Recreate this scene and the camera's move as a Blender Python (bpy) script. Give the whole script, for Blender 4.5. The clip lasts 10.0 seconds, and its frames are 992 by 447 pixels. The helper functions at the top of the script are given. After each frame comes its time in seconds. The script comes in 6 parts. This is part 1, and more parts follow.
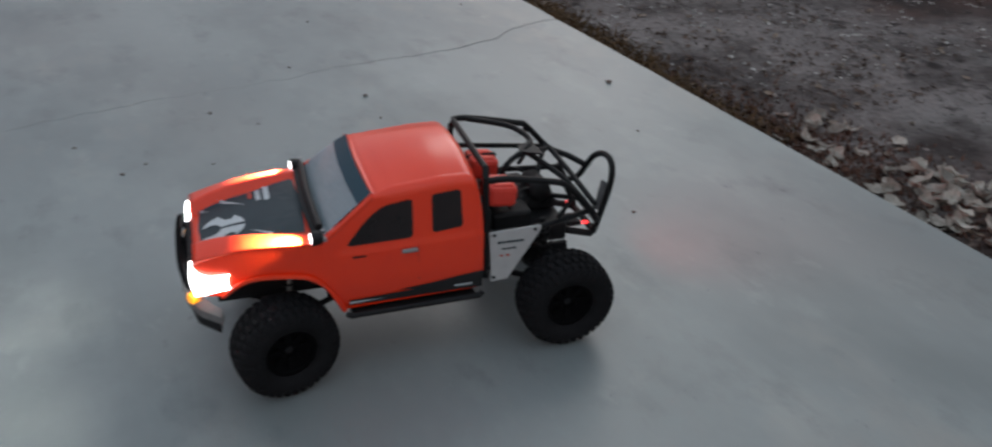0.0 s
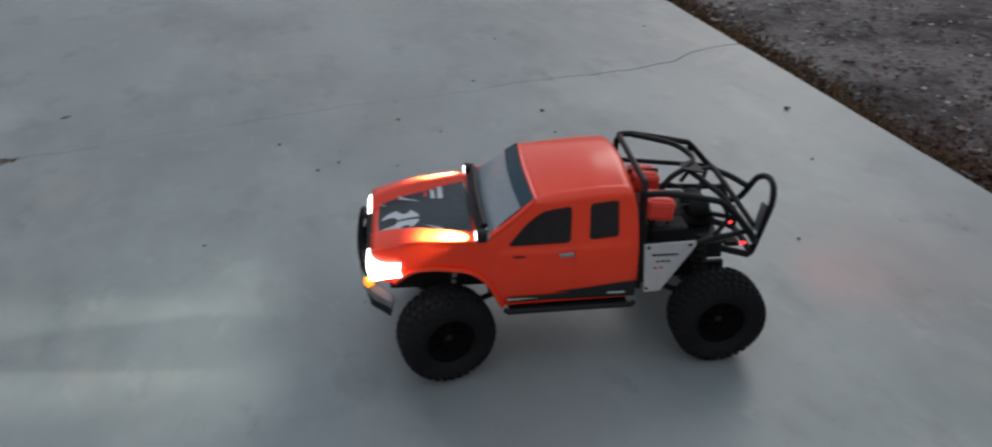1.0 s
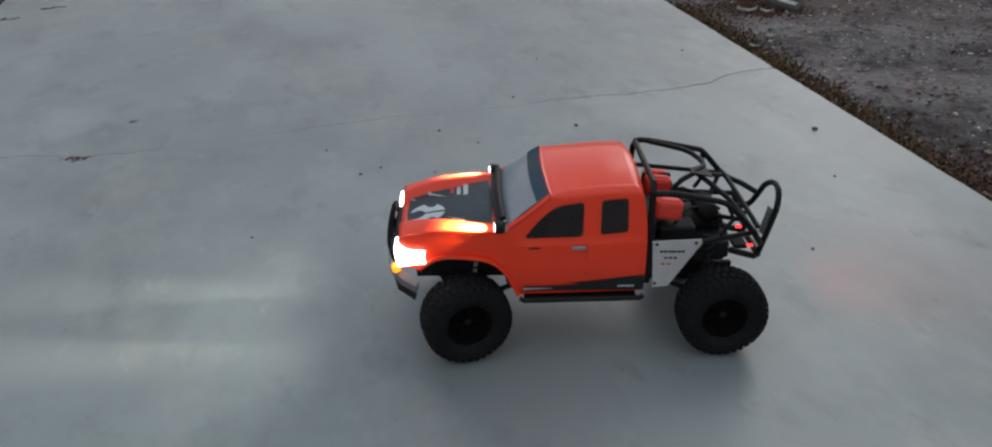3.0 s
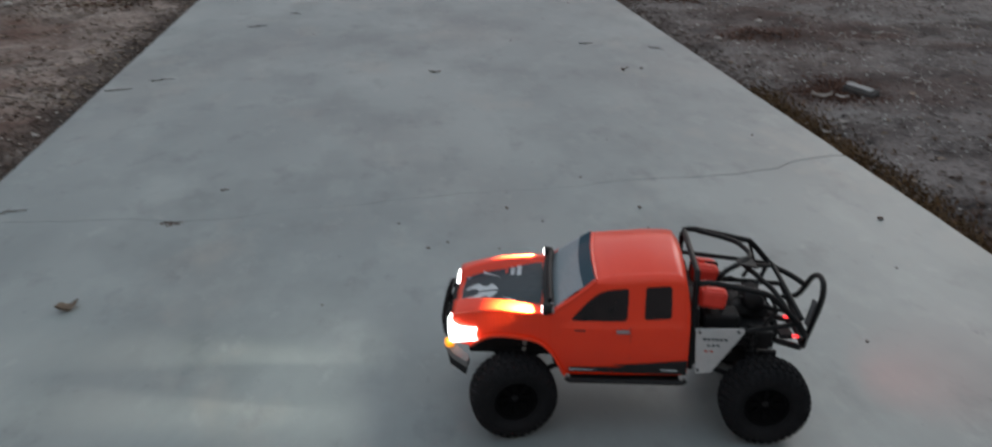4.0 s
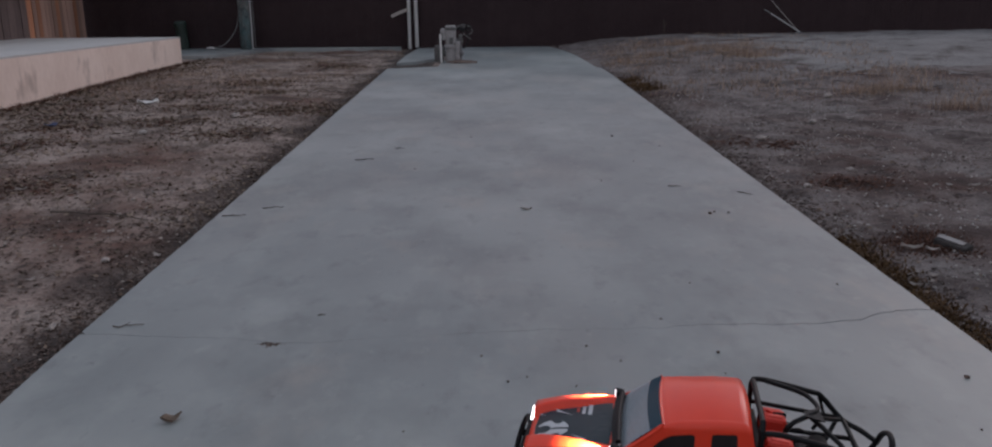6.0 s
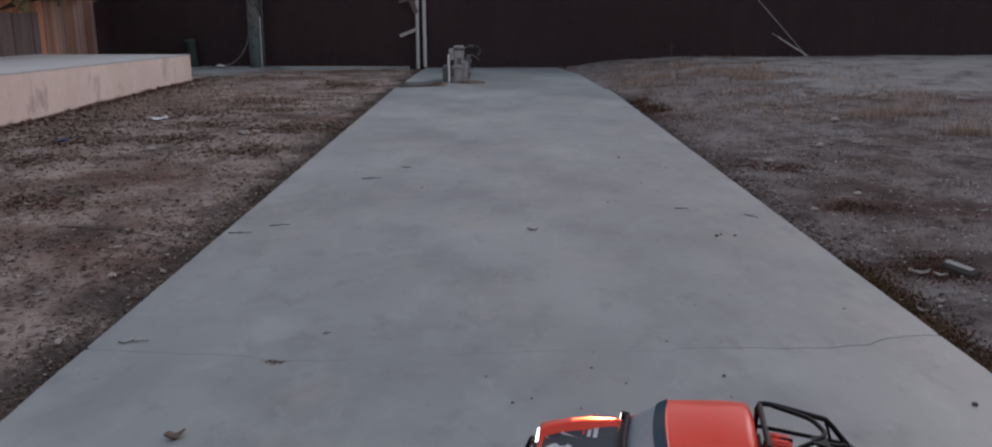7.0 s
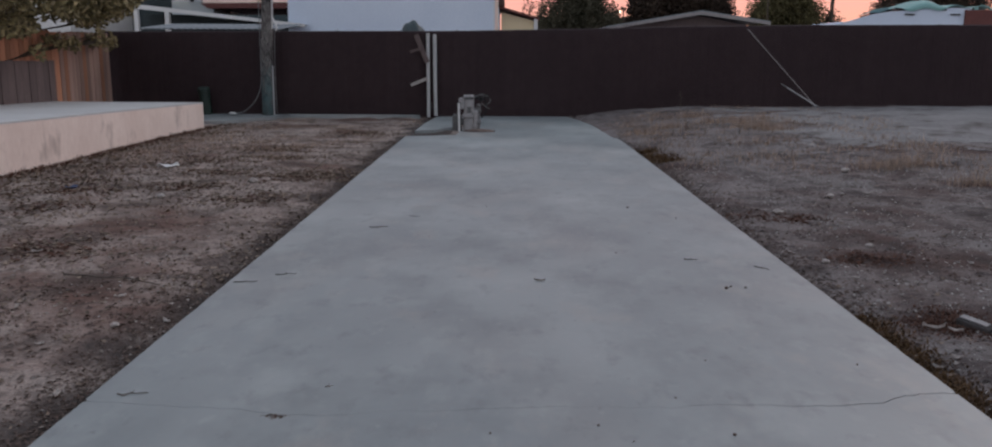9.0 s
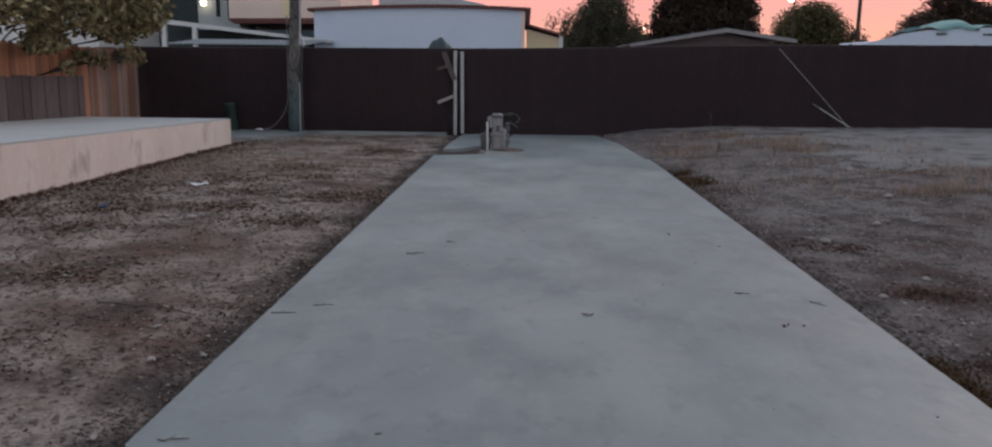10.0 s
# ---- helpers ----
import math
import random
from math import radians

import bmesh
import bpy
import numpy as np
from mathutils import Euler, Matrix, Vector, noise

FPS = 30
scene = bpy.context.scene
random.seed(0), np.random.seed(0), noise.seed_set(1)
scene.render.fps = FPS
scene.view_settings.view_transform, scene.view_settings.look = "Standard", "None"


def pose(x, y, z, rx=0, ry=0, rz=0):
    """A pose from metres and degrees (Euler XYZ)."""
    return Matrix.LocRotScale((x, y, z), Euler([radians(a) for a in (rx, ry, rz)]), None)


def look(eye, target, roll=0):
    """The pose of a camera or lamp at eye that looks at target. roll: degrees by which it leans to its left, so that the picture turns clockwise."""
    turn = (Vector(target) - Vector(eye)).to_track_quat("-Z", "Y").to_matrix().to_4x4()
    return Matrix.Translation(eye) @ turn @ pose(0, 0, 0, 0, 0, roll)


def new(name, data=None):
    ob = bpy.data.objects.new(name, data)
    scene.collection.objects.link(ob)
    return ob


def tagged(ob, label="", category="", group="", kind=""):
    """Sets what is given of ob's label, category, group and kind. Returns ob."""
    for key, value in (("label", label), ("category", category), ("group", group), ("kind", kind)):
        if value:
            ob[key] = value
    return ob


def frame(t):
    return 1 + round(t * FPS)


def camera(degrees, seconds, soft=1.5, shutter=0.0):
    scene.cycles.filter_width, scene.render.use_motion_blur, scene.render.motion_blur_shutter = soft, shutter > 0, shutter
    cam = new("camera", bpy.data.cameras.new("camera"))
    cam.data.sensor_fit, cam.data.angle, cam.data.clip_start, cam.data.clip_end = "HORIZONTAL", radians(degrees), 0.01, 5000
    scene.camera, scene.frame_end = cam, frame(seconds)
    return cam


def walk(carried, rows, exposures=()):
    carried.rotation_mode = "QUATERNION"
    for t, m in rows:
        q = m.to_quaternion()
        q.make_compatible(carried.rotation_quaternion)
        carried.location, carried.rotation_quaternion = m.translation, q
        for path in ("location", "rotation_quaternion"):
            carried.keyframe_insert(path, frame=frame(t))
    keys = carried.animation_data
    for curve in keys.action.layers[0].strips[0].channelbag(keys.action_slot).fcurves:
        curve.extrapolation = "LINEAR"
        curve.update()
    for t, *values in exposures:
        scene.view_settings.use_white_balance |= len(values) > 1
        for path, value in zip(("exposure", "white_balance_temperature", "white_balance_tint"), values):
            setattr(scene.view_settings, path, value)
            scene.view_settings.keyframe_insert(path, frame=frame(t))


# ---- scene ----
cam = camera(59.0, 10.0, 2.1, 0.5)
PATH = [
    (0, (-0.202, 0.525, 1.082), (0.656, 2.002, 0.042), 2.2),
    (0.5, (-0.202, 0.454, 1.106), (0.463, 2.041, 0.086), 0.8),
    (1, (-0.209, 0.434, 1.106), (0.292, 2.088, 0.1), -0.3),
    (1.5, (-0.178, 0.403, 1.113), (0.178, 2.098, 0.113), -1.3),
    (2, (-0.191, 0.381, 1.102), (0.17, 2.098, 0.142), -1.1),
    (2.5, (-0.203, 0.347, 1.114), (0.154, 2.066, 0.155), -0.7),
    (3, (-0.182, 0.271, 1.109), (0.208, 1.989, 0.163), -0.5),
    (4.5, (-0.117, 0.143, 1.227), (-0.022, 2.006, 0.507), -0.9),
    (5, (-0.115, 0.085, 1.246), (-0.081, 1.977, 0.601), -0.7),
    (5.5, (-0.104, 0.066, 1.252), (-0.084, 1.982, 0.679), -0.6),
    (7, (-0.107, 0.063, 1.258), (-0.104, 2.003, 0.772), 0.1),
    (7.5, (-0.104, 0.065, 1.26), (-0.108, 2.013, 0.806), 0.5),
    (8, (-0.096, 0.07, 1.266), (-0.105, 2.024, 0.842), 0.4),
    (8.5, (-0.086, 0.076, 1.269), (-0.099, 2.036, 0.871), 0.3),
    (9, (-0.092, 0.105, 1.267), (-0.112, 2.068, 0.886), 0.3),
    (9.5, (-0.161, 0.198, 1.296), (-0.186, 2.162, 0.92), 0.4),
    (10, (-0.251, 0.295, 1.323), (-0.313, 2.263, 0.974), 0.7),
]
SKY, SKY_ADD, SUN = 0.94, 0.006, 0.55
HEAD_W, POD_W, TAIL_W = 3.9, 80.0, 1.4
EXPOSURES = [(0.0, 0.31, 6470, 7), (3.0, 0.43, 6470, 5), (4.5, 0.02, 6600, 5), (5.0, -0.24, 6500, 13), (5.5, -0.20, 6500, 17), (7.0, 0.12, 6500, 17), (8.0, 0.24, 6550, 16), (9.0, 0.17, 6450, 15), (10.0, 0.09, 6420, 13)]
walk(cam, [(t, look(e, g, r)) for t, e, g, r in PATH], EXPOSURES)

# ---- sky and light ----
world = bpy.data.worlds.new("dusk_sky")
scene.world = world
world.use_nodes = True
wt = world.node_tree
wn, wl = wt.nodes, wt.links


def wnode(kind, **kw):
    n = wn.new(kind)
    for k, v in kw.items():
        n.inputs[k].default_value = v
    return n


def ramp(tree, fac, stops):
    n = tree.nodes.new("ShaderNodeValToRGB")
    el = n.color_ramp.elements
    while len(el) < len(stops):
        el.new(0.5)
    for e, (p, c) in zip(el, stops):
        e.position, e.color = p, (*c, 1)
    tree.links.new(fac, n.inputs[0])
    return n.outputs[0]


tc = wn.new("ShaderNodeTexCoord")
sep = wn.new("ShaderNodeSeparateXYZ")
wl.new(tc.outputs["Generated"], sep.inputs[0])
glow = ramp(wt, sep.outputs["Z"], [(0.0, (1.00, 0.50, 0.32)), (0.08, (0.97, 0.43, 0.40)), (0.2, (0.64, 0.48, 0.51)),
                                   (0.45, (0.37, 0.42, 0.48)), (1.0, (0.37, 0.44, 0.52))])
rest = ramp(wt, sep.outputs["Z"], [(0.0, (0.76, 0.79, 0.84)), (0.2, (0.62, 0.66, 0.72)), (1.0, (0.37, 0.44, 0.52))])
az = wn.new("ShaderNodeMapRange")
az.interpolation_type = "SMOOTHSTEP"
az.inputs["From Min"].default_value, az.inputs["From Max"].default_value = -0.9, 0.9
wl.new(sep.outputs["Y"], az.inputs["Value"])
mixs = wn.new("ShaderNodeMix")
mixs.data_type = "RGBA"
wl.new(az.outputs[0], mixs.inputs[0])
wl.new(rest, mixs.inputs[6])
wl.new(glow, mixs.inputs[7])
sky = wn.new("ShaderNodeTexSky")
sky.sky_type, sky.sun_disc = "NISHITA", False
sky.sun_elevation, sky.sun_rotation = radians(3), radians(40)
skys = wn.new("ShaderNodeMix")
skys.data_type, skys.blend_type = "RGBA", "ADD"
skys.inputs[0].default_value = SKY_ADD
wl.new(mixs.outputs[2], skys.inputs[6])
wl.new(sky.outputs[0], skys.inputs[7])
bg = wn["Background"]
wl.new(skys.outputs[2], bg.inputs[0])
bg.inputs[1].default_value = SKY

sun = new("sun", bpy.data.lights.new("sun", "SUN"))
sun.data.energy, sun.data.angle, sun.data.color = SUN, radians(36), (1.0, 0.93, 0.90)
sun.matrix_world = look((6.5, 6.5, 5.4), (0, 0, 0))


# ---- materials ----
def surface(name, dark, light, rough=0.8, fine=60.0, coarse=3.0, bump=0.3, depth=0.004, metal=0.0, mixture=0.5,
            stain=None, island=0.0, spec=0.5, coat=0.0, stretch=(1, 1, 1), lo=0.3, hi=0.7, vary=0.0, coat_rough=0.08):
    """Two scales of mottling between two colours, fine relief, and optional stains or change from piece to piece."""
    m = bpy.data.materials.new(name)
    m.use_nodes = True
    t = m.node_tree
    n, l = t.nodes, t.links
    b = n["Principled BSDF"]
    co = n.new("ShaderNodeTexCoord")
    mp = n.new("ShaderNodeMapping")
    mp.inputs["Scale"].default_value = stretch
    l.new(co.outputs["Object"], mp.inputs[0])

    def noise_of(scale, detail, r=0.55):
        x = n.new("ShaderNodeTexNoise")
        x.inputs["Scale"].default_value, x.inputs["Detail"].default_value, x.inputs["Roughness"].default_value = scale, detail, r
        l.new(mp.outputs[0], x.inputs["Vector"])
        return x.outputs["Fac"]
    a, c = noise_of(fine, 5), noise_of(coarse, 6, 0.6)
    mx = n.new("ShaderNodeMix")
    mx.inputs[0].default_value = mixture
    l.new(a, mx.inputs[2])
    l.new(c, mx.inputs[3])
    col = ramp(t, mx.outputs[0], [(lo, dark), (hi, light)])
    for colour, scale, low, high, *soft in (stain if isinstance(stain, list) else [stain] if stain else []):
        s = n.new("ShaderNodeMapRange")
        s.inputs["From Min"].default_value, s.inputs["From Max"].default_value = low, high
        l.new(noise_of(scale, soft[0] if soft else 7, 0.62), s.inputs["Value"])
        sm = n.new("ShaderNodeMix")
        sm.data_type = "RGBA"
        l.new(s.outputs[0], sm.inputs[0])
        l.new(col, sm.inputs[6])
        sm.inputs[7].default_value = (*colour, 1)
        col = sm.outputs[2]
    if island or vary:
        if vary:
            rnd = n.new("ShaderNodeObjectInfo").outputs["Random"]
        else:
            rnd = n.new("ShaderNodeNewGeometry").outputs["Random Per Island"]
        k = island or vary
        mr = n.new("ShaderNodeMapRange")
        mr.inputs["To Min"].default_value, mr.inputs["To Max"].default_value = 1 - k, 1 + k
        l.new(rnd, mr.inputs["Value"])
        hs = n.new("ShaderNodeHueSaturation")
        l.new(mr.outputs[0], hs.inputs["Value"])
        l.new(col, hs.inputs["Color"])
        col = hs.outputs[0]
    l.new(col, b.inputs["Base Color"])
    rr = n.new("ShaderNodeMapRange")
    rr.inputs["To Min"].default_value, rr.inputs["To Max"].default_value = max(0.02, rough - 0.1), min(1, rough + 0.1)
    l.new(a, rr.inputs["Value"])
    l.new(rr.outputs[0], b.inputs["Roughness"])
    b.inputs["Metallic"].default_value = metal
    b.inputs["Specular IOR Level"].default_value = spec
    b.inputs["Coat Weight"].default_value = coat
    b.inputs["Coat Roughness"].default_value = coat_rough
    if bump:
        bp = n.new("ShaderNodeBump")
        bp.inputs["Strength"].default_value, bp.inputs["Distance"].default_value = bump, depth
        l.new(mx.outputs[0], bp.inputs["Height"])
        l.new(bp.outputs[0], b.inputs["Normal"])
    return m


def lamp_glow(name, colour, strength):
    m = bpy.data.materials.new(name)
    m.use_nodes = True
    b = m.node_tree.nodes["Principled BSDF"]
    b.inputs["Base Color"].default_value = (*colour, 1)
    b.inputs["Emission Color"].default_value = (*colour, 1)
    b.inputs["Emission Strength"].default_value = strength
    b.inputs["Roughness"].default_value = 0.2
    return m


def tinted_glass(name, tint, rough=0.03, haze=None):
    m = bpy.data.materials.new(name)
    m.use_nodes = True
    t = m.node_tree
    n, l = t.nodes, t.links
    tr, gl, fr, mx = (n.new(k) for k in ("ShaderNodeBsdfTransparent", "ShaderNodeBsdfGlossy", "ShaderNodeFresnel", "ShaderNodeMixShader"))
    tr.inputs[0].default_value = (*tint, 1)
    gl.inputs["Roughness"].default_value = rough
    fr.inputs["IOR"].default_value = 1.5
    l.new(fr.outputs[0], mx.inputs[0])
    l.new(tr.outputs[0], mx.inputs[1])
    l.new(gl.outputs[0], mx.inputs[2])
    out = mx.outputs[0]
    if haze:
        df, m2 = n.new("ShaderNodeBsdfDiffuse"), n.new("ShaderNodeMixShader")
        df.inputs[0].default_value = (*haze[0], 1)
        nz = n.new("ShaderNodeTexNoise")
        nz.inputs["Scale"].default_value = 14
        mr = n.new("ShaderNodeMapRange")
        mr.inputs["To Min"].default_value, mr.inputs["To Max"].default_value = haze[1] * 0.9, haze[1] * 1.1
        l.new(nz.outputs["Fac"], mr.inputs["Value"])
        l.new(mr.outputs[0], m2.inputs[0])
        l.new(out, m2.inputs[1])
        l.new(df.outputs[0], m2.inputs[2])
        out = m2.outputs[0]
    l.new(out, n["Material Output"].inputs[0])
    return m


CONCRETE = surface("weathered_concrete", (0.179, 0.204, 0.208), (0.266, 0.295, 0.299), 0.46, 30, 0.9, 0.12, 0.003, mixture=0.75, spec=0.85, lo=0.30, hi=0.66, stretch=(1, 0.6, 1),
                   stain=[((0.307, 0.305, 0.294), 0.8, 0.50, 0.74, 2), ((0.119, 0.138, 0.147), 0.75, 0.46, 0.84, 2), ((0.372, 0.400, 0.395), 0.62, 0.46, 0.80, 2),
                          ((0.119, 0.140, 0.143), 1.9, 0.49, 0.88, 4), ((0.335, 0.312, 0.286), 2.2, 0.56, 0.84, 5), ((0.346, 0.374, 0.365), 4.2, 0.54, 0.98, 6),
                          ((0.113, 0.127, 0.132), 6.5, 0.56, 0.88, 7), ((0.349, 0.363, 0.361), 11.0, 0.61, 0.90, 7), ((0.091, 0.095, 0.099), 26, 0.66, 0.81)])
OLD_CONCRETE = surface("cream_concrete", (0.68, 0.545, 0.475), (0.86, 0.735, 0.66), 0.85, 18, 1.2, 0.4, 0.006, mixture=0.6,
                       stain=((0.40, 0.315, 0.275), 2.3, 0.55, 0.75), stretch=(1, 1, 0.6))
# for the added unseen walls; pale so they throw light back on the truck
BOUNCE_WALL = surface("pale_render", (0.68, 0.64, 0.60), (0.80, 0.76, 0.72), 0.9, 60, 1.5, 0.4, 0.004)
SLAB_TOP = surface("pale_slab_top", (0.42, 0.42, 0.42), (0.56, 0.56, 0.55), 0.8, 30, 1.0, 0.2, 0.003)
SOIL = surface("dry_soil", (0.205, 0.160, 0.143), (0.440, 0.356, 0.315), 0.95, 40, 1.5, 1.0, 0.022, mixture=0.45, spec=0.1, lo=0.36, hi=0.64,
               stain=[((0.41, 0.35, 0.312), 0.8, 0.54, 0.70), ((0.165, 0.100, 0.082), 0.55, 0.50, 0.62), ((0.090, 0.066, 0.058), 1.7, 0.50, 0.68, 9), ((0.088, 0.068, 0.061), 4.5, 0.52, 0.74, 9), ((0.078, 0.060, 0.054), 13.0, 0.57, 0.67, 9),
                      ((0.092, 0.070, 0.063), 42.0, 0.585, 0.67), ((0.46, 0.43, 0.40), 75, 0.67, 0.70), ((0.50, 0.47, 0.44), 160, 0.68, 0.71)])
# greyer, darker grit on the side away from the platform
sn, sl = SOIL.node_tree.nodes, SOIL.node_tree.links
grit_x, grit_r, grit_m = sn.new("ShaderNodeSeparateXYZ"), sn.new("ShaderNodeMapRange"), sn.new("ShaderNodeMix")
sl.new(sn.new("ShaderNodeTexCoord").outputs["Object"], grit_x.inputs[0])
sl.new(grit_x.outputs["X"], grit_r.inputs["Value"])
grit_r.inputs["From Min"].default_value, grit_r.inputs["From Max"].default_value = 0.0, 1.5
grit_m.data_type, grit_m.blend_type = "RGBA", "MULTIPLY"
grit_m.inputs[7].default_value = (0.61, 0.66, 0.72, 1)
sl.new(grit_r.outputs[0], grit_m.inputs[0])
sl.new(sn["Principled BSDF"].inputs["Base Color"].links[0].from_socket, grit_m.inputs[6])
sl.new(grit_m.outputs[2], sn["Principled BSDF"].inputs["Base Color"])
# dark band of uneven width where the soil meets the strip
dm_a, dm_n, dm_s, dm_r, dm_m = (sn.new("ShaderNode" + k) for k in ("MapRange", "TexNoise", "Math", "MapRange", "Mix"))
dm_a.inputs["From Min"].default_value, dm_a.inputs["From Max"].default_value = -2.55, -1.65
dm_a.clamp = True
dm_n.inputs["Scale"].default_value, dm_n.inputs["Detail"].default_value = 2.2, 9
sl.new(sn["Texture Coordinate"].outputs["Object"], dm_n.inputs["Vector"])
sl.new(grit_x.outputs["X"], dm_a.inputs["Value"])
dm_s.operation = "MULTIPLY_ADD"
dm_s.inputs[1].default_value, dm_s.inputs[2].default_value = 1.0, 0.0
sl.new(dm_a.outputs[0], dm_s.inputs[0])
sl.new(dm_n.outputs["Fac"], dm_s.inputs[2])
dm_r.inputs["From Min"].default_value, dm_r.inputs["From Max"].default_value = 1.16, 1.48
sl.new(dm_s.outputs[0], dm_r.inputs["Value"])
dm_x = sn.new("ShaderNodeMath")
dm_x.operation = "LESS_THAN"
dm_x.inputs[1].default_value = -1.0
sl.new(grit_x.outputs["X"], dm_x.inputs[0])
dm_f = sn.new("ShaderNodeMath")
dm_f.operation = "MULTIPLY"
sl.new(dm_r.outputs[0], dm_f.inputs[0])
sl.new(dm_x.outputs[0], dm_f.inputs[1])
dm_m.data_type = "RGBA"
dm_m.inputs[7].default_value = (0.075, 0.062, 0.058, 1)
sl.new(dm_f.outputs[0], dm_m.inputs[0])
sl.new(grit_m.outputs[2], dm_m.inputs[6])
sl.new(dm_m.outputs[2], sn["Principled BSDF"].inputs["Base Color"])
GRAVEL_BED = surface("pale_gravel_bed", (0.16, 0.15, 0.15), (0.33, 0.315, 0.31), 0.95, 60, 1.6, 0.8, 0.02, spec=0.1,
                     stain=[((0.10, 0.085, 0.08), 1.9, 0.53, 0.66), ((0.09, 0.085, 0.085), 45, 0.56, 0.64)])
PEBBLE = surface("pebbles", (0.10, 0.088, 0.08), (0.42, 0.385, 0.36), 0.9, 120, 20, 0.2, 0.002, island=0.55, spec=0.2)
PALE_PEBBLE = surface("pale_grit", (0.26, 0.245, 0.23), (0.58, 0.56, 0.53), 0.85, 120, 20, 0.2, 0.002, island=0.3, spec=0.2)
BLUE_SCRAP = surface("faded_blue_plastic", (0.05, 0.07, 0.16), (0.12, 0.15, 0.28), 0.5, 60, 9, 0.2, 0.001)
CLOD = surface("soil_clods", (0.052, 0.038, 0.033), (0.165, 0.125, 0.108), 0.95, 120, 20, 0.5, 0.004, island=0.5, spec=0.1)
DRY_LEAF = surface("dry_leaf", (0.10, 0.066, 0.046), (0.31, 0.245, 0.195), 0.75, 90, 12, 0.3, 0.002, island=0.45, spec=0.3)
PALE_LEAF = surface("pale_dry_leaf", (0.22, 0.19, 0.16), (0.52, 0.475, 0.43), 0.75, 90, 14, 0.3, 0.002, vary=0.35, spec=0.3)
DARK_LEAF = surface("dark_crumbled_leaf", (0.034, 0.023, 0.019), (0.15, 0.105, 0.085), 0.9, 90, 12, 0.2, 0.002, island=0.6, spec=0.1)
PALE_FLAKE = surface("pale_leaf_flakes", (0.22, 0.185, 0.16), (0.46, 0.405, 0.36), 0.85, 90, 14, 0.2, 0.002, island=0.35, spec=0.2)
PALE_BARK = surface("pale_bark", (0.28, 0.25, 0.23), (0.50, 0.46, 0.43), 0.8, 90, 14, 0.4, 0.002)
STRAW = surface("dry_grass", (0.24, 0.170, 0.130), (0.47, 0.355, 0.275), 0.9, 40, 4, 0, island=0.4, spec=0.1)
MOSS = surface("moss_and_weeds", (0.052, 0.032, 0.018), (0.155, 0.092, 0.048), 0.95, 60, 8, 0, island=0.5, spec=0.1)
RUST_WEED = surface("reddish_dead_weeds", (0.050, 0.026, 0.020), (0.165, 0.086, 0.063), 0.95, 60, 8, 0, island=0.5, spec=0.1)
TWIG = surface("dark_twig", (0.050, 0.040, 0.034), (0.14, 0.112, 0.092), 0.9, 60, 10, 0.3, 0.002)
# block darkened to carry the shade on its sides
SHADED_BLOCK = surface("dark_stained_block", (0.030, 0.028, 0.028), (0.09, 0.082, 0.08), 0.9, 40, 6, 0.5, 0.004)
BLOCK = surface("grey_block", (0.06, 0.06, 0.062), (0.17, 0.165, 0.16), 0.9, 40, 6, 0.5, 0.004)
SLAT = surface("brown_black_slats", (0.034, 0.021, 0.023), (0.058, 0.038, 0.040), 0.7, 8, 0.7, 0.1, 0.002, island=0.06, spec=0.15)
WIRE = surface("dark_vinyl_wire", (0.040, 0.028, 0.031), (0.068, 0.050, 0.054), 0.7, 30, 3, 0, spec=0.2)
CEDAR = surface("cedar_board", (0.27, 0.105, 0.056), (0.56, 0.27, 0.155), 0.8, 30, 2.2, 0.3, 0.003, stretch=(6, 6, 0.8), vary=0.3)
PALE_CEDAR = surface("greyed_cedar_board", (0.21, 0.125, 0.098), (0.42, 0.285, 0.235), 0.85, 30, 2.2, 0.3, 0.003, stretch=(6, 6, 0.8), vary=0.3)
GREY_BOARD = surface("weathered_grey_board", (0.070, 0.050, 0.048), (0.16, 0.118, 0.112), 0.9, 30, 3, 0.4, 0.003, stretch=(6, 6, 0.8), vary=0.25)
POLE_WOOD = surface("pole_wood", (0.030, 0.027, 0.026), (0.20, 0.185, 0.175), 0.9, 9, 2.2, 0.6, 0.010, stretch=(3, 3, 1.5), lo=0.38, hi=0.62, stain=[((0.02, 0.018, 0.018), 3.4, 0.55, 0.64), ((0.27, 0.26, 0.25), 6.0, 0.60, 0.68)])
# flaking blue-green preservative on the pole's lower half
pn, pl = POLE_WOOD.node_tree.nodes, POLE_WOOD.node_tree.links
pz, pr, pno, pad_, prr, pm = (pn.new("ShaderNode" + k) for k in ("SeparateXYZ", "MapRange", "TexNoise", "Math", "MapRange", "Mix"))
pl.new(pn["Texture Coordinate"].outputs["Object"], pz.inputs[0])
pl.new(pz.outputs["Z"], pr.inputs["Value"])
pr.inputs["From Min"].default_value, pr.inputs["From Max"].default_value = 2.2, 0.5
pl.new(pn["Mapping"].outputs[0], pno.inputs["Vector"])
pno.inputs["Scale"].default_value, pno.inputs["Detail"].default_value = 4.0, 9
pl.new(pr.outputs[0], pad_.inputs[0])
pl.new(pno.outputs["Fac"], pad_.inputs[1])
pl.new(pad_.outputs[0], prr.inputs["Value"])
prr.inputs["From Min"].default_value, prr.inputs["From Max"].default_value = 1.16, 1.74
pm.data_type = "RGBA"
pm.inputs[7].default_value = (0.080, 0.145, 0.152, 1)
pl.new(prr.outputs[0], pm.inputs[0])
pl.new(pn["Principled BSDF"].inputs["Base Color"].links[0].from_socket, pm.inputs[6])
pl.new(pm.outputs[2], pn["Principled BSDF"].inputs["Base Color"])
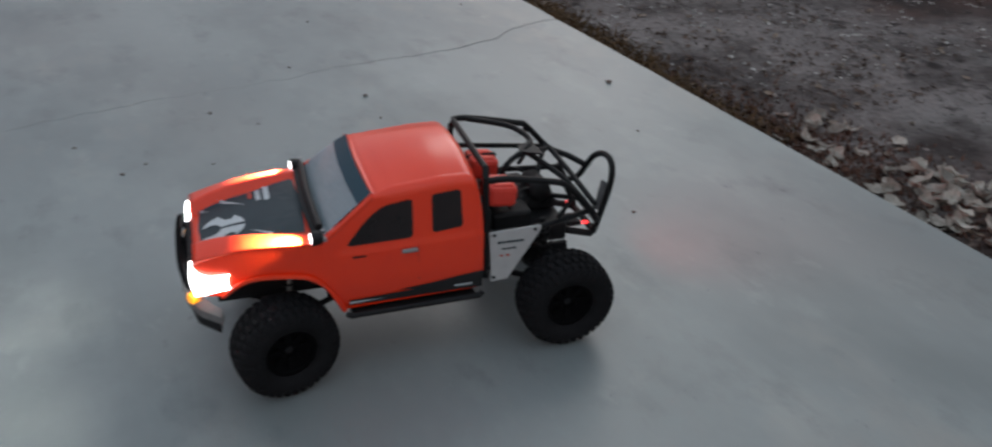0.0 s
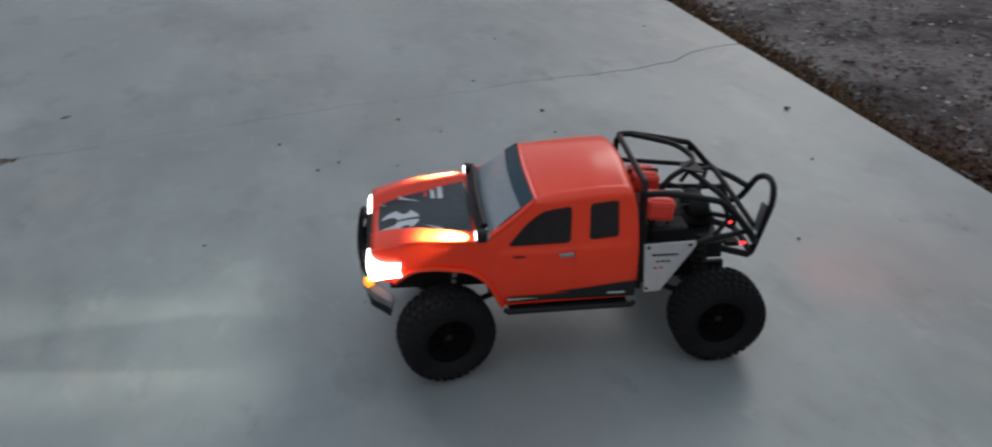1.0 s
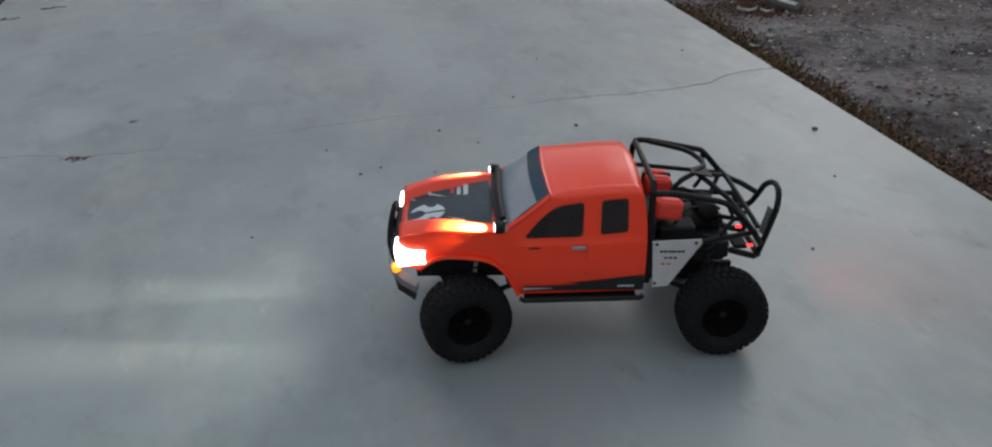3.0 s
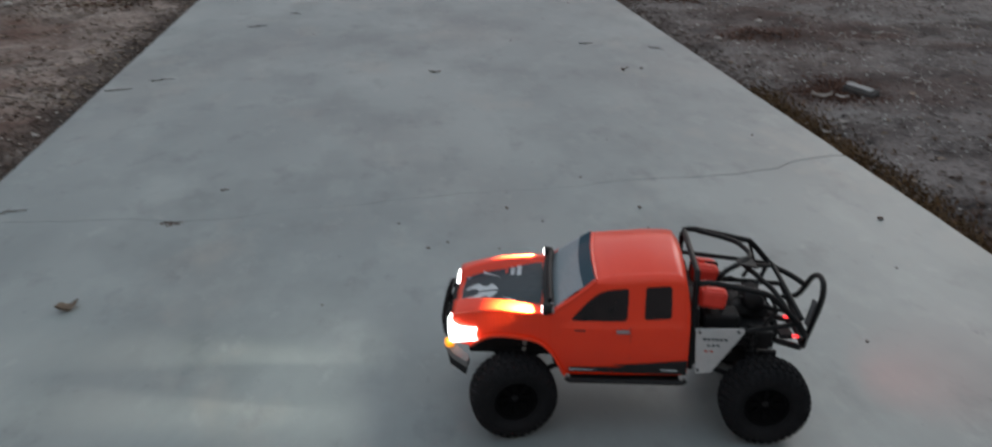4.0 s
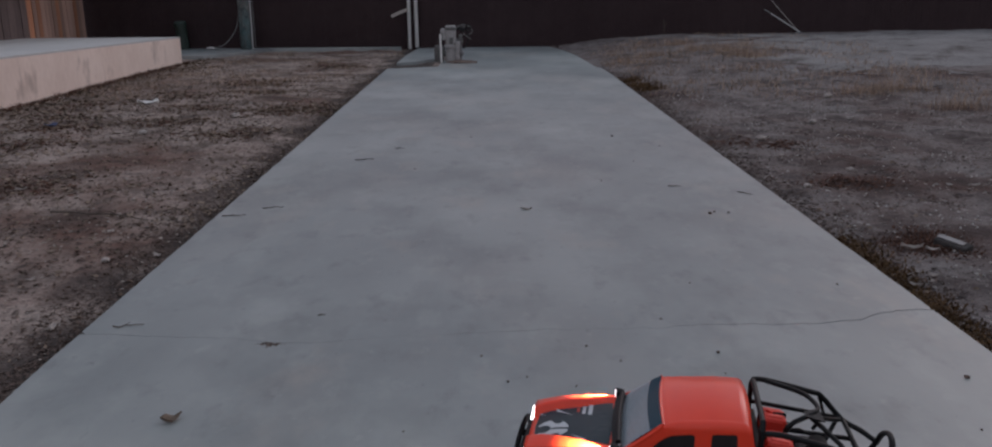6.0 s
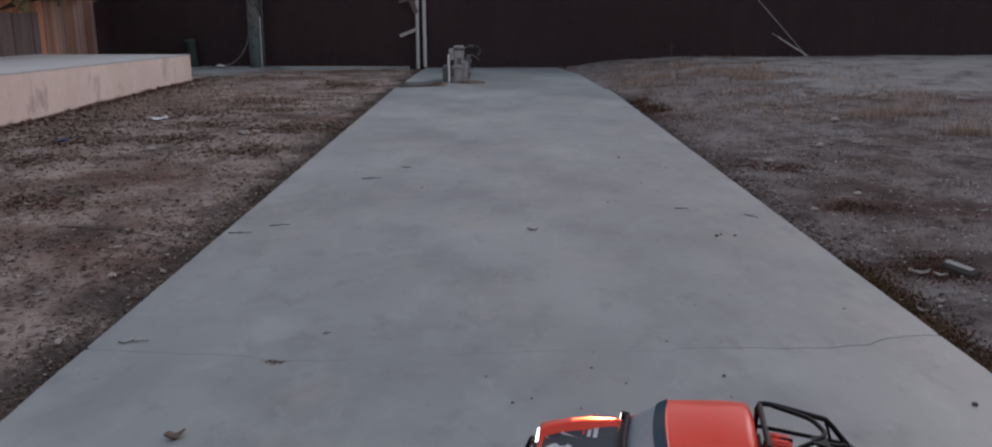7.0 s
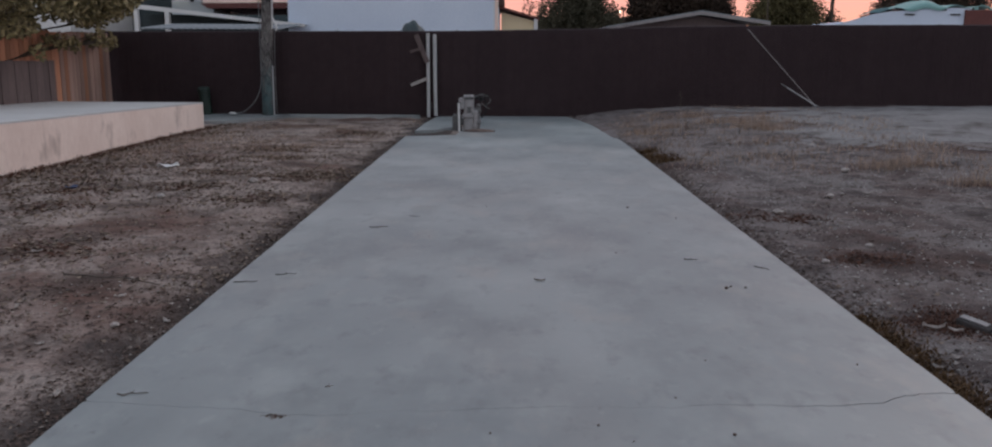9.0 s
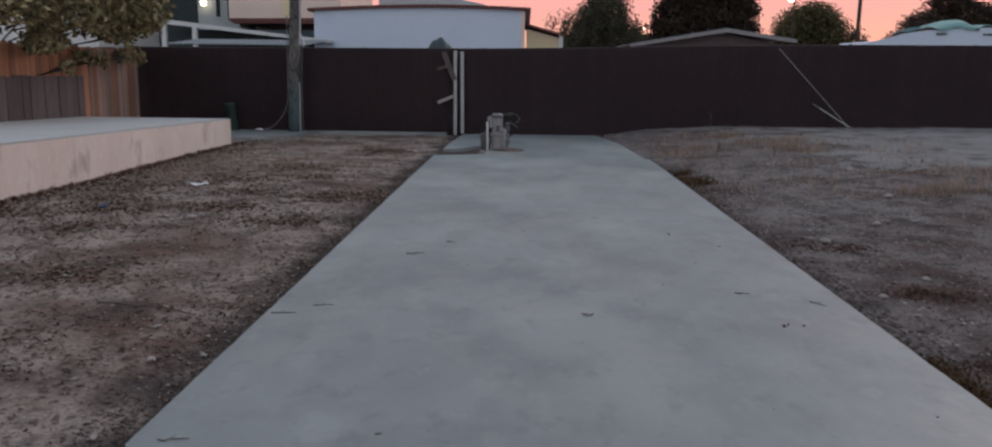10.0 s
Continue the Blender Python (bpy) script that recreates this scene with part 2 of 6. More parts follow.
METER_GREY = surface("pale_grey_pipe", (0.20, 0.19, 0.19), (0.40, 0.385, 0.38), 0.65, 40, 8, 0.3, 0.003, stain=((0.10, 0.09, 0.085), 9, 0.56, 0.66))
GALV = surface("galvanised_steel", (0.38, 0.39, 0.40), (0.58, 0.58, 0.57), 0.5, 40, 5, 0.1, 0.001, metal=0.3)
WIRE_STEEL = surface("dull_steel_wire", (0.22, 0.20, 0.20), (0.36, 0.33, 0.32), 0.6, 40, 5, 0.1, 0.001, metal=0.2)
WHITE_PAINT = surface("white_paint", (0.62, 0.61, 0.60), (0.78, 0.77, 0.75), 0.6, 30, 2, 0.1, 0.002)
SIDING = surface("white_siding", (0.58, 0.66, 0.78), (0.70, 0.78, 0.88), 0.6, 20, 0.8, 0.05, 0.002)
BEIGE = surface("beige_wall", (0.78, 0.60, 0.50), (0.90, 0.72, 0.62), 0.85, 20, 0.8, 0.1, 0.003)
GREY_WALL = surface("blue_grey_wall", (0.38, 0.43, 0.45), (0.50, 0.55, 0.57), 0.85, 20, 0.8, 0.1, 0.003)
RED_TRIM = surface("dark_red_trim", (0.10, 0.030, 0.026), (0.17, 0.055, 0.045), 0.7, 20, 2, 0.1, 0.002)
YELLOW_WALL = surface("cream_yellow_wall", (0.78, 0.62, 0.38), (0.88, 0.73, 0.48), 0.8, 20, 2, 0.1, 0.002)
ROOF_GREY = surface("grey_metal_roof", (0.13, 0.15, 0.165), (0.24, 0.265, 0.28), 0.6, 20, 2, 0.1, 0.002)
TEAL = surface("teal_tarpaulin", (0.16, 0.34, 0.33), (0.30, 0.50, 0.47), 0.6, 14, 2, 0.5, 0.02)
# tarpaulin, crates and gable; also paints the shade inside the carport
DEEP_GREEN = surface("dark_green_tarpaulin", (0.02, 0.035, 0.04), (0.06, 0.085, 0.09), 0.6, 14, 2, 0.5, 0.02)
GREEN_PLASTIC = surface("dark_green_plastic", (0.008, 0.020, 0.016), (0.016, 0.038, 0.029), 0.5, 20, 3, 0)
PIPE_GREY = surface("weathered_grey_pipe", (0.10, 0.10, 0.105), (0.23, 0.23, 0.23), 0.7, 40, 8, 0.3, 0.003)
BARK = surface("tree_bark", (0.035, 0.026, 0.02), (0.10, 0.08, 0.06), 0.95, 20, 3, 0.6, 0.02)
LEAF_OLIVE = surface("olive_leaves", (0.09, 0.072, 0.032), (0.34, 0.285, 0.145), 0.6, 3, 0.6, 0, island=0.6, spec=0.3)
LEAF_GREEN = surface("green_leaves", (0.050, 0.046, 0.022), (0.17, 0.145, 0.065), 0.7, 3, 0.4, 0, island=0.5, spec=0.2)
LEAF_WILLOW = surface("willow_leaves", (0.040, 0.038, 0.026), (0.125, 0.115, 0.075), 0.7, 3, 0.4, 0, island=0.5, spec=0.2)
LEAF_DARK = surface("dark_leaves", (0.026, 0.019, 0.015), (0.085, 0.058, 0.042), 0.7, 3, 0.4, 0, island=0.5, spec=0.2)
# truck
SEAM = surface("dark_red_seam", (0.30, 0.010, 0.004), (0.36, 0.014, 0.005), 0.6, 60, 8, 0)
RIM = surface("matt_black_rim", (0.003, 0.003, 0.0035), (0.007, 0.007, 0.008), 0.85, 80, 12, 0.1, 0.0006, spec=0.06)
RED = surface("orange_red_polycarbonate", (0.92, 0.036, 0.004), (0.98, 0.050, 0.006), 0.44, 12, 25, 0, 0.0006, coat=0.85, lo=0.2, hi=0.8, spec=0.34, coat_rough=0.22)
SMOKED = surface("smoked_window", (0.010, 0.007, 0.008), (0.024, 0.017, 0.018), 0.22, 14, 9, 0, coat=0.3, spec=0.3)
BLACK = surface("black_plastic", (0.006, 0.006, 0.007), (0.016, 0.016, 0.018), 0.55, 80, 12, 0.1, 0.0006, spec=0.3)
TUBE = surface("black_tube", (0.003, 0.0032, 0.004), (0.008, 0.0085, 0.010), 0.5, 90, 12, 0.1, 0.0005, spec=0.28)
RUBBER = surface("tyre_rubber", (0.005, 0.005, 0.006), (0.015, 0.015, 0.017), 0.85, 90, 14, 0.2, 0.0008, spec=0.2)
DECAL_DARK = surface("slate_decal", (0.018, 0.033, 0.043), (0.034, 0.054, 0.066), 0.45, 60, 9, 0, spec=0.3)
DECAL_GREY = surface("pale_grey_decal", (0.44, 0.48, 0.51), (0.56, 0.60, 0.63), 0.4, 60, 9, 0)
DECAL_RED = surface("red_decal", (0.45, 0.05, 0.03), (0.55, 0.07, 0.05), 0.4, 60, 9, 0)
DECAL_INK = surface("dark_ink", (0.006, 0.006, 0.007), (0.016, 0.016, 0.018), 0.5, 60, 9, 0)
PLATE = surface("pale_grey_plate", (0.45, 0.46, 0.47), (0.58, 0.58, 0.58), 0.45, 60, 9, 0.05, 0.0005)
CHROME = surface("brushed_silver", (0.34, 0.35, 0.37), (0.50, 0.51, 0.53), 0.35, 90, 20, 0.05, 0.0004, metal=0.8)
RED_PACK = surface("red_moulded_plastic", (0.84, 0.050, 0.030), (0.95, 0.075, 0.05), 0.45, 70, 16, 0.15, 0.001)
HEADLIGHT = lamp_glow("white_led", (0.95, 0.97, 1.0), 5.5)
AMBER = lamp_glow("amber_lens", (1.0, 0.36, 0.02), 0.9)
TAIL = lamp_glow("red_led", (1.0, 0.045, 0.05), 1.6)
WARM_BULB = lamp_glow("warm_bulb", (1.0, 0.80, 0.52), 6.0)
# clear screen; its pale diffuse haze paints in the reflected sky
SCREEN = tinted_glass("clear_windscreen", (0.70, 0.78, 0.84), 0.03, ((0.56, 0.64, 0.70), 0.46))
SUN_STRIP = tinted_glass("tinted_strip", (0.45, 0.55, 0.62), 0.05, ((0.055, 0.095, 0.125), 0.82))
DARK_GLASS = tinted_glass("smoked_glass", (0.12, 0.11, 0.11), 0.03, ((0.085, 0.075, 0.08), 0.32))


# ---- building helpers ----
def part(name, bm, material, parent=None, label="", smooth=False, kind=""):
    """Links a bmesh as one mesh object under a thing or a part."""
    bmesh.ops.recalc_face_normals(bm, faces=bm.faces)
    me = bpy.data.meshes.new(name)
    bm.to_mesh(me)
    bm.free()
    me.materials.append(material)
    if smooth:
        me.polygons.foreach_set("use_smooth", [True] * len(me.polygons))
    ob = new(name, me)
    ob.parent = parent
    return tagged(ob, label, kind=kind)


def raw(name, verts, faces, material, parent=None, smooth=False):
    me = bpy.data.meshes.new(name)
    me.from_pydata(verts, [], faces)
    me.materials.append(material)
    if smooth:
        me.polygons.foreach_set("use_smooth", [True] * len(me.polygons))
    ob = new(name, me)
    ob.parent = parent
    return ob


def thing(name, m, label, category, group="", kind=""):
    ob = new(name)
    ob.empty_display_size = 0.1
    ob.matrix_basis = m
    return tagged(ob, label, category, group, kind)


def add_box(bm, a, b, bevel=0.0, m=None):
    r = bmesh.ops.create_cube(bm, size=1)["verts"]
    for v in r:
        v.co = Vector([a[i] + (b[i] - a[i]) * (v.co[i] + 0.5) for i in range(3)])
    if bevel:
        es = list({e for v in r for e in v.link_edges})
        r = bmesh.ops.bevel(bm, geom=es, offset=bevel, segments=2, affect="EDGES", profile=0.5)["verts"]
        r = list({v for v in r})
    if m:
        bmesh.ops.transform(bm, matrix=m, verts=r)
    return bm


def boxed(a, b, bevel=0.0, m=None):
    return add_box(bmesh.new(), a, b, bevel, m)


def rounded(points, steps):
    """A smooth line through the points."""
    ps = [Vector(p) for p in points]
    if steps < 2 or len(ps) < 3:
        return ps
    out = []
    for i in range(len(ps) - 1):
        p0, p1, p2, p3 = ps[max(i - 1, 0)], ps[i], ps[i + 1], ps[min(i + 2, len(ps) - 1)]
        for k in range(steps):
            t = k / steps
            out.append(0.5 * (2 * p1 + (p2 - p0) * t + (2 * p0 - 5 * p1 + 4 * p2 - p3) * t * t + (3 * p1 - p0 - 3 * p2 + p3) * t ** 3))
    return out + [ps[-1]]


def add_tube(bm, points, r, seg=8, steps=1, taper=None):
    ps = rounded(points, steps)
    rings, up = [], Vector((0.13, 0.21, 0.97))
    for i, p in enumerate(ps):
        d = (ps[min(i + 1, len(ps) - 1)] - ps[max(i - 1, 0)]).normalized()
        s = d.cross(up)
        if s.length < 0.05:
            s = d.cross(Vector((1, 0, 0)))
        s.normalize()
        u = s.cross(d).normalized()
        rad = r if taper is None else r + (taper - r) * i / max(1, len(ps) - 1)
        rings.append([bm.verts.new(p + (s * math.cos(a) + u * math.sin(a)) * rad) for a in (2 * math.pi * k / seg for k in range(seg))])
    for a, b in zip(rings, rings[1:]):
        for k in range(seg):
            bm.faces.new((a[k], a[(k + 1) % seg], b[(k + 1) % seg], b[k]))
    bm.faces.new(rings[0][::-1])
    bm.faces.new(rings[-1])
    return bm


def tubed(points, r, seg=8, steps=1, taper=None):
    return add_tube(bmesh.new(), points, r, seg, steps, taper)


def add_lathe(bm, profile, seg=32, m=None):
    """Turns (radius, height) pairs round z."""
    rings = []
    for r, z in profile:
        rings.append([bm.verts.new((r * math.cos(2 * math.pi * k / seg), r * math.sin(2 * math.pi * k / seg), z)) for k in range(seg)])
    for a, b in zip(rings, rings[1:]):
        for k in range(seg):
            bm.faces.new((a[k], a[(k + 1) % seg], b[(k + 1) % seg], b[k]))
    for ring in (rings[0], rings[-1]):
        if profile[0][0] > 1e-5:
            bm.faces.new(ring)
    if m:
        bmesh.ops.transform(bm, matrix=m, verts=[v for ring in rings for v in ring])
    return bm


def lathed(profile, seg=32, m=None):
    return add_lathe(bmesh.new(), profile, seg, m)


def plate_of(outline, place, thick, holes=(), bevel=0.0):
    """A sheet cut to an outline with holes; place(u, v) gives its points, thick is a vector."""
    bm = bmesh.new()
    edges = []
    for loop in (outline, *holes):
        vs = [bm.verts.new(place(u, v)) for u, v in loop]
        edges += [bm.edges.new((vs[i], vs[(i + 1) % len(vs)])) for i in range(len(vs))]
    bmesh.ops.triangle_fill(bm, use_beauty=True, use_dissolve=False, edges=edges)
    ex = bmesh.ops.extrude_face_region(bm, geom=bm.faces[:])
    bmesh.ops.translate(bm, vec=Vector(thick), verts=[g for g in ex["geom"] if isinstance(g, bmesh.types.BMVert)])
    return bm


def sheet(nu, nv, place, thick=0.0):
    """A curved sheet over the unit square, closed to a thin solid where thick is given."""
    bm = bmesh.new()
    g = [[bm.verts.new(place(i / nu, j / nv)) for j in range(nv + 1)] for i in range(nu + 1)]
    for i in range(nu):
        for j in range(nv):
            bm.faces.new((g[i][j], g[i + 1][j], g[i + 1][j + 1], g[i][j + 1]))
    if thick:
        bmesh.ops.recalc_face_normals(bm, faces=bm.faces)
        bmesh.ops.solidify(bm, geom=bm.faces[:], thickness=thick)
    return bm


def join(*bms):
    out = bms[0]
    for b in bms[1:]:
        me = bpy.data.meshes.new("joined")
        b.to_mesh(me)
        b.free()
        out.from_mesh(me)
        bpy.data.meshes.remove(me)
    return out


def fbm(x, y, z=0.0, octaves=4):
    s, a, f = 0.0, 0.5, 1.0
    for _ in range(octaves):
        s += a * noise.noise((x * f, y * f, z))
        a, f = a * 0.5, f * 2.1
    return s


def smooth01(a, b, x):
    t = min(1.0, max(0.0, (x - a) / (b - a)))
    return t * t * (3 - 2 * t)


# ---- ground ----
HALF = 1.647
FENCE_Y = 18.33


def rise(x, y):
    """The soil's bank towards the far fence."""
    return (0.27 * smooth01(0.1, 3.8, x) - 0.02) * smooth01(7, 17, y) + 0.05 * smooth01(4, 12, x) * smooth01(2, 8, y)


def soil_z(x, y):
    z = -0.028 + rise(x, y) + 0.045 * fbm(x * 0.7, y * 0.7, 3.0, 3) + 0.040 * fbm(x * 2.9, y * 2.9, 8.0, 4)
    gap = abs(x) - (HALF if x < 0 or y < 12.9 else float(np.interp(y, (12.9, 14.9, 16.2, 17.2, 18.2), (HALF, 1.58, 1.45, 1.32, 1.15))))
    if y > 13.85 and x < -0.86:
        return min(z, -0.022 if x > -1.75 else z)
    if -1.5 < y < 18.6:
        if gap < 0.0:
            return -0.13
        if gap < 0.25:
            z = min(z, -0.012 + 0.75 * max(0.0, rise(x, y))) - 0.018 * (1 - gap / 0.25)
    if x < -5.25 and 3.0 < y < 15.7:
        return min(z, -0.02)
    return z


def grid_line(stops):
    out = []
    for a, b, step in stops:
        n = max(1, round((b - a) / step))
        out += [a + (b - a) * i / n for i in range(n)]
    return out + [stops[-1][1]]


gx = grid_line([(-400, -100, 60), (-100, -30, 14), (-30, -10, 2), (-10, -5.5, 0.25), (-5.5, -HALF - 0.02, 0.055), (-HALF - 0.02, -HALF + 0.02, 0.02),
                (-HALF + 0.02, HALF - 0.02, 0.6), (HALF - 0.02, HALF + 0.02, 0.02), (HALF + 0.02, 5.5, 0.055), (5.5, 12, 0.2), (12, 30, 2), (30, 100, 14), (100, 400, 60)])
gy = grid_line([(-400, -100, 60), (-100, -20, 16), (-20, -6, 2), (-6, 0, 1), (0, 1, 0.2), (1, 8, 0.055), (8, 13, 0.09), (13, 19, 0.14), (19, 30, 1), (30, 100, 10), (100, 700, 60)])
gv = [(x, y, soil_z(x, y) if -40 < x < 40 and -25 < y < 60 else -0.03) for x in gx for y in gy]
ny = len(gy)
gf = [(i * ny + j, (i + 1) * ny + j, (i + 1) * ny + j + 1, i * ny + j + 1) for i in range(len(gx) - 1) for j in range(ny - 1)]
ground = raw("ground", gv, gf, SOIL, smooth=True)
tagged(ground, "bare dry brown soil, trodden and littered, beside a concrete strip", "ground", kind="structure")

gb_n = 70
gbv, gbf = [], []
for i in range(gb_n + 1):
    for j in range(gb_n + 1):
        x, y = 3.6 + 12.0 * i / gb_n, 11.0 + 7.2 * j / gb_n
        inside = min((x - 3.6) / 3.0, (y - 11.0) / 2.6, (18.2 - y) / 0.5, 1.0) + 0.9 * fbm(x * 0.8, y * 1.3, 5.0, 3) - 0.25
        gbv.append((x, y, soil_z(x, y) + max(-0.03, min(0.012, 0.06 * inside))))
for i in range(gb_n):
    for j in range(gb_n):
        a = i * (gb_n + 1) + j
        gbf.append((a, a + gb_n + 1, a + gb_n + 2, a + 1))
tagged(raw("gravel_bed", gbv, gbf, GRAVEL_BED, smooth=True), "worn pale grey gravel spread over the soil", "gravel", kind="structure")

# ---- concrete strip: slabs parted by a crack ----
pavement = thing("pavement", pose(0, 0, 0), "long grey concrete strip with a jagged crack across it", "pavement", kind="structure")
CRACK = [(-1.70, 3.147), (-1.526, 3.133), (-1.254, 3.092), (-1.043, 3.079), (-0.916, 3.036), (-0.756, 3.028), (-0.537, 3.063), (-0.31, 3.078),
         (-0.08, 3.115), (0.15, 3.131), (0.38, 3.13), (0.59, 3.135), (0.761, 3.172), (0.85, 3.159), (0.985, 3.146), (1.154, 3.166), (1.32, 3.2),
         (1.406, 3.258), (1.56, 3.284), (1.70, 3.29)]
rng = random.Random(4)
crack_line = []
for (x0, y0), (x1, y1) in zip(CRACK, CRACK[1:]):
    n = max(2, int((x1 - x0) / 0.022))
    for k in range(n):
        t = k / n
        crack_line.append((x0 + (x1 - x0) * t, y0 + (y1 - y0) * t + rng.uniform(-0.006, 0.006) + 0.012 * noise.noise(((x0 + (x1 - x0) * t) * 9.0, 4.4, 0)) + 0.010 * noise.noise(((x0 + (x1 - x0) * t) * 27.0, 1.4, 0))))
crack_line.append(CRACK[-1])


def crack_width(x):
    return 0.0004 + 0.0018 * max(0.0, noise.noise((x * 2.3, 1.7, 0))) + 0.0026 * smooth01(0.2, 1.4, x) + 0.0008 * smooth01(-0.4, -1.2, x)


def edge_side(side, y0, y1, step=0.09):
    """Points along a worn edge of the strip."""
    n = max(2, int(abs(y1 - y0) / step))
    return [(side * (HALF - 0.004 - 0.012 * abs(fbm(i * 0.37, side * 5.0, y0, 3)) - 0.02 * max(0, fbm(i * 0.13, side * 9, y0, 2) - 0.18)), y0 + (y1 - y0) * i / n)
            for i in range(n + 1)]


def slab_of(outline, top=0.0, depth=0.14):
    bm = plate_of(outline, lambda x, y: (x, y, top), (0, 0, -depth))
    return bm


fit_l = [p for p in crack_line if -HALF + 0.004 < p[0] < HALF - 0.004]
near_slab = edge_side(-1, -1.495, 3.13) + [(x, y - crack_width(x)) for x, y in fit_l] + edge_side(1, 3.28, -1.495)
part("slab", slab_of(near_slab), CONCRETE, pavement)
far_slab = ([(x, y + crack_width(x)) for x, y in reversed(fit_l)] + edge_side(-1, 3.16, 13.68) + [(-1.3, 13.78), (-0.88, 13.94), (-0.84, 14.9), (-0.80, 16.3), (-0.62, 18.15),
            (0.3, 18.2), (1.15, 18.2), (1.32, 17.2), (1.45, 16.2), (1.58, 14.9), (1.62, 13.6)] + edge_side(1, 12.9, 3.30))
part("slab", slab_of(far_slab), CONCRETE, pavement)
part("slab", slab_of([(-1.60, 14.75), (-1.30, 14.9), (-1.02, 15.5), (-0.98, 17.0), (-0.95, 18.15), (-1.50, 18.15), (-1.58, 16.2)], -0.006), CONCRETE, pavement)
part("bed", boxed((-HALF + 0.03, -1.4, -0.2), (HALF - 0.03, 13.6, -0.10)), SOIL, pavement)

# added walls out of view: shade near and right-hand ground, bounce light onto truck
shade_wall = part("wall_south", boxed((-9, -1.75, -0.15), (9, -1.5, 2.7), 0.01), BOUNCE_WALL)
side_wall = part("wall_east", boxed((5.2, -1.49, -0.15), (5.45, 6.5, 3.1), 0.01), BOUNCE_WALL)
tagged(side_wall, "added unseen pale wall that shades the right-hand ground", "wall", kind="structure")
tagged(shade_wall, "added unseen pale wall that shades the near ground", "wall", kind="structure")

# raised pad at the side and kerb below the far fence
pad = thing("raised_slab", pose(0, 0, 0), "knee-high cream concrete platform with a pale flat top", "concrete platform")
pad_top = lambda y: 0.372 + 0.0205 * (15.6 - y)
part("wall", plate_of([(3.0, -0.1), (15.6, -0.1), (15.6, pad_top(15.6)), (3.0, pad_top(3.0))], lambda y, z: (-5.42, y, z), (-2.70, 0, 0)), OLD_CONCRETE, pad)
part("top", plate_of([(-8.12, 3.0), (-5.425, 3.0), (-5.415, 7), (-5.43, 11), (-5.42, 15.6), (-8.12, 15.6)], lambda x, y: (x, y, pad_top(y) + 0.003), (0, 0, 0.02)), SLAB_TOP, pad, "pale worn top")
kerb = part("kerb", boxed((-8.1, 18.14, -0.08), (-1.85, 18.26, 0.016), 0.006), CONCRETE)
tagged(kerb, "low pale concrete kerb below the dark fence", "kerb", kind="structure")
apron = part("apron", slab_of([(-5.3, 16.4), (-4.75, 17.3), (-4.5, 18.1), (-6.6, 18.1), (-6.6, 16.2)], 0.012), CONCRETE)
tagged(apron, "thin pale concrete apron beside the raised platform", "apron", kind="structure")

# ---- fences ----
fence = thing("fence", pose(0, 0, 0), "dark brown chain-link fence filled with privacy slats", "fence", kind="structure")
SLAT_W, BAY = 0.052, 2.44


def fence_base(x):
    return rise(x, FENCE_Y) - 0.01


def fence_top(x):
    return 1.668 + 0.012 * (x + 8.4) * 0.5 + 0.11 * smooth01(-1.5, 6.0, x)


x0 = -8.42
rng = random.Random(11)
while x0 < 19:
    x1 = x0 + BAY
    verts, faces = [], []
    n = int(BAY / SLAT_W)
    for k in range(n):
        a = x0 + (k - 0.02) * BAY / n
        b = x0 + (k + 1.02) * BAY / n
        y = FENCE_Y + (0.008 if k % 2 else 0.0) + rng.uniform(0, 0.001)
        i = len(verts)
        for yy in (y, y + 0.006):
            verts += [(a, yy, fence_base(a) - 0.03), (b, yy, fence_base(b) - 0.03), (b, yy, fence_top(b) - 0.03 + rng.uniform(-0.006, 0.004)), (a, yy, fence_top(a) - 0.03)]
        faces += [(i, i + 1, i + 2, i + 3), (i + 7, i + 6, i + 5, i + 4), (i, i + 3, i + 7, i + 4), (i + 1, i + 5, i + 6, i + 2), (i + 3, i + 2, i + 6, i + 7), (i, i + 4, i + 5, i + 1)]
    tagged(raw("slat_panel", verts, faces, SLAT, fence), kind="stuff")
    verts, faces = [], []
    h, step, w = fence_top(x0) - fence_base(x0) - 0.02, 0.085, 0.0035
    for s in (1, -1):
        k = -int(h / step) - 1
        while k * step < BAY:
            ua, ub = k * step, k * step + h
            za, zb = (0, h) if s > 0 else (h, 0)
            lo, hi = max(ua, 0), min(ub, BAY)
            if hi > lo:
                f = lambda u: za + (zb - za) * (u - ua) / h
                i = len(verts)
                yy = FENCE_Y - 0.010 - 0.002 * s
                for u in (lo, hi):
                    base = fence_base(x0 + u)
                    verts += [(x0 + u - w, yy, base + f(u)), (x0 + u + w, yy, base + f(u)), (x0 + u, yy - 0.003, base + f(u))]
                faces += [(i, i + 1, i + 4, i + 3), (i + 1, i + 2, i + 5, i + 4), (i + 2, i, i + 3, i + 5)]
            k += 1
    tagged(raw("wire_mesh", verts, faces, WIRE, fence), kind="stuff")
    part("top_rail", tubed([(x0, FENCE_Y + 0.03, fence_top(x0) - 0.02), (x1, FENCE_Y + 0.03, fence_top(x1) - 0.02)], 0.021), WIRE, fence)
    part("post", tubed([(x0, FENCE_Y + 0.04, fence_base(x0) - 0.3), (x0, FENCE_Y + 0.04, fence_top(x0) + 0.01)], 0.03), WIRE, fence)
    x0 = x1

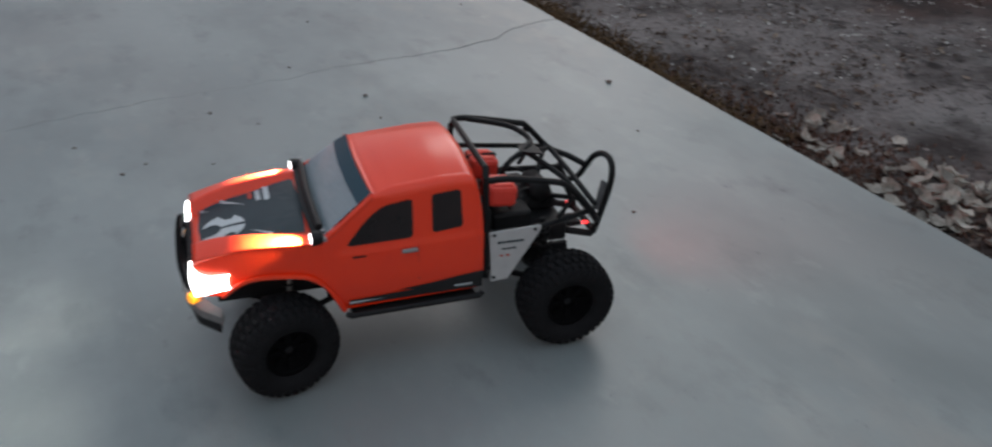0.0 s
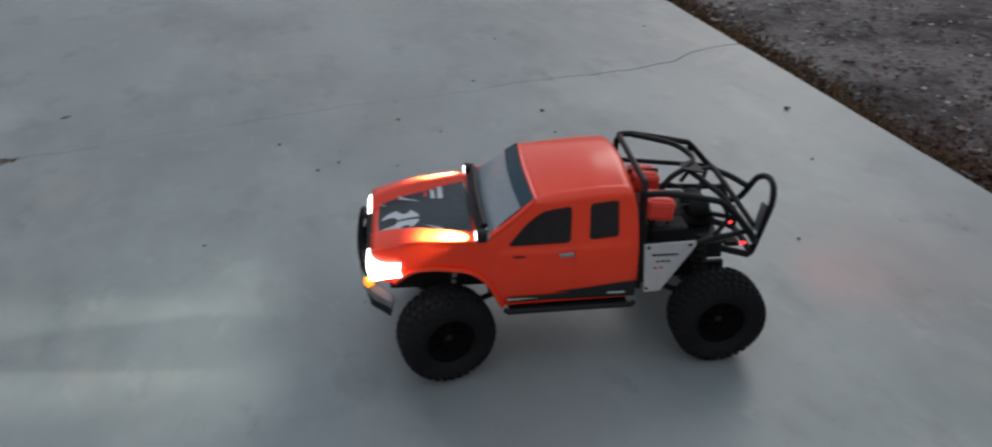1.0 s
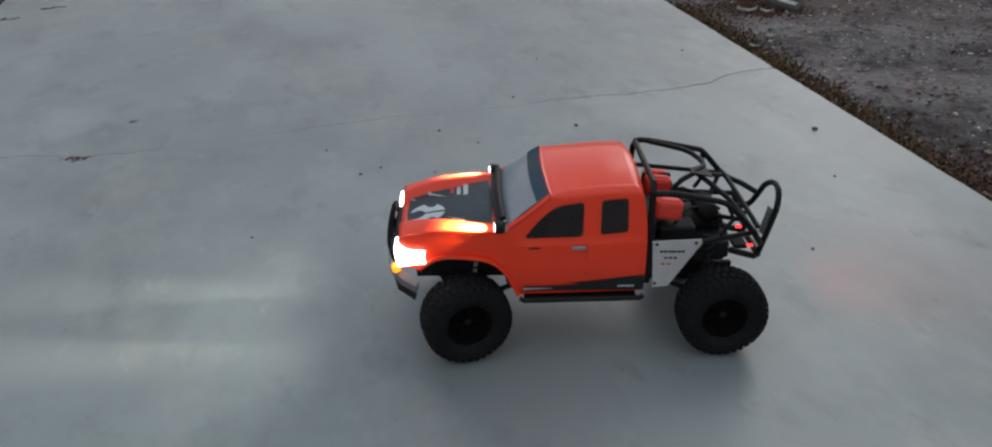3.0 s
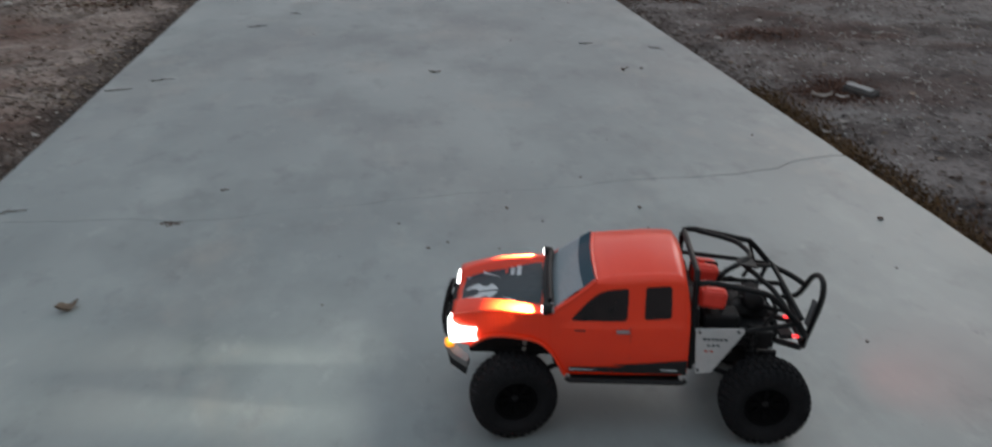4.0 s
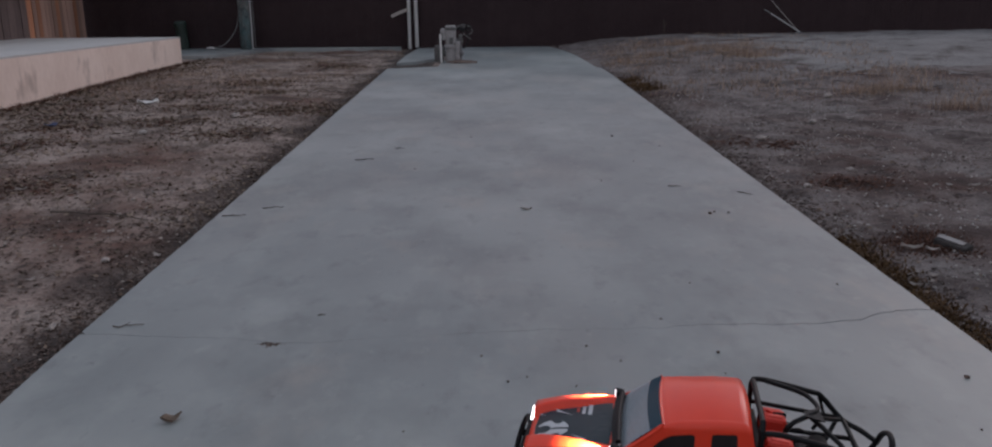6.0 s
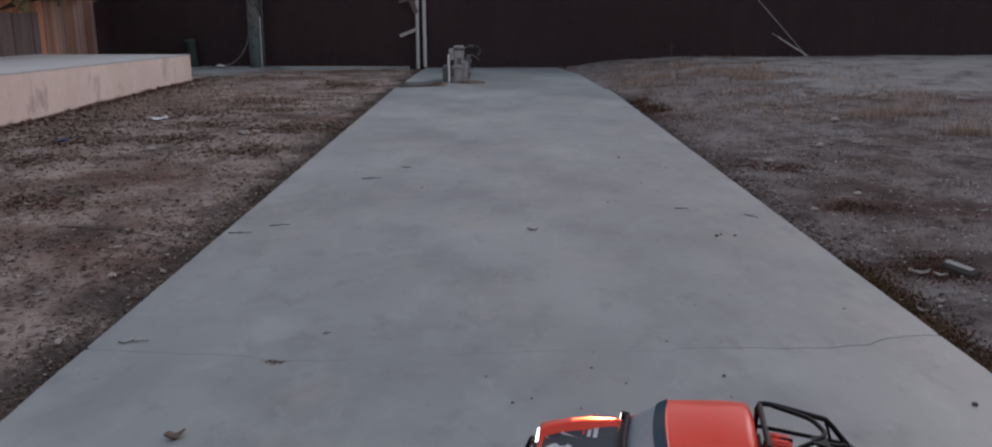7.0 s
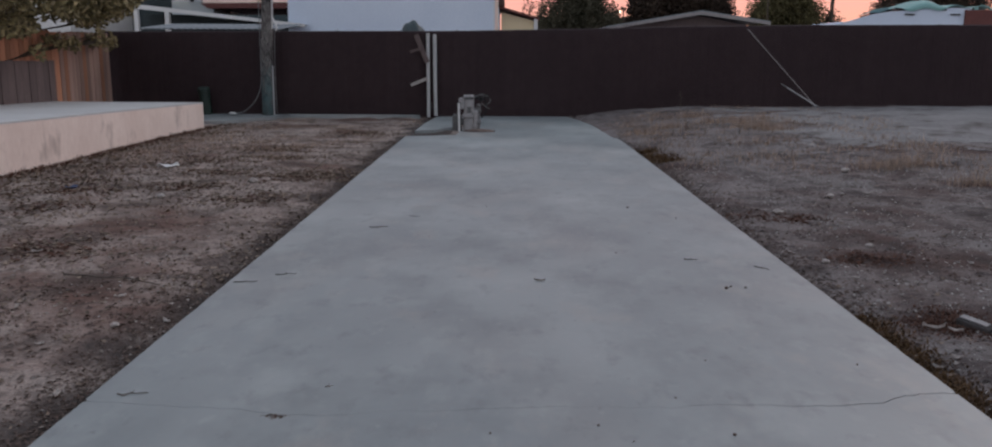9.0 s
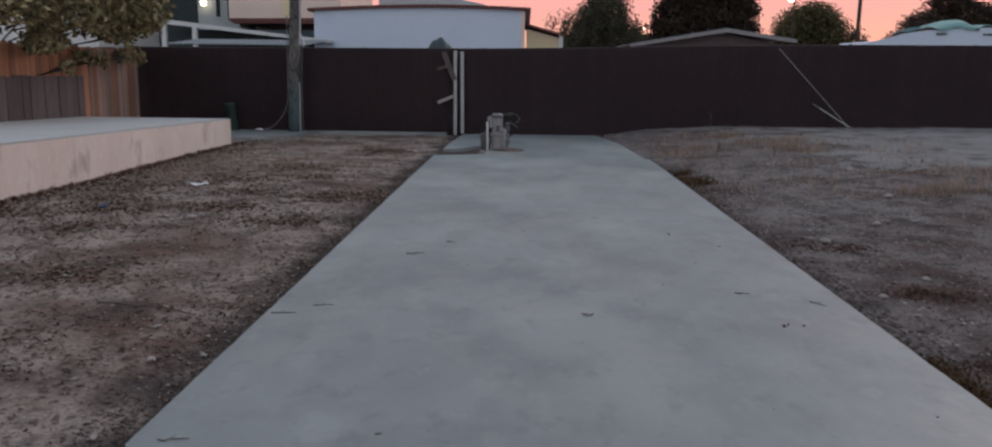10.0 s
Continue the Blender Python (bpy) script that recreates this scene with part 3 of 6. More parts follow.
gate_posts = thing("gate_posts", pose(-1.60, FENCE_Y - 0.09, -0.03), "pair of pale galvanised gate posts before the dark fence", "gate post")
part("post", tubed([(-0.075, 0, 0), (-0.078, 0.004, 1.69)], 0.036, 12), GALV, gate_posts)
part("post", tubed([(0.07, 0.01, 0.03), (0.058, 0.015, 1.67)], 0.038, 12), GALV, gate_posts)
part("brace", boxed((-0.18, -0.012, -0.032), (0.18, 0.012, 0.032), 0.004, pose(-0.26, -0.045, 0.72, 0, -22, 0)), PALE_BARK, gate_posts, "short weathered board nailed askew")
part("brace", boxed((-0.30, -0.01, -0.05), (0.30, 0.01, 0.05), 0.004, pose(-0.20, -0.03, 1.38, 0, 68, 0)), GREY_BOARD, gate_posts)
part("brace", boxed((-0.14, -0.01, -0.028), (0.14, 0.01, 0.028), 0.004, pose(-0.30, -0.05, 1.36, 0, -18, 0)), GREY_BOARD, gate_posts)

wood_fence = thing("wooden_fence", pose(-8.18, 0, 0), "red-brown cedar board fence with uneven tops", "fence", kind="structure")
board_meshes = []
rng = random.Random(7)
for k in range(4):
    h = 1.63 + rng.uniform(-0.02, 0.02)
    bm = plate_of([(0, 0), (0.138, 0), (0.138, h - 0.025), (0.113, h), (0.025, h), (0, h - 0.025)], lambda u, v: (0, u, v), (-0.018, 0, 0))
    ob = part("board", bm, CEDAR, wood_fence)
    ob.location = (0.002 * k, 4.0 + 0.145 * k, 0)
    board_meshes.append(ob.data)
for mesh in board_meshes[:2]:
    board_meshes.append(mesh.copy())
    board_meshes[-1].materials[0] = PALE_CEDAR
for k in range(4, 98):
    ob = new("board", rng.choice(board_meshes[4:] if k > 83 and k % 5 else board_meshes[:4]))
    ob.parent = wood_fence
    ob.location = (rng.uniform(-0.008, 0.008), 4.0 + 0.145 * k, rng.uniform(-0.012, 0.012))
for z in (0.5, 1.3):
    part("rail", boxed((-0.075, 4.0, z), (-0.03, 18.2, z + 0.09), 0.004), CEDAR, wood_fence)

panels = thing("lower_board_screen", pose(-8.06, 0, 0.396), "weathered grey boards standing against the cedar fence", "board screen")
for k in range(22):
    y = 11.0 + k * 0.215
    part("board", boxed((-0.012, y, 0.0205 * (15.6 - y) - 0.004 if y < 15.38 else -0.42), (0.012, y + 0.205, 0.715 + rng.uniform(-0.015, 0.015)), 0.003, pose(rng.uniform(-0.008, 0.008), 0, 0)), GREY_BOARD, panels)
part("rail", boxed((-0.045, 11.0, 0.55), (-0.014, 15.7, 0.62), 0.003), GREY_BOARD, panels)


# ---- toy truck: x ahead, y to its left, z up from the ground between the axles ----
TRUCK = pose(0.3725, 1.836, 0.0, 0, 0, 169.3)
truck = thing("toy_truck", TRUCK, "orange-red radio-controlled pickup crawler with lit lamps and black tube cage", "toy truck")
WB, TRACK, WHEEL_R = 0.263, 0.150, 0.0915
BELT = 0.272


def fender_y(x):
    return 0.142 - max(0.0, x - 0.19) * 0.125


def line_at(stops, x):
    """Straight-line reading between (x, value) stops that fall or rise in x."""
    return float(np.interp(x, [p[0] for p in stops], [p[1] for p in stops]))


def side_y(x, z):
    """Half width of the cab: full doors, a shoulder at the belt, then upright windows."""
    y = 0.1405 - max(0.0, 0.2 - z) * 0.1 + 0.0022 * math.sin(math.pi * min(1.0, max(0.0, (z - 0.15) / 0.115)))
    y -= 0.0030 * smooth01(0.262, 0.275, z) + 0.142 * max(0.0, z - 0.270)
    y += (0.1415 - y) * smooth01(0.148, 0.19, x) * (1 - smooth01(0.285, 0.32, z))
    return y - 0.004 * smooth01(-0.078, -0.093, x)


SILL = [(-0.092, 0.150), (0.158, 0.143), (0.170, 0.168), (0.182, 0.192), (0.190, 0.2035)]
RAIL = [(-0.084, 0.361), (-0.079, 0.3705), (-0.070, 0.3760), (-0.02, 0.3775), (0.06, 0.3735), (0.090, 0.368), (0.104, 0.3595), (0.138, 0.331), (0.168, 0.3075), (0.190, 0.297)]


def cab_back(z):
    """The cab's back leans forward above the belt."""
    return -0.0925 + 0.0095 * smooth01(0.27, 0.365, z)


def cab_side(x, v):
    """A point of the cab's side from sill (v = 0) over the shoulder to the roof's edge (v = 1)."""
    top, low = line_at(RAIL, x), line_at(SILL, x)
    r = 0.019 - 0.015 * smooth01(0.06, 0.11, x)
    if v < 0.78:
        z = low + (top - r - low) * v / 0.78
        return side_y(x, z), z
    a = (v - 0.78) / 0.22 * math.pi / 2
    return side_y(x, top - r) - r * (1 - math.cos(a)), top - r + r * math.sin(a)


def softened(loop, r, n=4):
    """An outline with its corners rounded."""
    out = []
    for i, p in enumerate(loop):
        p, q0, q1 = Vector(p), Vector(loop[i - 1]), Vector(loop[(i + 1) % len(loop)])
        a, b = p + (q0 - p) * min(0.45, r / (q0 - p).length), p + (q1 - p) * min(0.45, r / (q1 - p).length)
        out += [tuple(a * (1 - t) ** 2 + p * 2 * t * (1 - t) + b * t * t) for t in [k / n for k in range(n + 1)]]
    return out


def hood_edge_z(x):
    t = (x - 0.188) / 0.207
    return 0.297 - 0.010 * t - 0.018 * t ** 3


def decal_y(x):
    return 0.099 - 0.245 * (x - 0.219)


def hood_z(x, y):
    e = fender_y(x) - 0.002
    t = min(1.0, abs(y) / e)
    crown = 0.012 * (1 - t ** 4)
    flat = decal_y(x)
    dip = (-0.0225 + 0.011 * smooth01(0.31, 0.21, x)) * smooth01(flat + 0.014, flat - 0.004, abs(y))
    return hood_edge_z(x) + crown * (1 - 0.3 * smooth01(0.36, 0.40, x)) + dip


body = part("body", bmesh.new(), RED, truck)
W1 = softened([(0.150, 0.280), (0.118, 0.318), (0.098, 0.336), (0.080, 0.346), (0.031, 0.3515), (0.033, 0.281)], 0.009)
W2 = softened([(-0.003, 0.3530), (-0.053, 0.3555), (-0.055, 0.286), (-0.002, 0.283)], 0.007)
pieces = []
for s in (1, -1):
    inn = (0, -0.004 * s, 0)
    pieces.append(sheet(64, 44, lambda u, v: (lambda x: (x, s * cab_side(x, v)[0], cab_side(x, v)[1]))(0.19 + (cab_back(0.15 + 0.23 * v) - 0.19) * (1 - u))))
    pieces.append(plate_of([(0.19, 0.297), (0.19, 0.2035), (0.200, 0.213), (0.214, 0.222), (0.24, 0.228), (0.30, 0.228), (0.325, 0.222), (0.345, 0.210), (0.36, 0.196), (0.392, 0.200),
                            (0.402, 0.235), (0.396, 0.266), (0.37, 0.275), (0.30, 0.2875)], lambda x, z: (x, s * fender_y(x), z), inn))
    # lip round the wheel arch
    lip = rounded([(0.160, s * 0.143, 0.146), (0.186, s * 0.144, 0.198), (0.214, s * 0.143, 0.223), (0.25, s * 0.139, 0.230), (0.30, s * 0.132, 0.2295), (0.33, s * 0.128, 0.220), (0.360, s * 0.124, 0.197)], 4)
    pieces.append(tubed(lip, 0.0045, 6))
# roof, crowned from rail to rail
def roof_at(u, v):
    x, t = 0.0985 - 0.1815 * u, 2 * v - 1
    y, z = cab_side(x, 1.0)
    return x + 0.006 * (1 - t * t) * (1 - u) ** 3, t * y, z + (0.0160 * (1 - abs(t) ** 2.2)) * (0.56 + 0.44 * smooth01(0.0, 0.55, u))


pieces.append(sheet(24, 24, roof_at))
# wind-screen pillars and header
for s in (1, -1):
    pieces.append(tubed([(0.190, s * 0.1365, 0.296), (0.150, s * (side_y(0.150, 0.322) - 0.004), 0.3215), (0.120, s * (side_y(0.120, 0.342) - 0.0045), 0.3450), (0.098, s * (side_y(0.098, 0.357) - 0.006), 0.3635)], 0.0060, 10, 3))
pieces.append(tubed([(0.097, -0.118, 0.3640), (0.101, -0.06, 0.3715), (0.103, 0, 0.3735), (0.101, 0.06, 0.3715), (0.097, 0.118, 0.3640)], 0.0032, 8, 4))
# nose round the grille
nose_x = lambda y: 0.404 - 0.9 * y * y
pieces.append(sheet(6, 16, lambda u, v: (nose_x((2 * v - 1) * 0.116) - 0.010 * abs(2 * u - 1) ** 3, (2 * v - 1) * 0.116, 0.196 + u * (hood_z(0.397, (2 * v - 1) * 0.114) - 0.198)), 0.004))
# cab's back with its window
pieces.append(plate_of([(-0.133, 0.150), (0.133, 0.150), (0.1355, BELT), (0.122, 0.352), (0.116, 0.360), (0.06, 0.366), (-0.06, 0.366), (-0.116, 0.360), (-0.122, 0.352), (-0.1355, BELT)], lambda y, z: (cab_back(z) + 0.0005, y, z), (0.004, 0, 0),
                       ([(-0.100, 0.300), (-0.092, 0.354), (0.092, 0.354), (0.100, 0.300)],)))
bm = join(*pieces)
bmesh.ops.recalc_face_normals(bm, faces=bm.faces)
bm.to_mesh(body.data)
bm.free()
body.data.polygons.foreach_set("use_smooth", [True] * len(body.data.polygons))
body.data.set_sharp_from_angle(angle=radians(38))

hood = part("hood", sheet(20, 64, lambda u, v: (0.397 - 0.209 * u, (2 * v - 1) * (fender_y(0.397 - 0.209 * u) + 0.0015), hood_z(0.397 - 0.209 * u, (2 * v - 1) * (fender_y(0.397 - 0.209 * u) - 0.002))), 0.004),
            RED, truck, smooth=True)


def on_hood(outline, lift, material, name, label=""):
    """A thin decal on the hood: outline in x, y."""
    bm = bmesh.new()
    vs = [bm.verts.new((x, y, 0)) for x, y in outline]
    bm.faces.new(vs)
    bmesh.ops.triangulate(bm, faces=bm.faces[:])
    bmesh.ops.subdivide_edges(bm, edges=bm.edges[:], cuts=3, use_grid_fill=True)
    for v in bm.verts:
        v.co.z = hood_z(v.co.x, v.co.y) + lift
    return part(name, bm, material, hood, label)


on_hood([(0.382, -0.058), (0.386, 0), (0.382, 0.058), (0.33, 0.071), (0.25, 0.090), (0.212, 0.099), (0.205, 0), (0.212, -0.099), (0.25, -0.090), (0.33, -0.071)], 0.0016, DECAL_DARK, "decal", "slate-black hood decal")
cx, cy, R = 0.345, 0.026, 0.039


def arc(x, r, a0, a1, n=9):
    return [(x + r * math.cos(radians(a0 + (a1 - a0) * i / n)), r * math.sin(radians(a0 + (a1 - a0) * i / n))) for i in range(n + 1)]


# two mirrored horn-shaped halves round a hollow
for s in (1, -1):
    half = arc(0.0, 1.0, 28, 84) + [(-0.02, 0.78), (-0.16, 0.60), (-0.36, 0.56), (-0.52, 0.66), (-0.56, 0.84)] + arc(0.0, 1.0, 130, 174, 5) + [(0.05, 0.07)] + arc(0.50, 0.44, 168, 62, 7)
    on_hood([(cx + R * a, cy + s * R * b) for a, b in half], 0.003, DECAL_GREY, "emblem", "pale grey horned emblem half")
for x, y, lx, ly, m_ in ((0.277, -0.060, 0.008, 0.040, DECAL_GREY), (0.262, -0.060, 0.010, 0.052, DECAL_GREY), (0.291, -0.066, 0.007, 0.026, DECAL_RED)):
    on_hood([(x - lx / 2, y - ly / 2), (x + lx / 2, y - ly / 2), (x + lx / 2, y + ly / 2), (x - lx / 2, y + ly / 2)], 0.003, m_, "lettering_bar")
for a, b, w in (((0.343, -0.064), (0.302, -0.036), 0.005), ((0.264, 0.082), (0.300, 0.052), 0.005), ((0.379, -0.055), (0.366, -0.042), 0.003)):
    on_hood([(a[0], a[1] - w), (a[0], a[1] + w), (b[0], b[1])], 0.003, DECAL_GREY, "streak")

# glass
screen = part("windscreen", sheet(8, 12, lambda u, v: (0.187 - 0.087 * u + 0.005 * math.sin(math.pi * u) + 0.006 * (1 - (2 * v - 1) ** 2), (2 * v - 1) * (0.133 - 0.013 * u), 0.300 + 0.0675 * u + 0.004 * (1 - (2 * v - 1) ** 2))), SCREEN, truck, smooth=True)
part("sun_strip", sheet(3, 12, lambda u, v: (0.187 - 0.087 * (0.76 + 0.24 * u) + 0.005 * math.sin(math.pi * (0.76 + 0.24 * u)) + 0.0075 * (1 - (2 * v - 1) ** 2), (2 * v - 1) * (0.1328 - 0.013 * (0.76 + 0.24 * u)),
     0.3012 + 0.0675 * (0.76 + 0.24 * u) + 0.004 * (1 - (2 * v - 1) ** 2))), SUN_STRIP, screen, "slate-blue tinted sun strip")
for s in (1, -1):
    for loop in (W1, W2):
        part("side_window", plate_of(loop, lambda x, z: (x, s * (side_y(x, z) + 0.0012), z), (0, -0.0008 * s, 0)), SMOKED, truck)
part("rear_window", plate_of([(-0.100, 0.300), (-0.092, 0.354), (0.092, 0.354), (0.100, 0.300)], lambda y, z: (cab_back(z) + 0.0035, y, z), (0.001, 0, 0)), DARK_GLASS, truck)
part("interior", join(boxed((-0.085, -0.128, 0.155), (0.185, 0.128, 0.262), 0.01), boxed((0.120, -0.122, 0.262), (0.184, 0.122, 0.289), 0.012),
                      boxed((-0.04, 0.03, 0.262), (0.02, 0.09, 0.335), 0.012), boxed((-0.04, -0.09, 0.262), (0.02, -0.03, 0.335), 0.012)), BLACK, truck, "black cab interior")

for s in (1, -1):
    # door handles, trim, sill stripe
    part("door_handle", boxed((0.027, s * 0.1420, 0.2545), (0.055, s * 0.1485, 0.2640), 0.0022), CHROME, truck)
    part("badge", boxed((0.118, s * 0.1425, 0.2565), (0.140, s * 0.1438, 0.2605)), DECAL_INK, truck)
    part("door_seam", boxed((0.0247, s * 0.1421, 0.190), (0.0255, s * 0.1424, 0.268)), SEAM, truck)
    part("sill_stripe", plate_of([(0.152, 0.152), (-0.091, 0.153), (-0.091, 0.190), (-0.06, 0.187), (0.0, 0.178), (0.06, 0.172), (0.03, 0.168), (0.149, 0.163)],
                                 lambda x, z: (x, s * (0.1425 - max(0, 0.2 - z) * 0.1), z), (0, s * 0.0008, 0)), DECAL_INK, truck, "black jagged sill stripe")
    part("streak", plate_of([(0.150, 0.1555), (0.090, 0.159), (0.150, 0.1605)], lambda x, z: (x, s * (0.1437 - max(0, 0.2 - z) * 0.1), z), (0, s * 0.0006, 0)), DECAL_GREY, truck)
    part("lettering_bar", boxed((-0.072, s * 0.1395, 0.162), (-0.040, s * 0.1408, 0.1655)), DECAL_GREY, truck)
    part("rock_slider", join(tubed([(0.157, s * 0.143, 0.138), (0.150, s * 0.147, 0.135), (-0.084, s * 0.147, 0.139), (-0.090, s * 0.143, 0.142)], 0.0055, 8),
                             boxed((-0.08, s * 0.112, 0.131), (0.148, s * 0.145, 0.137), 0.001)), BLACK, truck)
    # headlight wrapped round the corner
    path = rounded([(0.4045, s * 0.068, 0), (0.4045, s * 0.092, 0), (0.4035, s * 0.111, 0), (0.3960, s * 0.1215, 0), (0.376, s * 0.1245, 0), (0.345, s * 0.1275, 0)], 4)
    part("headlight", sheet(len(path) - 1, 6, lambda u, v: (path[round(u * (len(path) - 1))].x + 0.004 * math.sin(math.pi * v), path[round(u * (len(path) - 1))].y + s * 0.002 * math.sin(math.pi * v),
                                                           0.197 + 0.016 * u ** 2 + v * (0.044 + 0.016 * math.sin(math.pi * min(1.0, 1.3 * u)) - 0.016 * u ** 2)), 0.003), HEADLIGHT, truck, "lit white headlight", smooth=True)
    # pod lamp at the foot of the screen
    pod = part("pod_lamp", lathed([(0.006, -0.012), (0.011, -0.010), (0.0130, 0.0), (0.0135, 0.008), (0.0115, 0.009)], 16, pose(0.198, s * 0.135, 0.304, 0, 90, 0)), BLACK, truck)
    part("lens", lathed([(0.0, 0.0105), (0.006, 0.0102), (0.0115, 0.0085)], 16, pose(0.198, s * 0.135, 0.304, 0, 90, 0)), HEADLIGHT, pod, "lit white lens")
    part("screw", lathed([(0.0, 0.0025), (0.0026, 0.002), (0.003, 0.0)], 8, pose(0.187, s * 0.135, 0.317)), CHROME, pod)
    part("bracket", join(tubed([(0.190, s * 0.135, 0.292), (0.190, s * 0.135, 0.302)], 0.004, 6), tubed([(0.185, s * 0.124, 0.304), (0.185, s * 0.147, 0.304)], 0.003, 6)), CHROME, pod)
    # amber marker on the bumper's end
    part("marker_lamp", lathed([(0.010, -0.008), (0.0105, 0.004), (0.007, 0.007)], 14, pose(0.408, s * 0.107, 0.192, 0, 90, s * 25)), AMBER, truck, "amber marker lamp")
    # bumper wing
    part("bumper_wing", plate_of([(0.424, 0.062), (0.418, 0.098), (0.398, 0.122), (0.366, 0.139), (0.362, 0.126), (0.385, 0.110), (0.402, 0.090), (0.408, 0.062)],
                                 lambda x, y: (x, s * y, 0.204 - 0.62 * max(0, y - 0.075)), (0, 0, -0.016)), PIPE_GREY, truck, "dull silver bumper wing")
    part("bumper_end", plate_of([(0.420, 0.075), (0.405, 0.118), (0.370, 0.140), (0.366, 0.128), (0.39, 0.108), (0.40, 0.075)],
                                lambda x, y: (x, s * y, 0.186 - 0.55 * max(0, y - 0.075)), (0, 0, -0.016)), BLACK, truck)
    # tail lamps
    part("tail_lamp", lathed([(0.0030, -0.010), (0.0034, 0.0), (0.0025, 0.002)], 12, pose(-0.330, s * 0.042, 0.200, 0, -90, 0)), TAIL, truck, "lit red tail lamp")

part("wiper_cowl", join(sheet(3, 14, lambda u, v: (0.203 - 0.020 * u + 0.006 * (1 - (2 * v - 1) ** 2), (2 * v - 1) * 0.125, 0.3035 + 0.006 * (1 - (2 * v - 1) ** 2) + 0.004 * u), 0.004),
                        tubed([(0.190, -0.118, 0.314), (0.194, 0, 0.318), (0.190, 0.118, 0.314)], 0.0065, 8, 4)), BLACK, truck)
part("grille", join(boxed((0.392, -0.060, 0.204), (0.4065, 0.060, 0.248), 0.004), *[boxed((0.404, -0.054 + k * 0.018, 0.207), (0.409, -0.050 + k * 0.018, 0.245)) for k in range(7)],
                    boxed((0.404, -0.057, 0.225), (0.410, 0.057, 0.231))), BLACK, truck)
part("front_bumper", join(boxed((0.398, -0.070, 0.176), (0.424, 0.070, 0.205), 0.005), boxed((0.36, -0.04, 0.170), (0.40, 0.04, 0.190), 0.004)), BLACK, truck)
part("grille_guard", join(tubed([(0.400, -0.098, 0.188), (0.411, -0.102, 0.214), (0.415, -0.098, 0.234), (0.419, -0.070, 0.2385), (0.421, 0.0, 0.240), (0.419, 0.070, 0.2385), (0.415, 0.096, 0.234), (0.411, 0.099, 0.214), (0.400, 0.095, 0.188)], 0.0062, 10, 3),
                          sheet(3, 14, lambda u, v: (0.414 - 0.010 * (2 * v - 1) ** 2, (2 * v - 1) * 0.094, 0.192 + 0.042 * u), 0.005),
                          *[tubed([(0.416, y, 0.192), (0.4215, y, 0.238)], 0.0045, 6) for y in (-0.045, 0.045)]), RIM, truck)

# cage behind the cab
TR = 0.0062
cage = part("cage", join(tubed([(-0.099, -0.128, 0.165), (-0.099, -0.125, BELT), (-0.101, -0.113, 0.364), (-0.103, -0.102, 0.378), (-0.103, 0.102, 0.378), (-0.101, 0.113, 0.364), (-0.099, 0.125, BELT), (-0.099, 0.128, 0.165)], TR, 8)), TUBE, truck, "black tube hoop")
rail_l = [(-0.101, 0.113, 0.357), (-0.141, 0.113, 0.358), (-0.225, 0.112, 0.341), (-0.250, 0.110, 0.330), (-0.280, 0.105, 0.299), (-0.308, 0.094, 0.264), (-0.330, 0.078, 0.228)]
rail_r = [(-0.101, -0.106, 0.378), (-0.131, -0.108, 0.379), (-0.230, -0.110, 0.358), (-0.252, -0.110, 0.349), (-0.298, -0.106, 0.298), (-0.335, -0.088, 0.284), (-0.364, -0.062, 0.272)]
low_l = [(-0.100, 0.126, 0.258), (-0.196, 0.119, 0.251), (-0.318, 0.090, 0.259)]
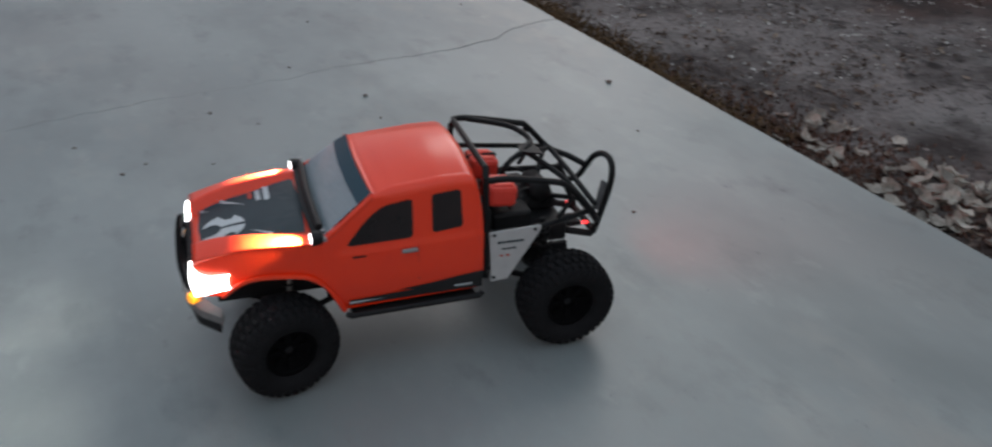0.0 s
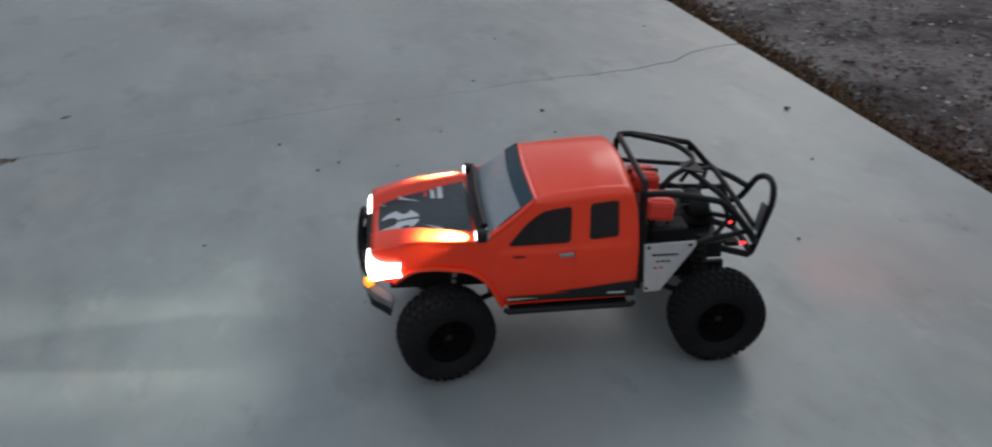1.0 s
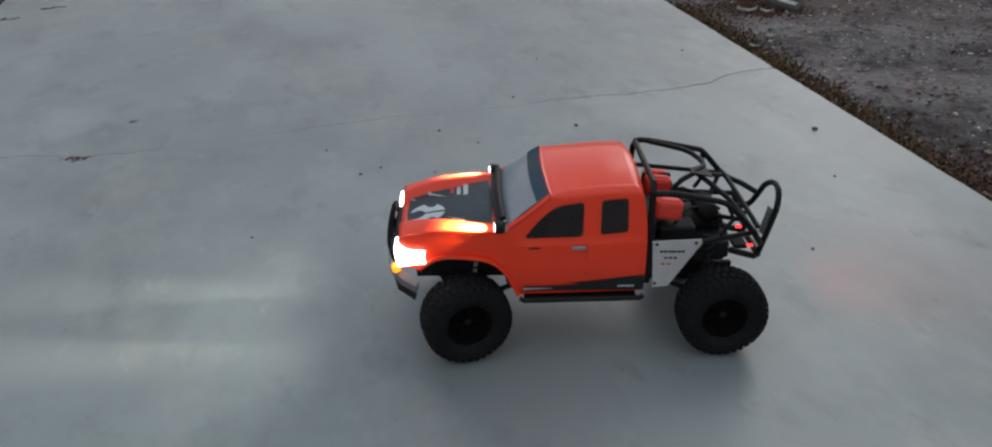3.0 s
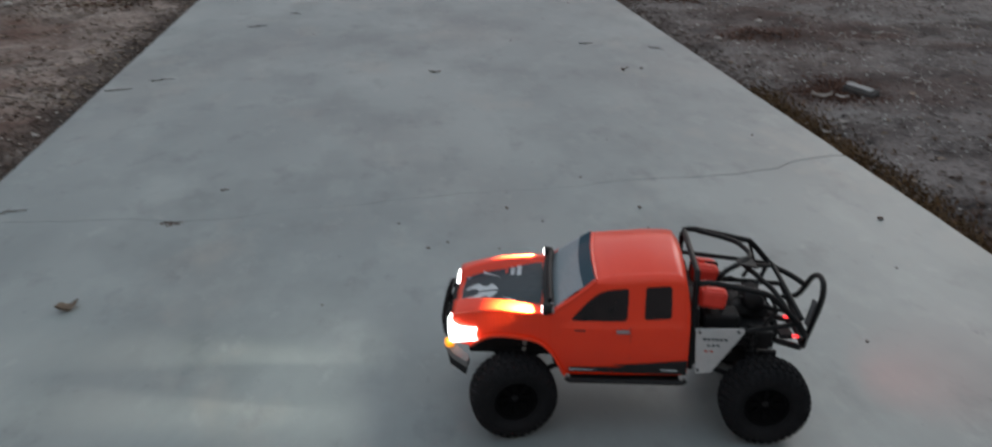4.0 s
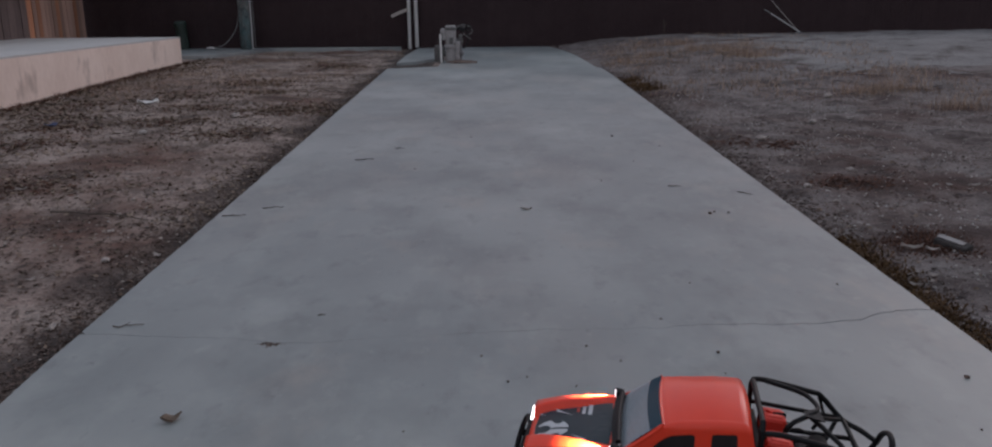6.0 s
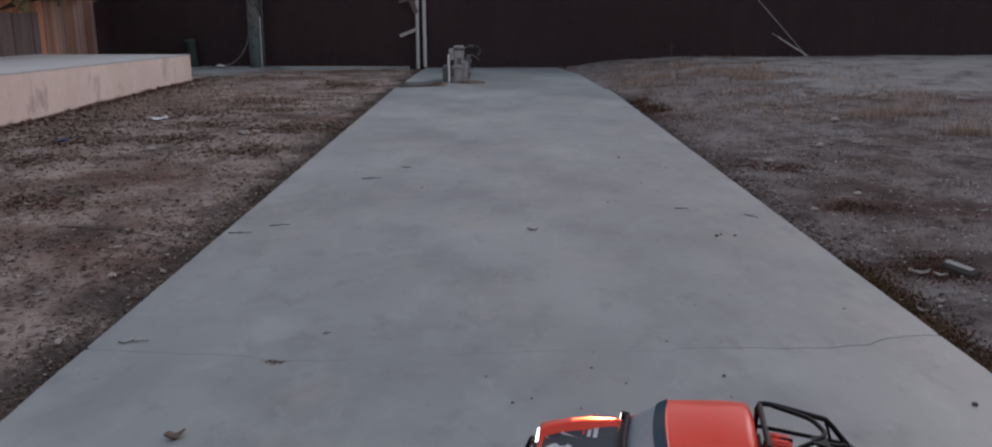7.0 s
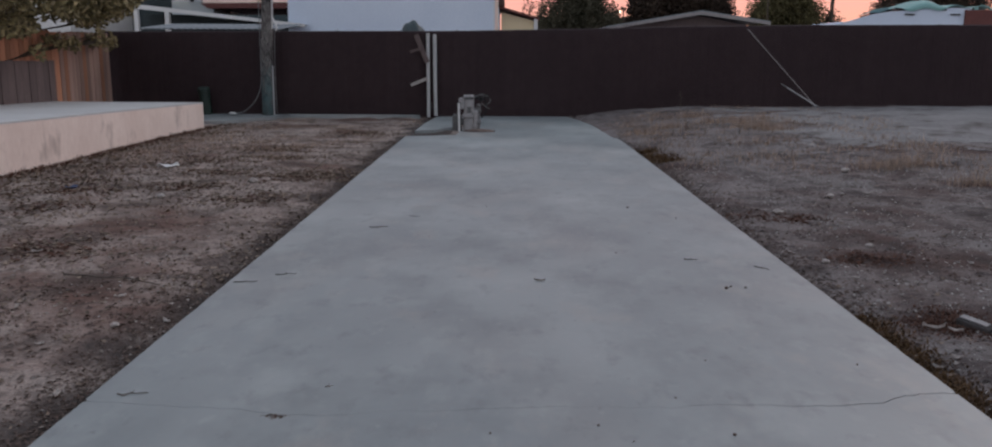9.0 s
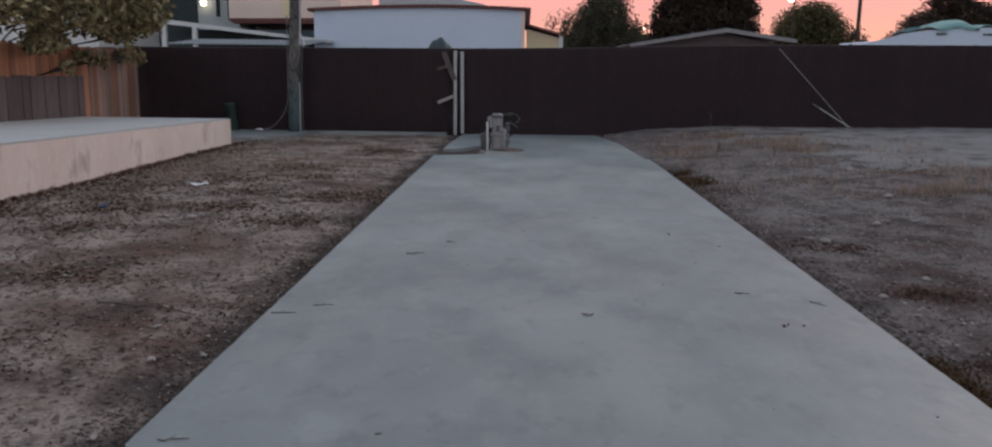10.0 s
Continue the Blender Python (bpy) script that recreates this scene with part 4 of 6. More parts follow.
for s in (1, -1):
    fl = lambda ps: [(x, s * y, z - (0.015 if s > 0 and y > 0.1 and z > 0.305 else 0.0)) for x, y, z in ps]
    part("rail", tubed(rail_l if s > 0 else rail_r, TR, 8, 3), TUBE, cage)
    part("rail", tubed(fl(low_l), 0.0055, 8), TUBE, cage)
    part("rail", tubed(fl([(-0.101, 0.118, 0.318), (-0.170, 0.114, 0.312), (-0.296, 0.104, 0.302)]), 0.005, 8), TUBE, cage) if s < 0 else None
    part("brace", tubed([(-0.209, 0.0, 0.352), (-0.266, 0.05, 0.316), (-0.288, 0.102, 0.291)] if s > 0 else [(-0.209, 0.0, 0.352), (-0.262, -0.06, 0.318), (-0.298, -0.106, 0.297)], 0.0055, 8, 2), TUBE, cage)
    part("brace", tubed(fl([(-0.129, 0.104, 0.379), (-0.200, 0.085, 0.367), (-0.223, 0.062, 0.361), (-0.231, 0.030, 0.357), (-0.212, 0.0, 0.354), (-0.165, -0.020, 0.330), (-0.148, -0.026, 0.262)]), 0.0055, 8, 3), TUBE, cage) if s < 0 else None
    part("brace", tubed(fl([(-0.290, 0.104, 0.308), (-0.255, 0.045, 0.272), (-0.240, 0.03, 0.25)]), 0.005, 8), TUBE, cage)
    part("brace", tubed(fl([(-0.248, 0.110, 0.347), (-0.262, 0.112, 0.30), (-0.240, 0.112, 0.263)]), 0.0045, 8), TUBE, cage)
    part("side_plate", plate_of([(-0.104, 0.262), (-0.198, 0.266), (-0.200, 0.258), (-0.140, 0.158), (-0.110, 0.156)], lambda x, z: (x, s * 0.131, z), (0, s * 0.003, 0)), PLATE, cage, "pale grey side plate")
    for bx, bz in ((-0.112, 0.256), (-0.188, 0.259), (-0.114, 0.165)):
        part("bolt", lathed([(0.0, 0.0025), (0.003, 0.002), (0.0034, 0.0)], 8, pose(bx, s * 0.134, bz, -90 * s, 0, 0)), BLACK, cage)
    for k, (a, b, z, h, m_) in enumerate(((-0.118, -0.168, 0.237, 0.0048, DECAL_DARK), (-0.126, -0.154, 0.223, 0.004, DECAL_DARK), (-0.120, -0.142, 0.209, 0.0038, DECAL_RED))):
        n = max(2, round((a - b) / 0.009))
        for i in range(n):
            u = b + (a - b) * i / n
            part("lettering_bar", plate_of([(u, z), (u + 0.0066, z), (u + 0.0078, z + h), (u + 0.0012, z + h)], lambda x, q: (x, s * 0.1342, q), (0, s * 0.0006, 0)), m_, cage)
part("brace", tubed([(-0.298, -0.102, 0.302), (-0.306, -0.02, 0.292), (-0.318, 0.094, 0.272)], 0.0055, 8, 2), TUBE, cage)
part("gusset", plate_of([(-0.200, -0.012), (-0.232, -0.03), (-0.236, 0.03), (-0.200, 0.012)], lambda x, y: (x, y, 0.3535), (0, 0, 0.003)), BLACK, cage)
part("tail_hoop", tubed([(-0.318, -0.070, 0.236), (-0.347, -0.062, 0.246), (-0.361, -0.052, 0.276), (-0.364, -0.030, 0.307), (-0.366, 0.0, 0.328), (-0.366, 0.030, 0.336), (-0.364, 0.055, 0.328), (-0.360, 0.065, 0.297), (-0.350, 0.066, 0.252), (-0.337, 0.066, 0.200)], 0.0062, 8, 3), TUBE, cage)
part("rear_bumper", join(tubed([(-0.318, -0.098, 0.262), (-0.334, -0.082, 0.230), (-0.338, -0.05, 0.218), (-0.338, 0.05, 0.218), (-0.332, 0.080, 0.228), (-0.314, 0.094, 0.258)], 0.006, 8, 3),
                         tubed([(-0.280, 0.060, 0.200), (-0.315, 0.058, 0.188), (-0.341, 0.050, 0.182), (-0.341, -0.050, 0.182), (-0.315, -0.058, 0.188), (-0.280, -0.060, 0.200)], 0.007, 8, 2),
                         tubed([(-0.337, 0.066, 0.204), (-0.341, 0.050, 0.182)], 0.007, 8), tubed([(-0.34, -0.066, 0.226), (-0.341, -0.050, 0.182)], 0.006, 8), boxed((-0.330, -0.02, 0.178), (-0.30, 0.02, 0.188), 0.003)), BLACK, truck)
part("strap_plate", boxed((-0.002, -0.008, -0.030), (0.002, 0.008, 0.030), 0.001, pose(-0.345, 0.058, 0.268, 0, -12, 12)), PIPE_GREY, truck)
# bed, packs and running gear
part("bed_tray", join(boxed((-0.270, -0.085, 0.195), (-0.097, 0.085, 0.232), 0.004), boxed((-0.112, -0.118, 0.190), (-0.097, 0.118, 0.300), 0.003), boxed((-0.27, -0.05, 0.232), (-0.19, 0.03, 0.262), 0.01),
                      boxed((-0.20, 0.035, 0.232), (-0.125, 0.085, 0.268), 0.006), boxed((-0.235, -0.09, 0.232), (-0.150, -0.055, 0.258), 0.006), tubed([(-0.16, 0.07, 0.27), (-0.20, 0.03, 0.285), (-0.26, 0.0, 0.26)], 0.003, 6, 4),
                      tubed([(-0.15, -0.02, 0.28), (-0.2, -0.05, 0.292), (-0.28, -0.04, 0.245)], 0.003, 6, 4)), BLACK, truck)
part("motor", join(lathed([(0.0, -0.032), (0.020, -0.032), (0.022, -0.028), (0.022, 0.028), (0.018, 0.032), (0.0, 0.032)], 18, pose(-0.235, 0.0, 0.272, 90, 0, 0))), BLACK, truck, smooth=True)
for s in (1, -1):
    bm = bmesh.new()
    add_box(bm, (-0.028, -0.029, -0.021), (0.028, 0.029, 0.021), 0.009)
    for u in (-0.018, 0.018):
        add_box(bm, (-0.020, u * 0.75 - 0.009, 0.015), (0.020, u * 0.75 + 0.009, 0.0235), 0.004)
    add_lathe(bm, [(0.007, 0.018), (0.007, 0.027), (0.005, 0.028)], 12, pose(0.008, 0, 0))
    bmesh.ops.transform(bm, matrix=pose(-0.142, s * 0.055 + 0.004, 0.3045, 0, -6, 0), verts=bm.verts)
    pk = part("fuel_pack", bm, RED_PACK, truck, "red moulded fuel pack")
    part("strap", boxed((-0.1715, s * 0.055 + 0.001, 0.300), (-0.1125, s * 0.055 + 0.007, 0.3275), 0.004), BLACK, pk)
part("chassis", join(*[boxed((-0.29, s * 0.045 - 0.006, 0.135), (0.37, s * 0.045 + 0.006, 0.165), 0.003) for s in (1, -1)], boxed((-0.07, -0.05, 0.115), (0.09, 0.05, 0.150), 0.006),
                     boxed((0.20, -0.09, 0.165), (0.36, 0.09, 0.205), 0.006)), BLACK, truck)
for x in (WB, -WB):
    ax = part("axle", join(tubed([(x, -0.120, WHEEL_R), (x, 0.120, WHEEL_R)], 0.014, 10), lathed([(0.0, -0.03), (0.022, -0.026), (0.032, 0.0), (0.022, 0.026), (0.0, 0.03)], 14, pose(x, 0.02 if x > 0 else 0.0, WHEEL_R, 90, 0, 0))), BLACK, truck)
    d = -1 if x > 0 else 1
    for s in (1, -1):
        part("link", tubed([(x + d * 0.01, s * 0.07, WHEEL_R - 0.012), (x + d * 0.17, s * 0.045, 0.132)], 0.006, 6), BLACK, ax)
        sh = part("shock", tubed([(x + d * 0.012, s * 0.088, WHEEL_R + 0.01), (x + d * 0.03, s * 0.085, 0.235)], 0.006, 8), BLACK if x < 0 else GALV, ax, "slim shock absorber")
        coil = [(x + d * (0.014 + 0.0145 * t) + 0.013 * math.cos(t * 44), s * 0.088 + 0.013 * math.sin(t * 44), WHEEL_R + 0.025 + 0.105 * t) for t in [i / 70 for i in range(71)]]
        part("spring", tubed(coil, 0.0020, 5), BLACK, sh)
        part("hub_carrier", boxed((x - 0.018, s * 0.103 - 0.012, WHEEL_R - 0.022), (x + 0.018, s * 0.103 + 0.012, WHEEL_R + 0.022), 0.004), BLACK, ax)

# wheels
def tyre_mesh():
    """One moulded skin: a round-shouldered carcass with staggered blocks standing off it."""
    half = [(0.046, 0.031), (0.053, 0.0375), (0.063, 0.0415), (0.073, 0.0405), (0.0805, 0.0365), (0.0853, 0.0285), (0.0872, 0.018), (0.0880, 0.0)]
    line = rounded([(r, -l, 0) for r, l in half] + [(r, l, 0) for r, l in half[-2::-1]], 5)
    n, m = 36, 36 * 9
    verts, faces = [], []
    for i in range(m):
        a = 2 * math.pi * i / m
        for j, p in enumerate(line):
            d = line[min(j + 1, len(line) - 1)] - line[max(j - 1, 0)]
            out = Vector((d.y, -d.x)).normalized() if d.y > 0 else Vector((d.y, -d.x)).normalized()
            l, h = p.y, 0.0
            side = 1 if l > 0 else -1
            if p.x > 0.0845:
                near = abs(l) < 0.0215
                k = (i / m * n + (0.0 if side > 0 else 0.5) + (0.0 if near else 0.5) + (abs(l) - 0.012) * (16 if near else -9)) % 1.0
                inside = 0.003 < abs(l) < 0.0205 if near else abs(l) > 0.0225
                h = 0.0052 if inside and k < (0.66 if near else 0.58) else 0.0
            elif p.x > 0.0700:
                k = (i / m * n + (0.5 if side > 0 else 0.0)) % 1.0
                h = (0.0040 if p.x > 0.0795 else 0.0020) if k < 0.55 else 0.0
            r, w = p.x + out.x * h, l + out.y * h
            verts.append((r * math.cos(a), r * math.sin(a), w))
    q = len(line)
    for i in range(m):
        for j in range(q - 1):
            faces.append((i * q + j, ((i + 1) % m) * q + j, ((i + 1) % m) * q + j + 1, i * q + j + 1))
    me = bpy.data.meshes.new("tyre")
    me.from_pydata(verts, [], faces)
    bm = bmesh.new()
    bm.from_mesh(me)
    bpy.data.meshes.remove(me)
    return bm


def rim_mesh():
    bm = bmesh.new()
    add_lathe(bm, [(0.047, -0.030), (0.0485, -0.034), (0.048, 0.022), (0.0485, 0.026), (0.046, 0.0275), (0.042, 0.026), (0.040, 0.018), (0.030, 0.012), (0.016, 0.010), (0.012, 0.016), (0.0, 0.017)], 32)
    for k in range(8):
        add_box(bm, (0.014, -0.0055, 0.008), (0.042, 0.0055, 0.020), 0.002, Matrix.Rotation(radians(45 * k), 4, "Z"))
    for k in range(12):
        m = Matrix.Rotation(radians(30 * k), 4, "Z") @ Matrix.Translation((0.0455, 0, 0.0272))
        add_lathe(bm, [(0.0022, 0.0), (0.0022, 0.002), (0.001, 0.0026)], 6, m)
    return bm


first = None
for x, s, steer in ((WB, 1, 14), (WB, -1, 14), (-WB, 1, 0), (-WB, -1, 0)):
    m = pose(x, s * TRACK, WHEEL_R, -90 * s, 0, 0)
    m = Matrix.Translation((x, s * TRACK, WHEEL_R)) @ Matrix.Rotation(radians(steer), 4, "Z") @ Matrix.Rotation(radians(-90 * s), 4, "X")
    if first is None:
        w = part("wheel", lathed([(0.0, 0.018), (0.007, 0.0178), (0.008, 0.012), (0.009, -0.028), (0.0, -0.030)], 10), BLACK, truck)
        part("tyre", tyre_mesh(), RUBBER, w, "knobbly black tyre")
        part("rim", rim_mesh(), RIM, w)
        first = w
    else:
        w = new("wheel", first.data)
        w.parent = truck
        for c in first.children:
            o = new(c.name.split(".")[0], c.data)
            o.parent = w
            tagged(o, c.get("label", ""))
    w.matrix_basis = m


def cab_drop(x, z):
    """How far the cab's upper half leans down towards its screen."""
    if x < -0.0945 or x > 0.32:
        return 0.0
    d = -0.001 + 0.007 * smooth01(-0.0945, 0.10, x) if x < 0.21 else 0.006 * (0.32 - x) / 0.11
    return d * smooth01(0.240, 0.268, z)


# the sprung body squats towards the rear
def sit(x, y, z):
    return (x - 0.005 + 0.04 * min(0.0, x), y, z - 0.003 - 0.0214 * (0.38 - x))


for ob in truck.children_recursive:
    top = ob
    while top.parent != truck:
        top = top.parent
    if top.name.split(".")[0] not in ("wheel", "axle"):
        caged = top.name.split(".")[0] in ("cage", "fuel_pack", "bed_tray")
        for v in ob.data.vertices:
            v.co = sit(v.co.x, v.co.y, v.co.z - (0.0 if caged else cab_drop(v.co.x, v.co.z)))


def truck_spot(name, eye, target, watts, cone, colour, blend=0.6, size=0.01):
    lamp = new(name, bpy.data.lights.new(name, "SPOT"))
    d = lamp.data
    d.energy, d.spot_size, d.spot_blend, d.color, d.shadow_soft_size = watts, radians(cone), blend, colour, size
    lamp.parent = truck
    lamp.matrix_basis = look(sit(*eye), sit(*target))


for s in (1, -1):
    truck_spot("headlight_beam", (0.434, s * 0.10, 0.228), (1.5, s * 0.30 - 0.04, -0.02), HEAD_W, 100, (1.0, 0.95, 0.88), 1.0, 0.05)
    truck_spot("pod_beam", (0.216, s * 0.135, 0.303), (0.30, s * 0.112, 0.276), POD_W, 44, (1.0, 0.93, 0.80), 1.0, 0.008)
    truck_spot("tail_beam", (-0.345, s * 0.042, 0.200), (-1.0, s * 0.05 - 0.20, 0.0), TAIL_W, 66, (1.0, 0.06, 0.04), 1.0)


# ---- poles, pipes and stays by the far fence ----
pole = thing("utility_pole", pose(-4.90, FENCE_Y - 0.32, 0), "weathered round wooden utility pole with blue-green stain", "utility pole")
part("shaft", tubed([(-0.02, 0, -0.1), (0.0, 0, 1.2), (0.10, 0, 3.4), (0.24, 0, 7.5)], 0.122, 18, 2, 0.105), POLE_WOOD, pole, smooth=True)
part("conduit", tubed([(0.112, -0.05, 0.0), (0.118, -0.05, 1.0)], 0.014, 8), GALV, pole)
part("conduit", tubed([(0.135, -0.05, 1.72), (0.20, -0.05, 3.4), (0.33, -0.05, 7.0)], 0.018, 8), GALV, pole)
part("cable_clip", tubed([(0.14, -0.05, 1.98), (0.20, -0.06, 1.86), (0.24, -0.06, 1.74), (0.20, -0.05, 1.70)], 0.016, 6, 4), WHITE_PAINT, pole, "pale bent cable end")
part("ground_wire", tubed([(0.165, -0.03, 0.02), (0.16, -0.03, 1.0), (0.19, -0.02, 1.7), (0.29, 0.0, 1.66)], 0.008, 6, 4), PIPE_GREY, pole)
hose = part("hose", tubed([(-0.115, -0.03, 2.3), (-0.125, -0.03, 1.1), (-0.13, -0.05, 0.65), (-0.22, -0.10, 0.35), (-0.42, -0.14, 0.12), (-0.62, -0.16, 0.05)], 0.010, 8, 5), PIPE_GREY, pole, "grey cable drooping to the ground")
part("cable_end", join(tubed([(-0.62, -0.16, 0.045), (-0.70, -0.14, 0.06), (-0.76, -0.18, 0.05), (-0.68, -0.22, 0.055), (-0.62, -0.18, 0.045)], 0.016, 6, 4)), WHITE_PAINT, hose)

pedestal = thing("utility_pedestal", pose(-6.20, FENCE_Y - 0.25, -0.02), "dark green plastic utility pedestal against the fence", "pedestal")
part("body", lathed([(0.135, 0.0), (0.135, 0.03), (0.115, 0.05), (0.108, 0.50), (0.10, 0.54)], 14, pose(0, 0, 0, 4, -3, 0)), GREEN_PLASTIC, pedestal)
part("cap", lathed([(0.125, 0.49), (0.125, 0.55), (0.10, 0.585), (0.0, 0.59)], 14, pose(0, 0, 0, 4, -3, 0)), GREEN_PLASTIC, pedestal)

guy = thing("guy_wire", pose(0, 0, 0), "slanting steel guy wire with a pale guard rod", "guy wire")
part("wire", tubed([(6.23, FENCE_Y - 0.15, 0.24), (4.79, FENCE_Y - 0.035, 1.775)], 0.010, 6), WIRE_STEEL, guy)
part("guard_rod", tubed([(6.23, FENCE_Y - 0.17, 0.25), (5.58, FENCE_Y - 0.30, 0.62)], 0.014, 8), GALV, guy)
part("rod_tip", tubed([(5.58, FENCE_Y - 0.30, 0.62), (5.44, FENCE_Y - 0.32, 0.70)], 0.013, 8), PIPE_GREY, guy)
part("anchor", boxed((6.17, FENCE_Y - 0.21, 0.16), (6.29, FENCE_Y - 0.10, 0.25), 0.01), PIPE_GREY, guy)

meter = thing("standpipe_assembly", pose(-0.70, 14.72, 0), "weathered grey standpipe with valves and water pipes", "water valve")
part("standpipe", lathed([(0.0, -0.1), (0.098, -0.1), (0.098, 0.20), (0.088, 0.22), (0.088, 0.575), (0.080, 0.592), (0.0, 0.596)], 20), METER_GREY, meter, "thick pale grey standpipe")
part("collar", lathed([(0.10, 0.0), (0.116, 0.01), (0.116, 0.05), (0.10, 0.06)], 18, pose(0, 0, 0.22)), METER_GREY, meter)
part("collar", lathed([(0.09, 0.0), (0.102, 0.008), (0.102, 0.035), (0.09, 0.043)], 18, pose(0, 0, 0.52)), BLOCK, meter)
part("plaque", boxed((-0.020, -0.099, 0.30), (0.040, -0.089, 0.40), 0.004), BLOCK, meter)
part("shoulder", lathed([(0.0, 0.36), (0.048, 0.36), (0.052, 0.40), (0.052, 0.52), (0.040, 0.545), (0.0, 0.55)], 14, pose(-0.115, -0.02, 0)), METER_GREY, meter)
part("casing", join(lathed([(0.0, 0.0), (0.078, 0.0), (0.082, 0.24), (0.066, 0.275), (0.0, 0.285)], 16, pose(-0.195, 0.02, 0.0)), boxed((-0.20, -0.05, 0.10), (-0.05, 0.05, 0.20), 0.02)), BLOCK, meter, "squat dark grey pipe casing")
part("side_pipe", join(tubed([(0.105, -0.05, 0.0), (0.105, -0.05, 0.30)], 0.042, 12), lathed([(0.0, 0.0), (0.052, 0.0), (0.052, 0.035), (0.036, 0.05), (0.0, 0.052)], 12, pose(0.105, -0.05, 0.29))), METER_GREY, meter)
part("riser", tubed([(-0.155, -0.10, 0.0), (-0.165, -0.10, 0.46)], 0.017, 10), WHITE_PAINT, meter, "thin white riser pipe")
part("stem", join(tubed([(0.10, 0.02, 0.56), (0.20, 0.0, 0.60), (0.33, -0.02, 0.57)], 0.012, 6, 3), tubed([(0.30, 0.0, 0.58), (0.36, -0.03, 0.50), (0.30, -0.02, 0.44)], 0.010, 6, 3), tubed([(0.20, 0.0, 0.46), (0.34, 0.02, 0.36)], 0.010, 6)), BLOCK, meter)
part("pipe", tubed([(0.150, 0.0, 0.0), (0.150, 0.0, 0.22), (0.145, 0.0, 0.31), (0.07, 0.0, 0.36)], 0.034, 10, 3), PIPE_GREY, meter)
part("valve", join(lathed([(0.040, -0.05), (0.060, -0.03), (0.060, 0.03), (0.040, 0.05)], 14, pose(0.150, -0.01, 0.15, 90, 0, 0)), tubed([(0.150, -0.06, 0.15), (0.150, -0.11, 0.15)], 0.012, 8)), PIPE_GREY, meter)
part("valve", join(lathed([(0.035, -0.05), (0.050, -0.02), (0.050, 0.02), (0.035, 0.05)], 14, pose(0.155, 0.0, 0.34, 0, 0, 0)), lathed([(0.03, -0.03), (0.042, 0.0), (0.03, 0.03)], 12, pose(0.16, -0.02, 0.42))), BLOCK, meter)
part("tap", join(lathed([(0.035, -0.05), (0.048, -0.02), (0.048, 0.02), (0.035, 0.05)], 14, pose(0.20, 0.03, 0.53, 90, 0, 0)), tubed([(0.06, 0.03, 0.54), (0.27, 0.03, 0.54)], 0.022, 8), tubed([(0.25, 0.03, 0.54), (0.29, 0.02, 0.42), (0.27, 0.02, 0.30), (0.20, 0.0, 0.22)], 0.014, 8, 3)), BLACK, meter, "dark iron tap")
part("hand_wheel", join(tubed([(0.285 + 0.045 * math.cos(a), -0.03 + 0.01 * math.sin(a * 2), 0.555 + 0.045 * math.sin(a)) for a in [2 * math.pi * k / 16 for k in range(17)]], 0.008, 6), tubed([(0.24, -0.03, 0.555), (0.33, -0.03, 0.555)], 0.006, 5), tubed([(0.285, 0.03, 0.555), (0.285, -0.035, 0.555)], 0.006, 5)), BLACK, meter)

# ---- clutter on the concrete ----
def curled_leaf(length, width, curl, seed, thick=0.0012):
    r = random.Random(seed)
    k1, k2, tw = r.uniform(0.5, 1.4) * curl, r.uniform(-0.6, 1.0) * curl, r.uniform(-0.8, 0.8)

    def place(u, v):
        t, a = u * 2 - 1, v * 2 - 1
        w = width * (1 - abs(t) ** 2.2) ** 0.8 * (0.86 + 0.14 * math.cos(9 * u + seed))
        x, y = t * length / 2, a * w / 2
        z = k1 * t * t * length * 0.45 + k2 * a * a * w * 0.9 + 0.25 * tw * t * a * w + 0.06 * length * math.sin(7 * u + 3 * a + seed)
        return (x, y, z)
    bm = sheet(7, 4, place, thick)
    low = min(v.co.z for v in bm.verts)
    bmesh.ops.translate(bm, vec=(0, 0, -low), verts=bm.verts)
    return bm


leaf = part("curled_leaf", curled_leaf(0.062, 0.045, 0.9, 3), DRY_LEAF)
leaf.matrix_basis = pose(-1.06, 2.447, 0.0005, 0, 0, 35)
tagged(leaf, "small curled brown dead leaf on the concrete", "leaf")
leaf = part("curled_leaf", curled_leaf(0.064, 0.024, 0.25, 9), PALE_LEAF)
leaf.matrix_basis = pose(0.108, 4.93, 0.0005, 0, 0, -8)
tagged(leaf, "narrow pale dead leaf on the concrete", "leaf")


def crumb_mesh(r, seed):
    rr = random.Random(seed)
    bm = bmesh.new()
    bmesh.ops.create_icosphere(bm, subdivisions=2, radius=r)
    for v in bm.verts:
        n = noise.noise(v.co * (2.2 / r) + Vector((seed * 3.1, 0, 0)))
        v.co = Vector((v.co.x * (1 + 0.4 * n) * 1.2, v.co.y * (1 + 0.4 * n), v.co.z * 0.62 * (1 + 0.3 * n)))
    low = min(v.co.z for v in bm.verts)
    bmesh.ops.translate(bm, vec=(0, 0, -low - r * 0.06), verts=bm.verts)
    return bm


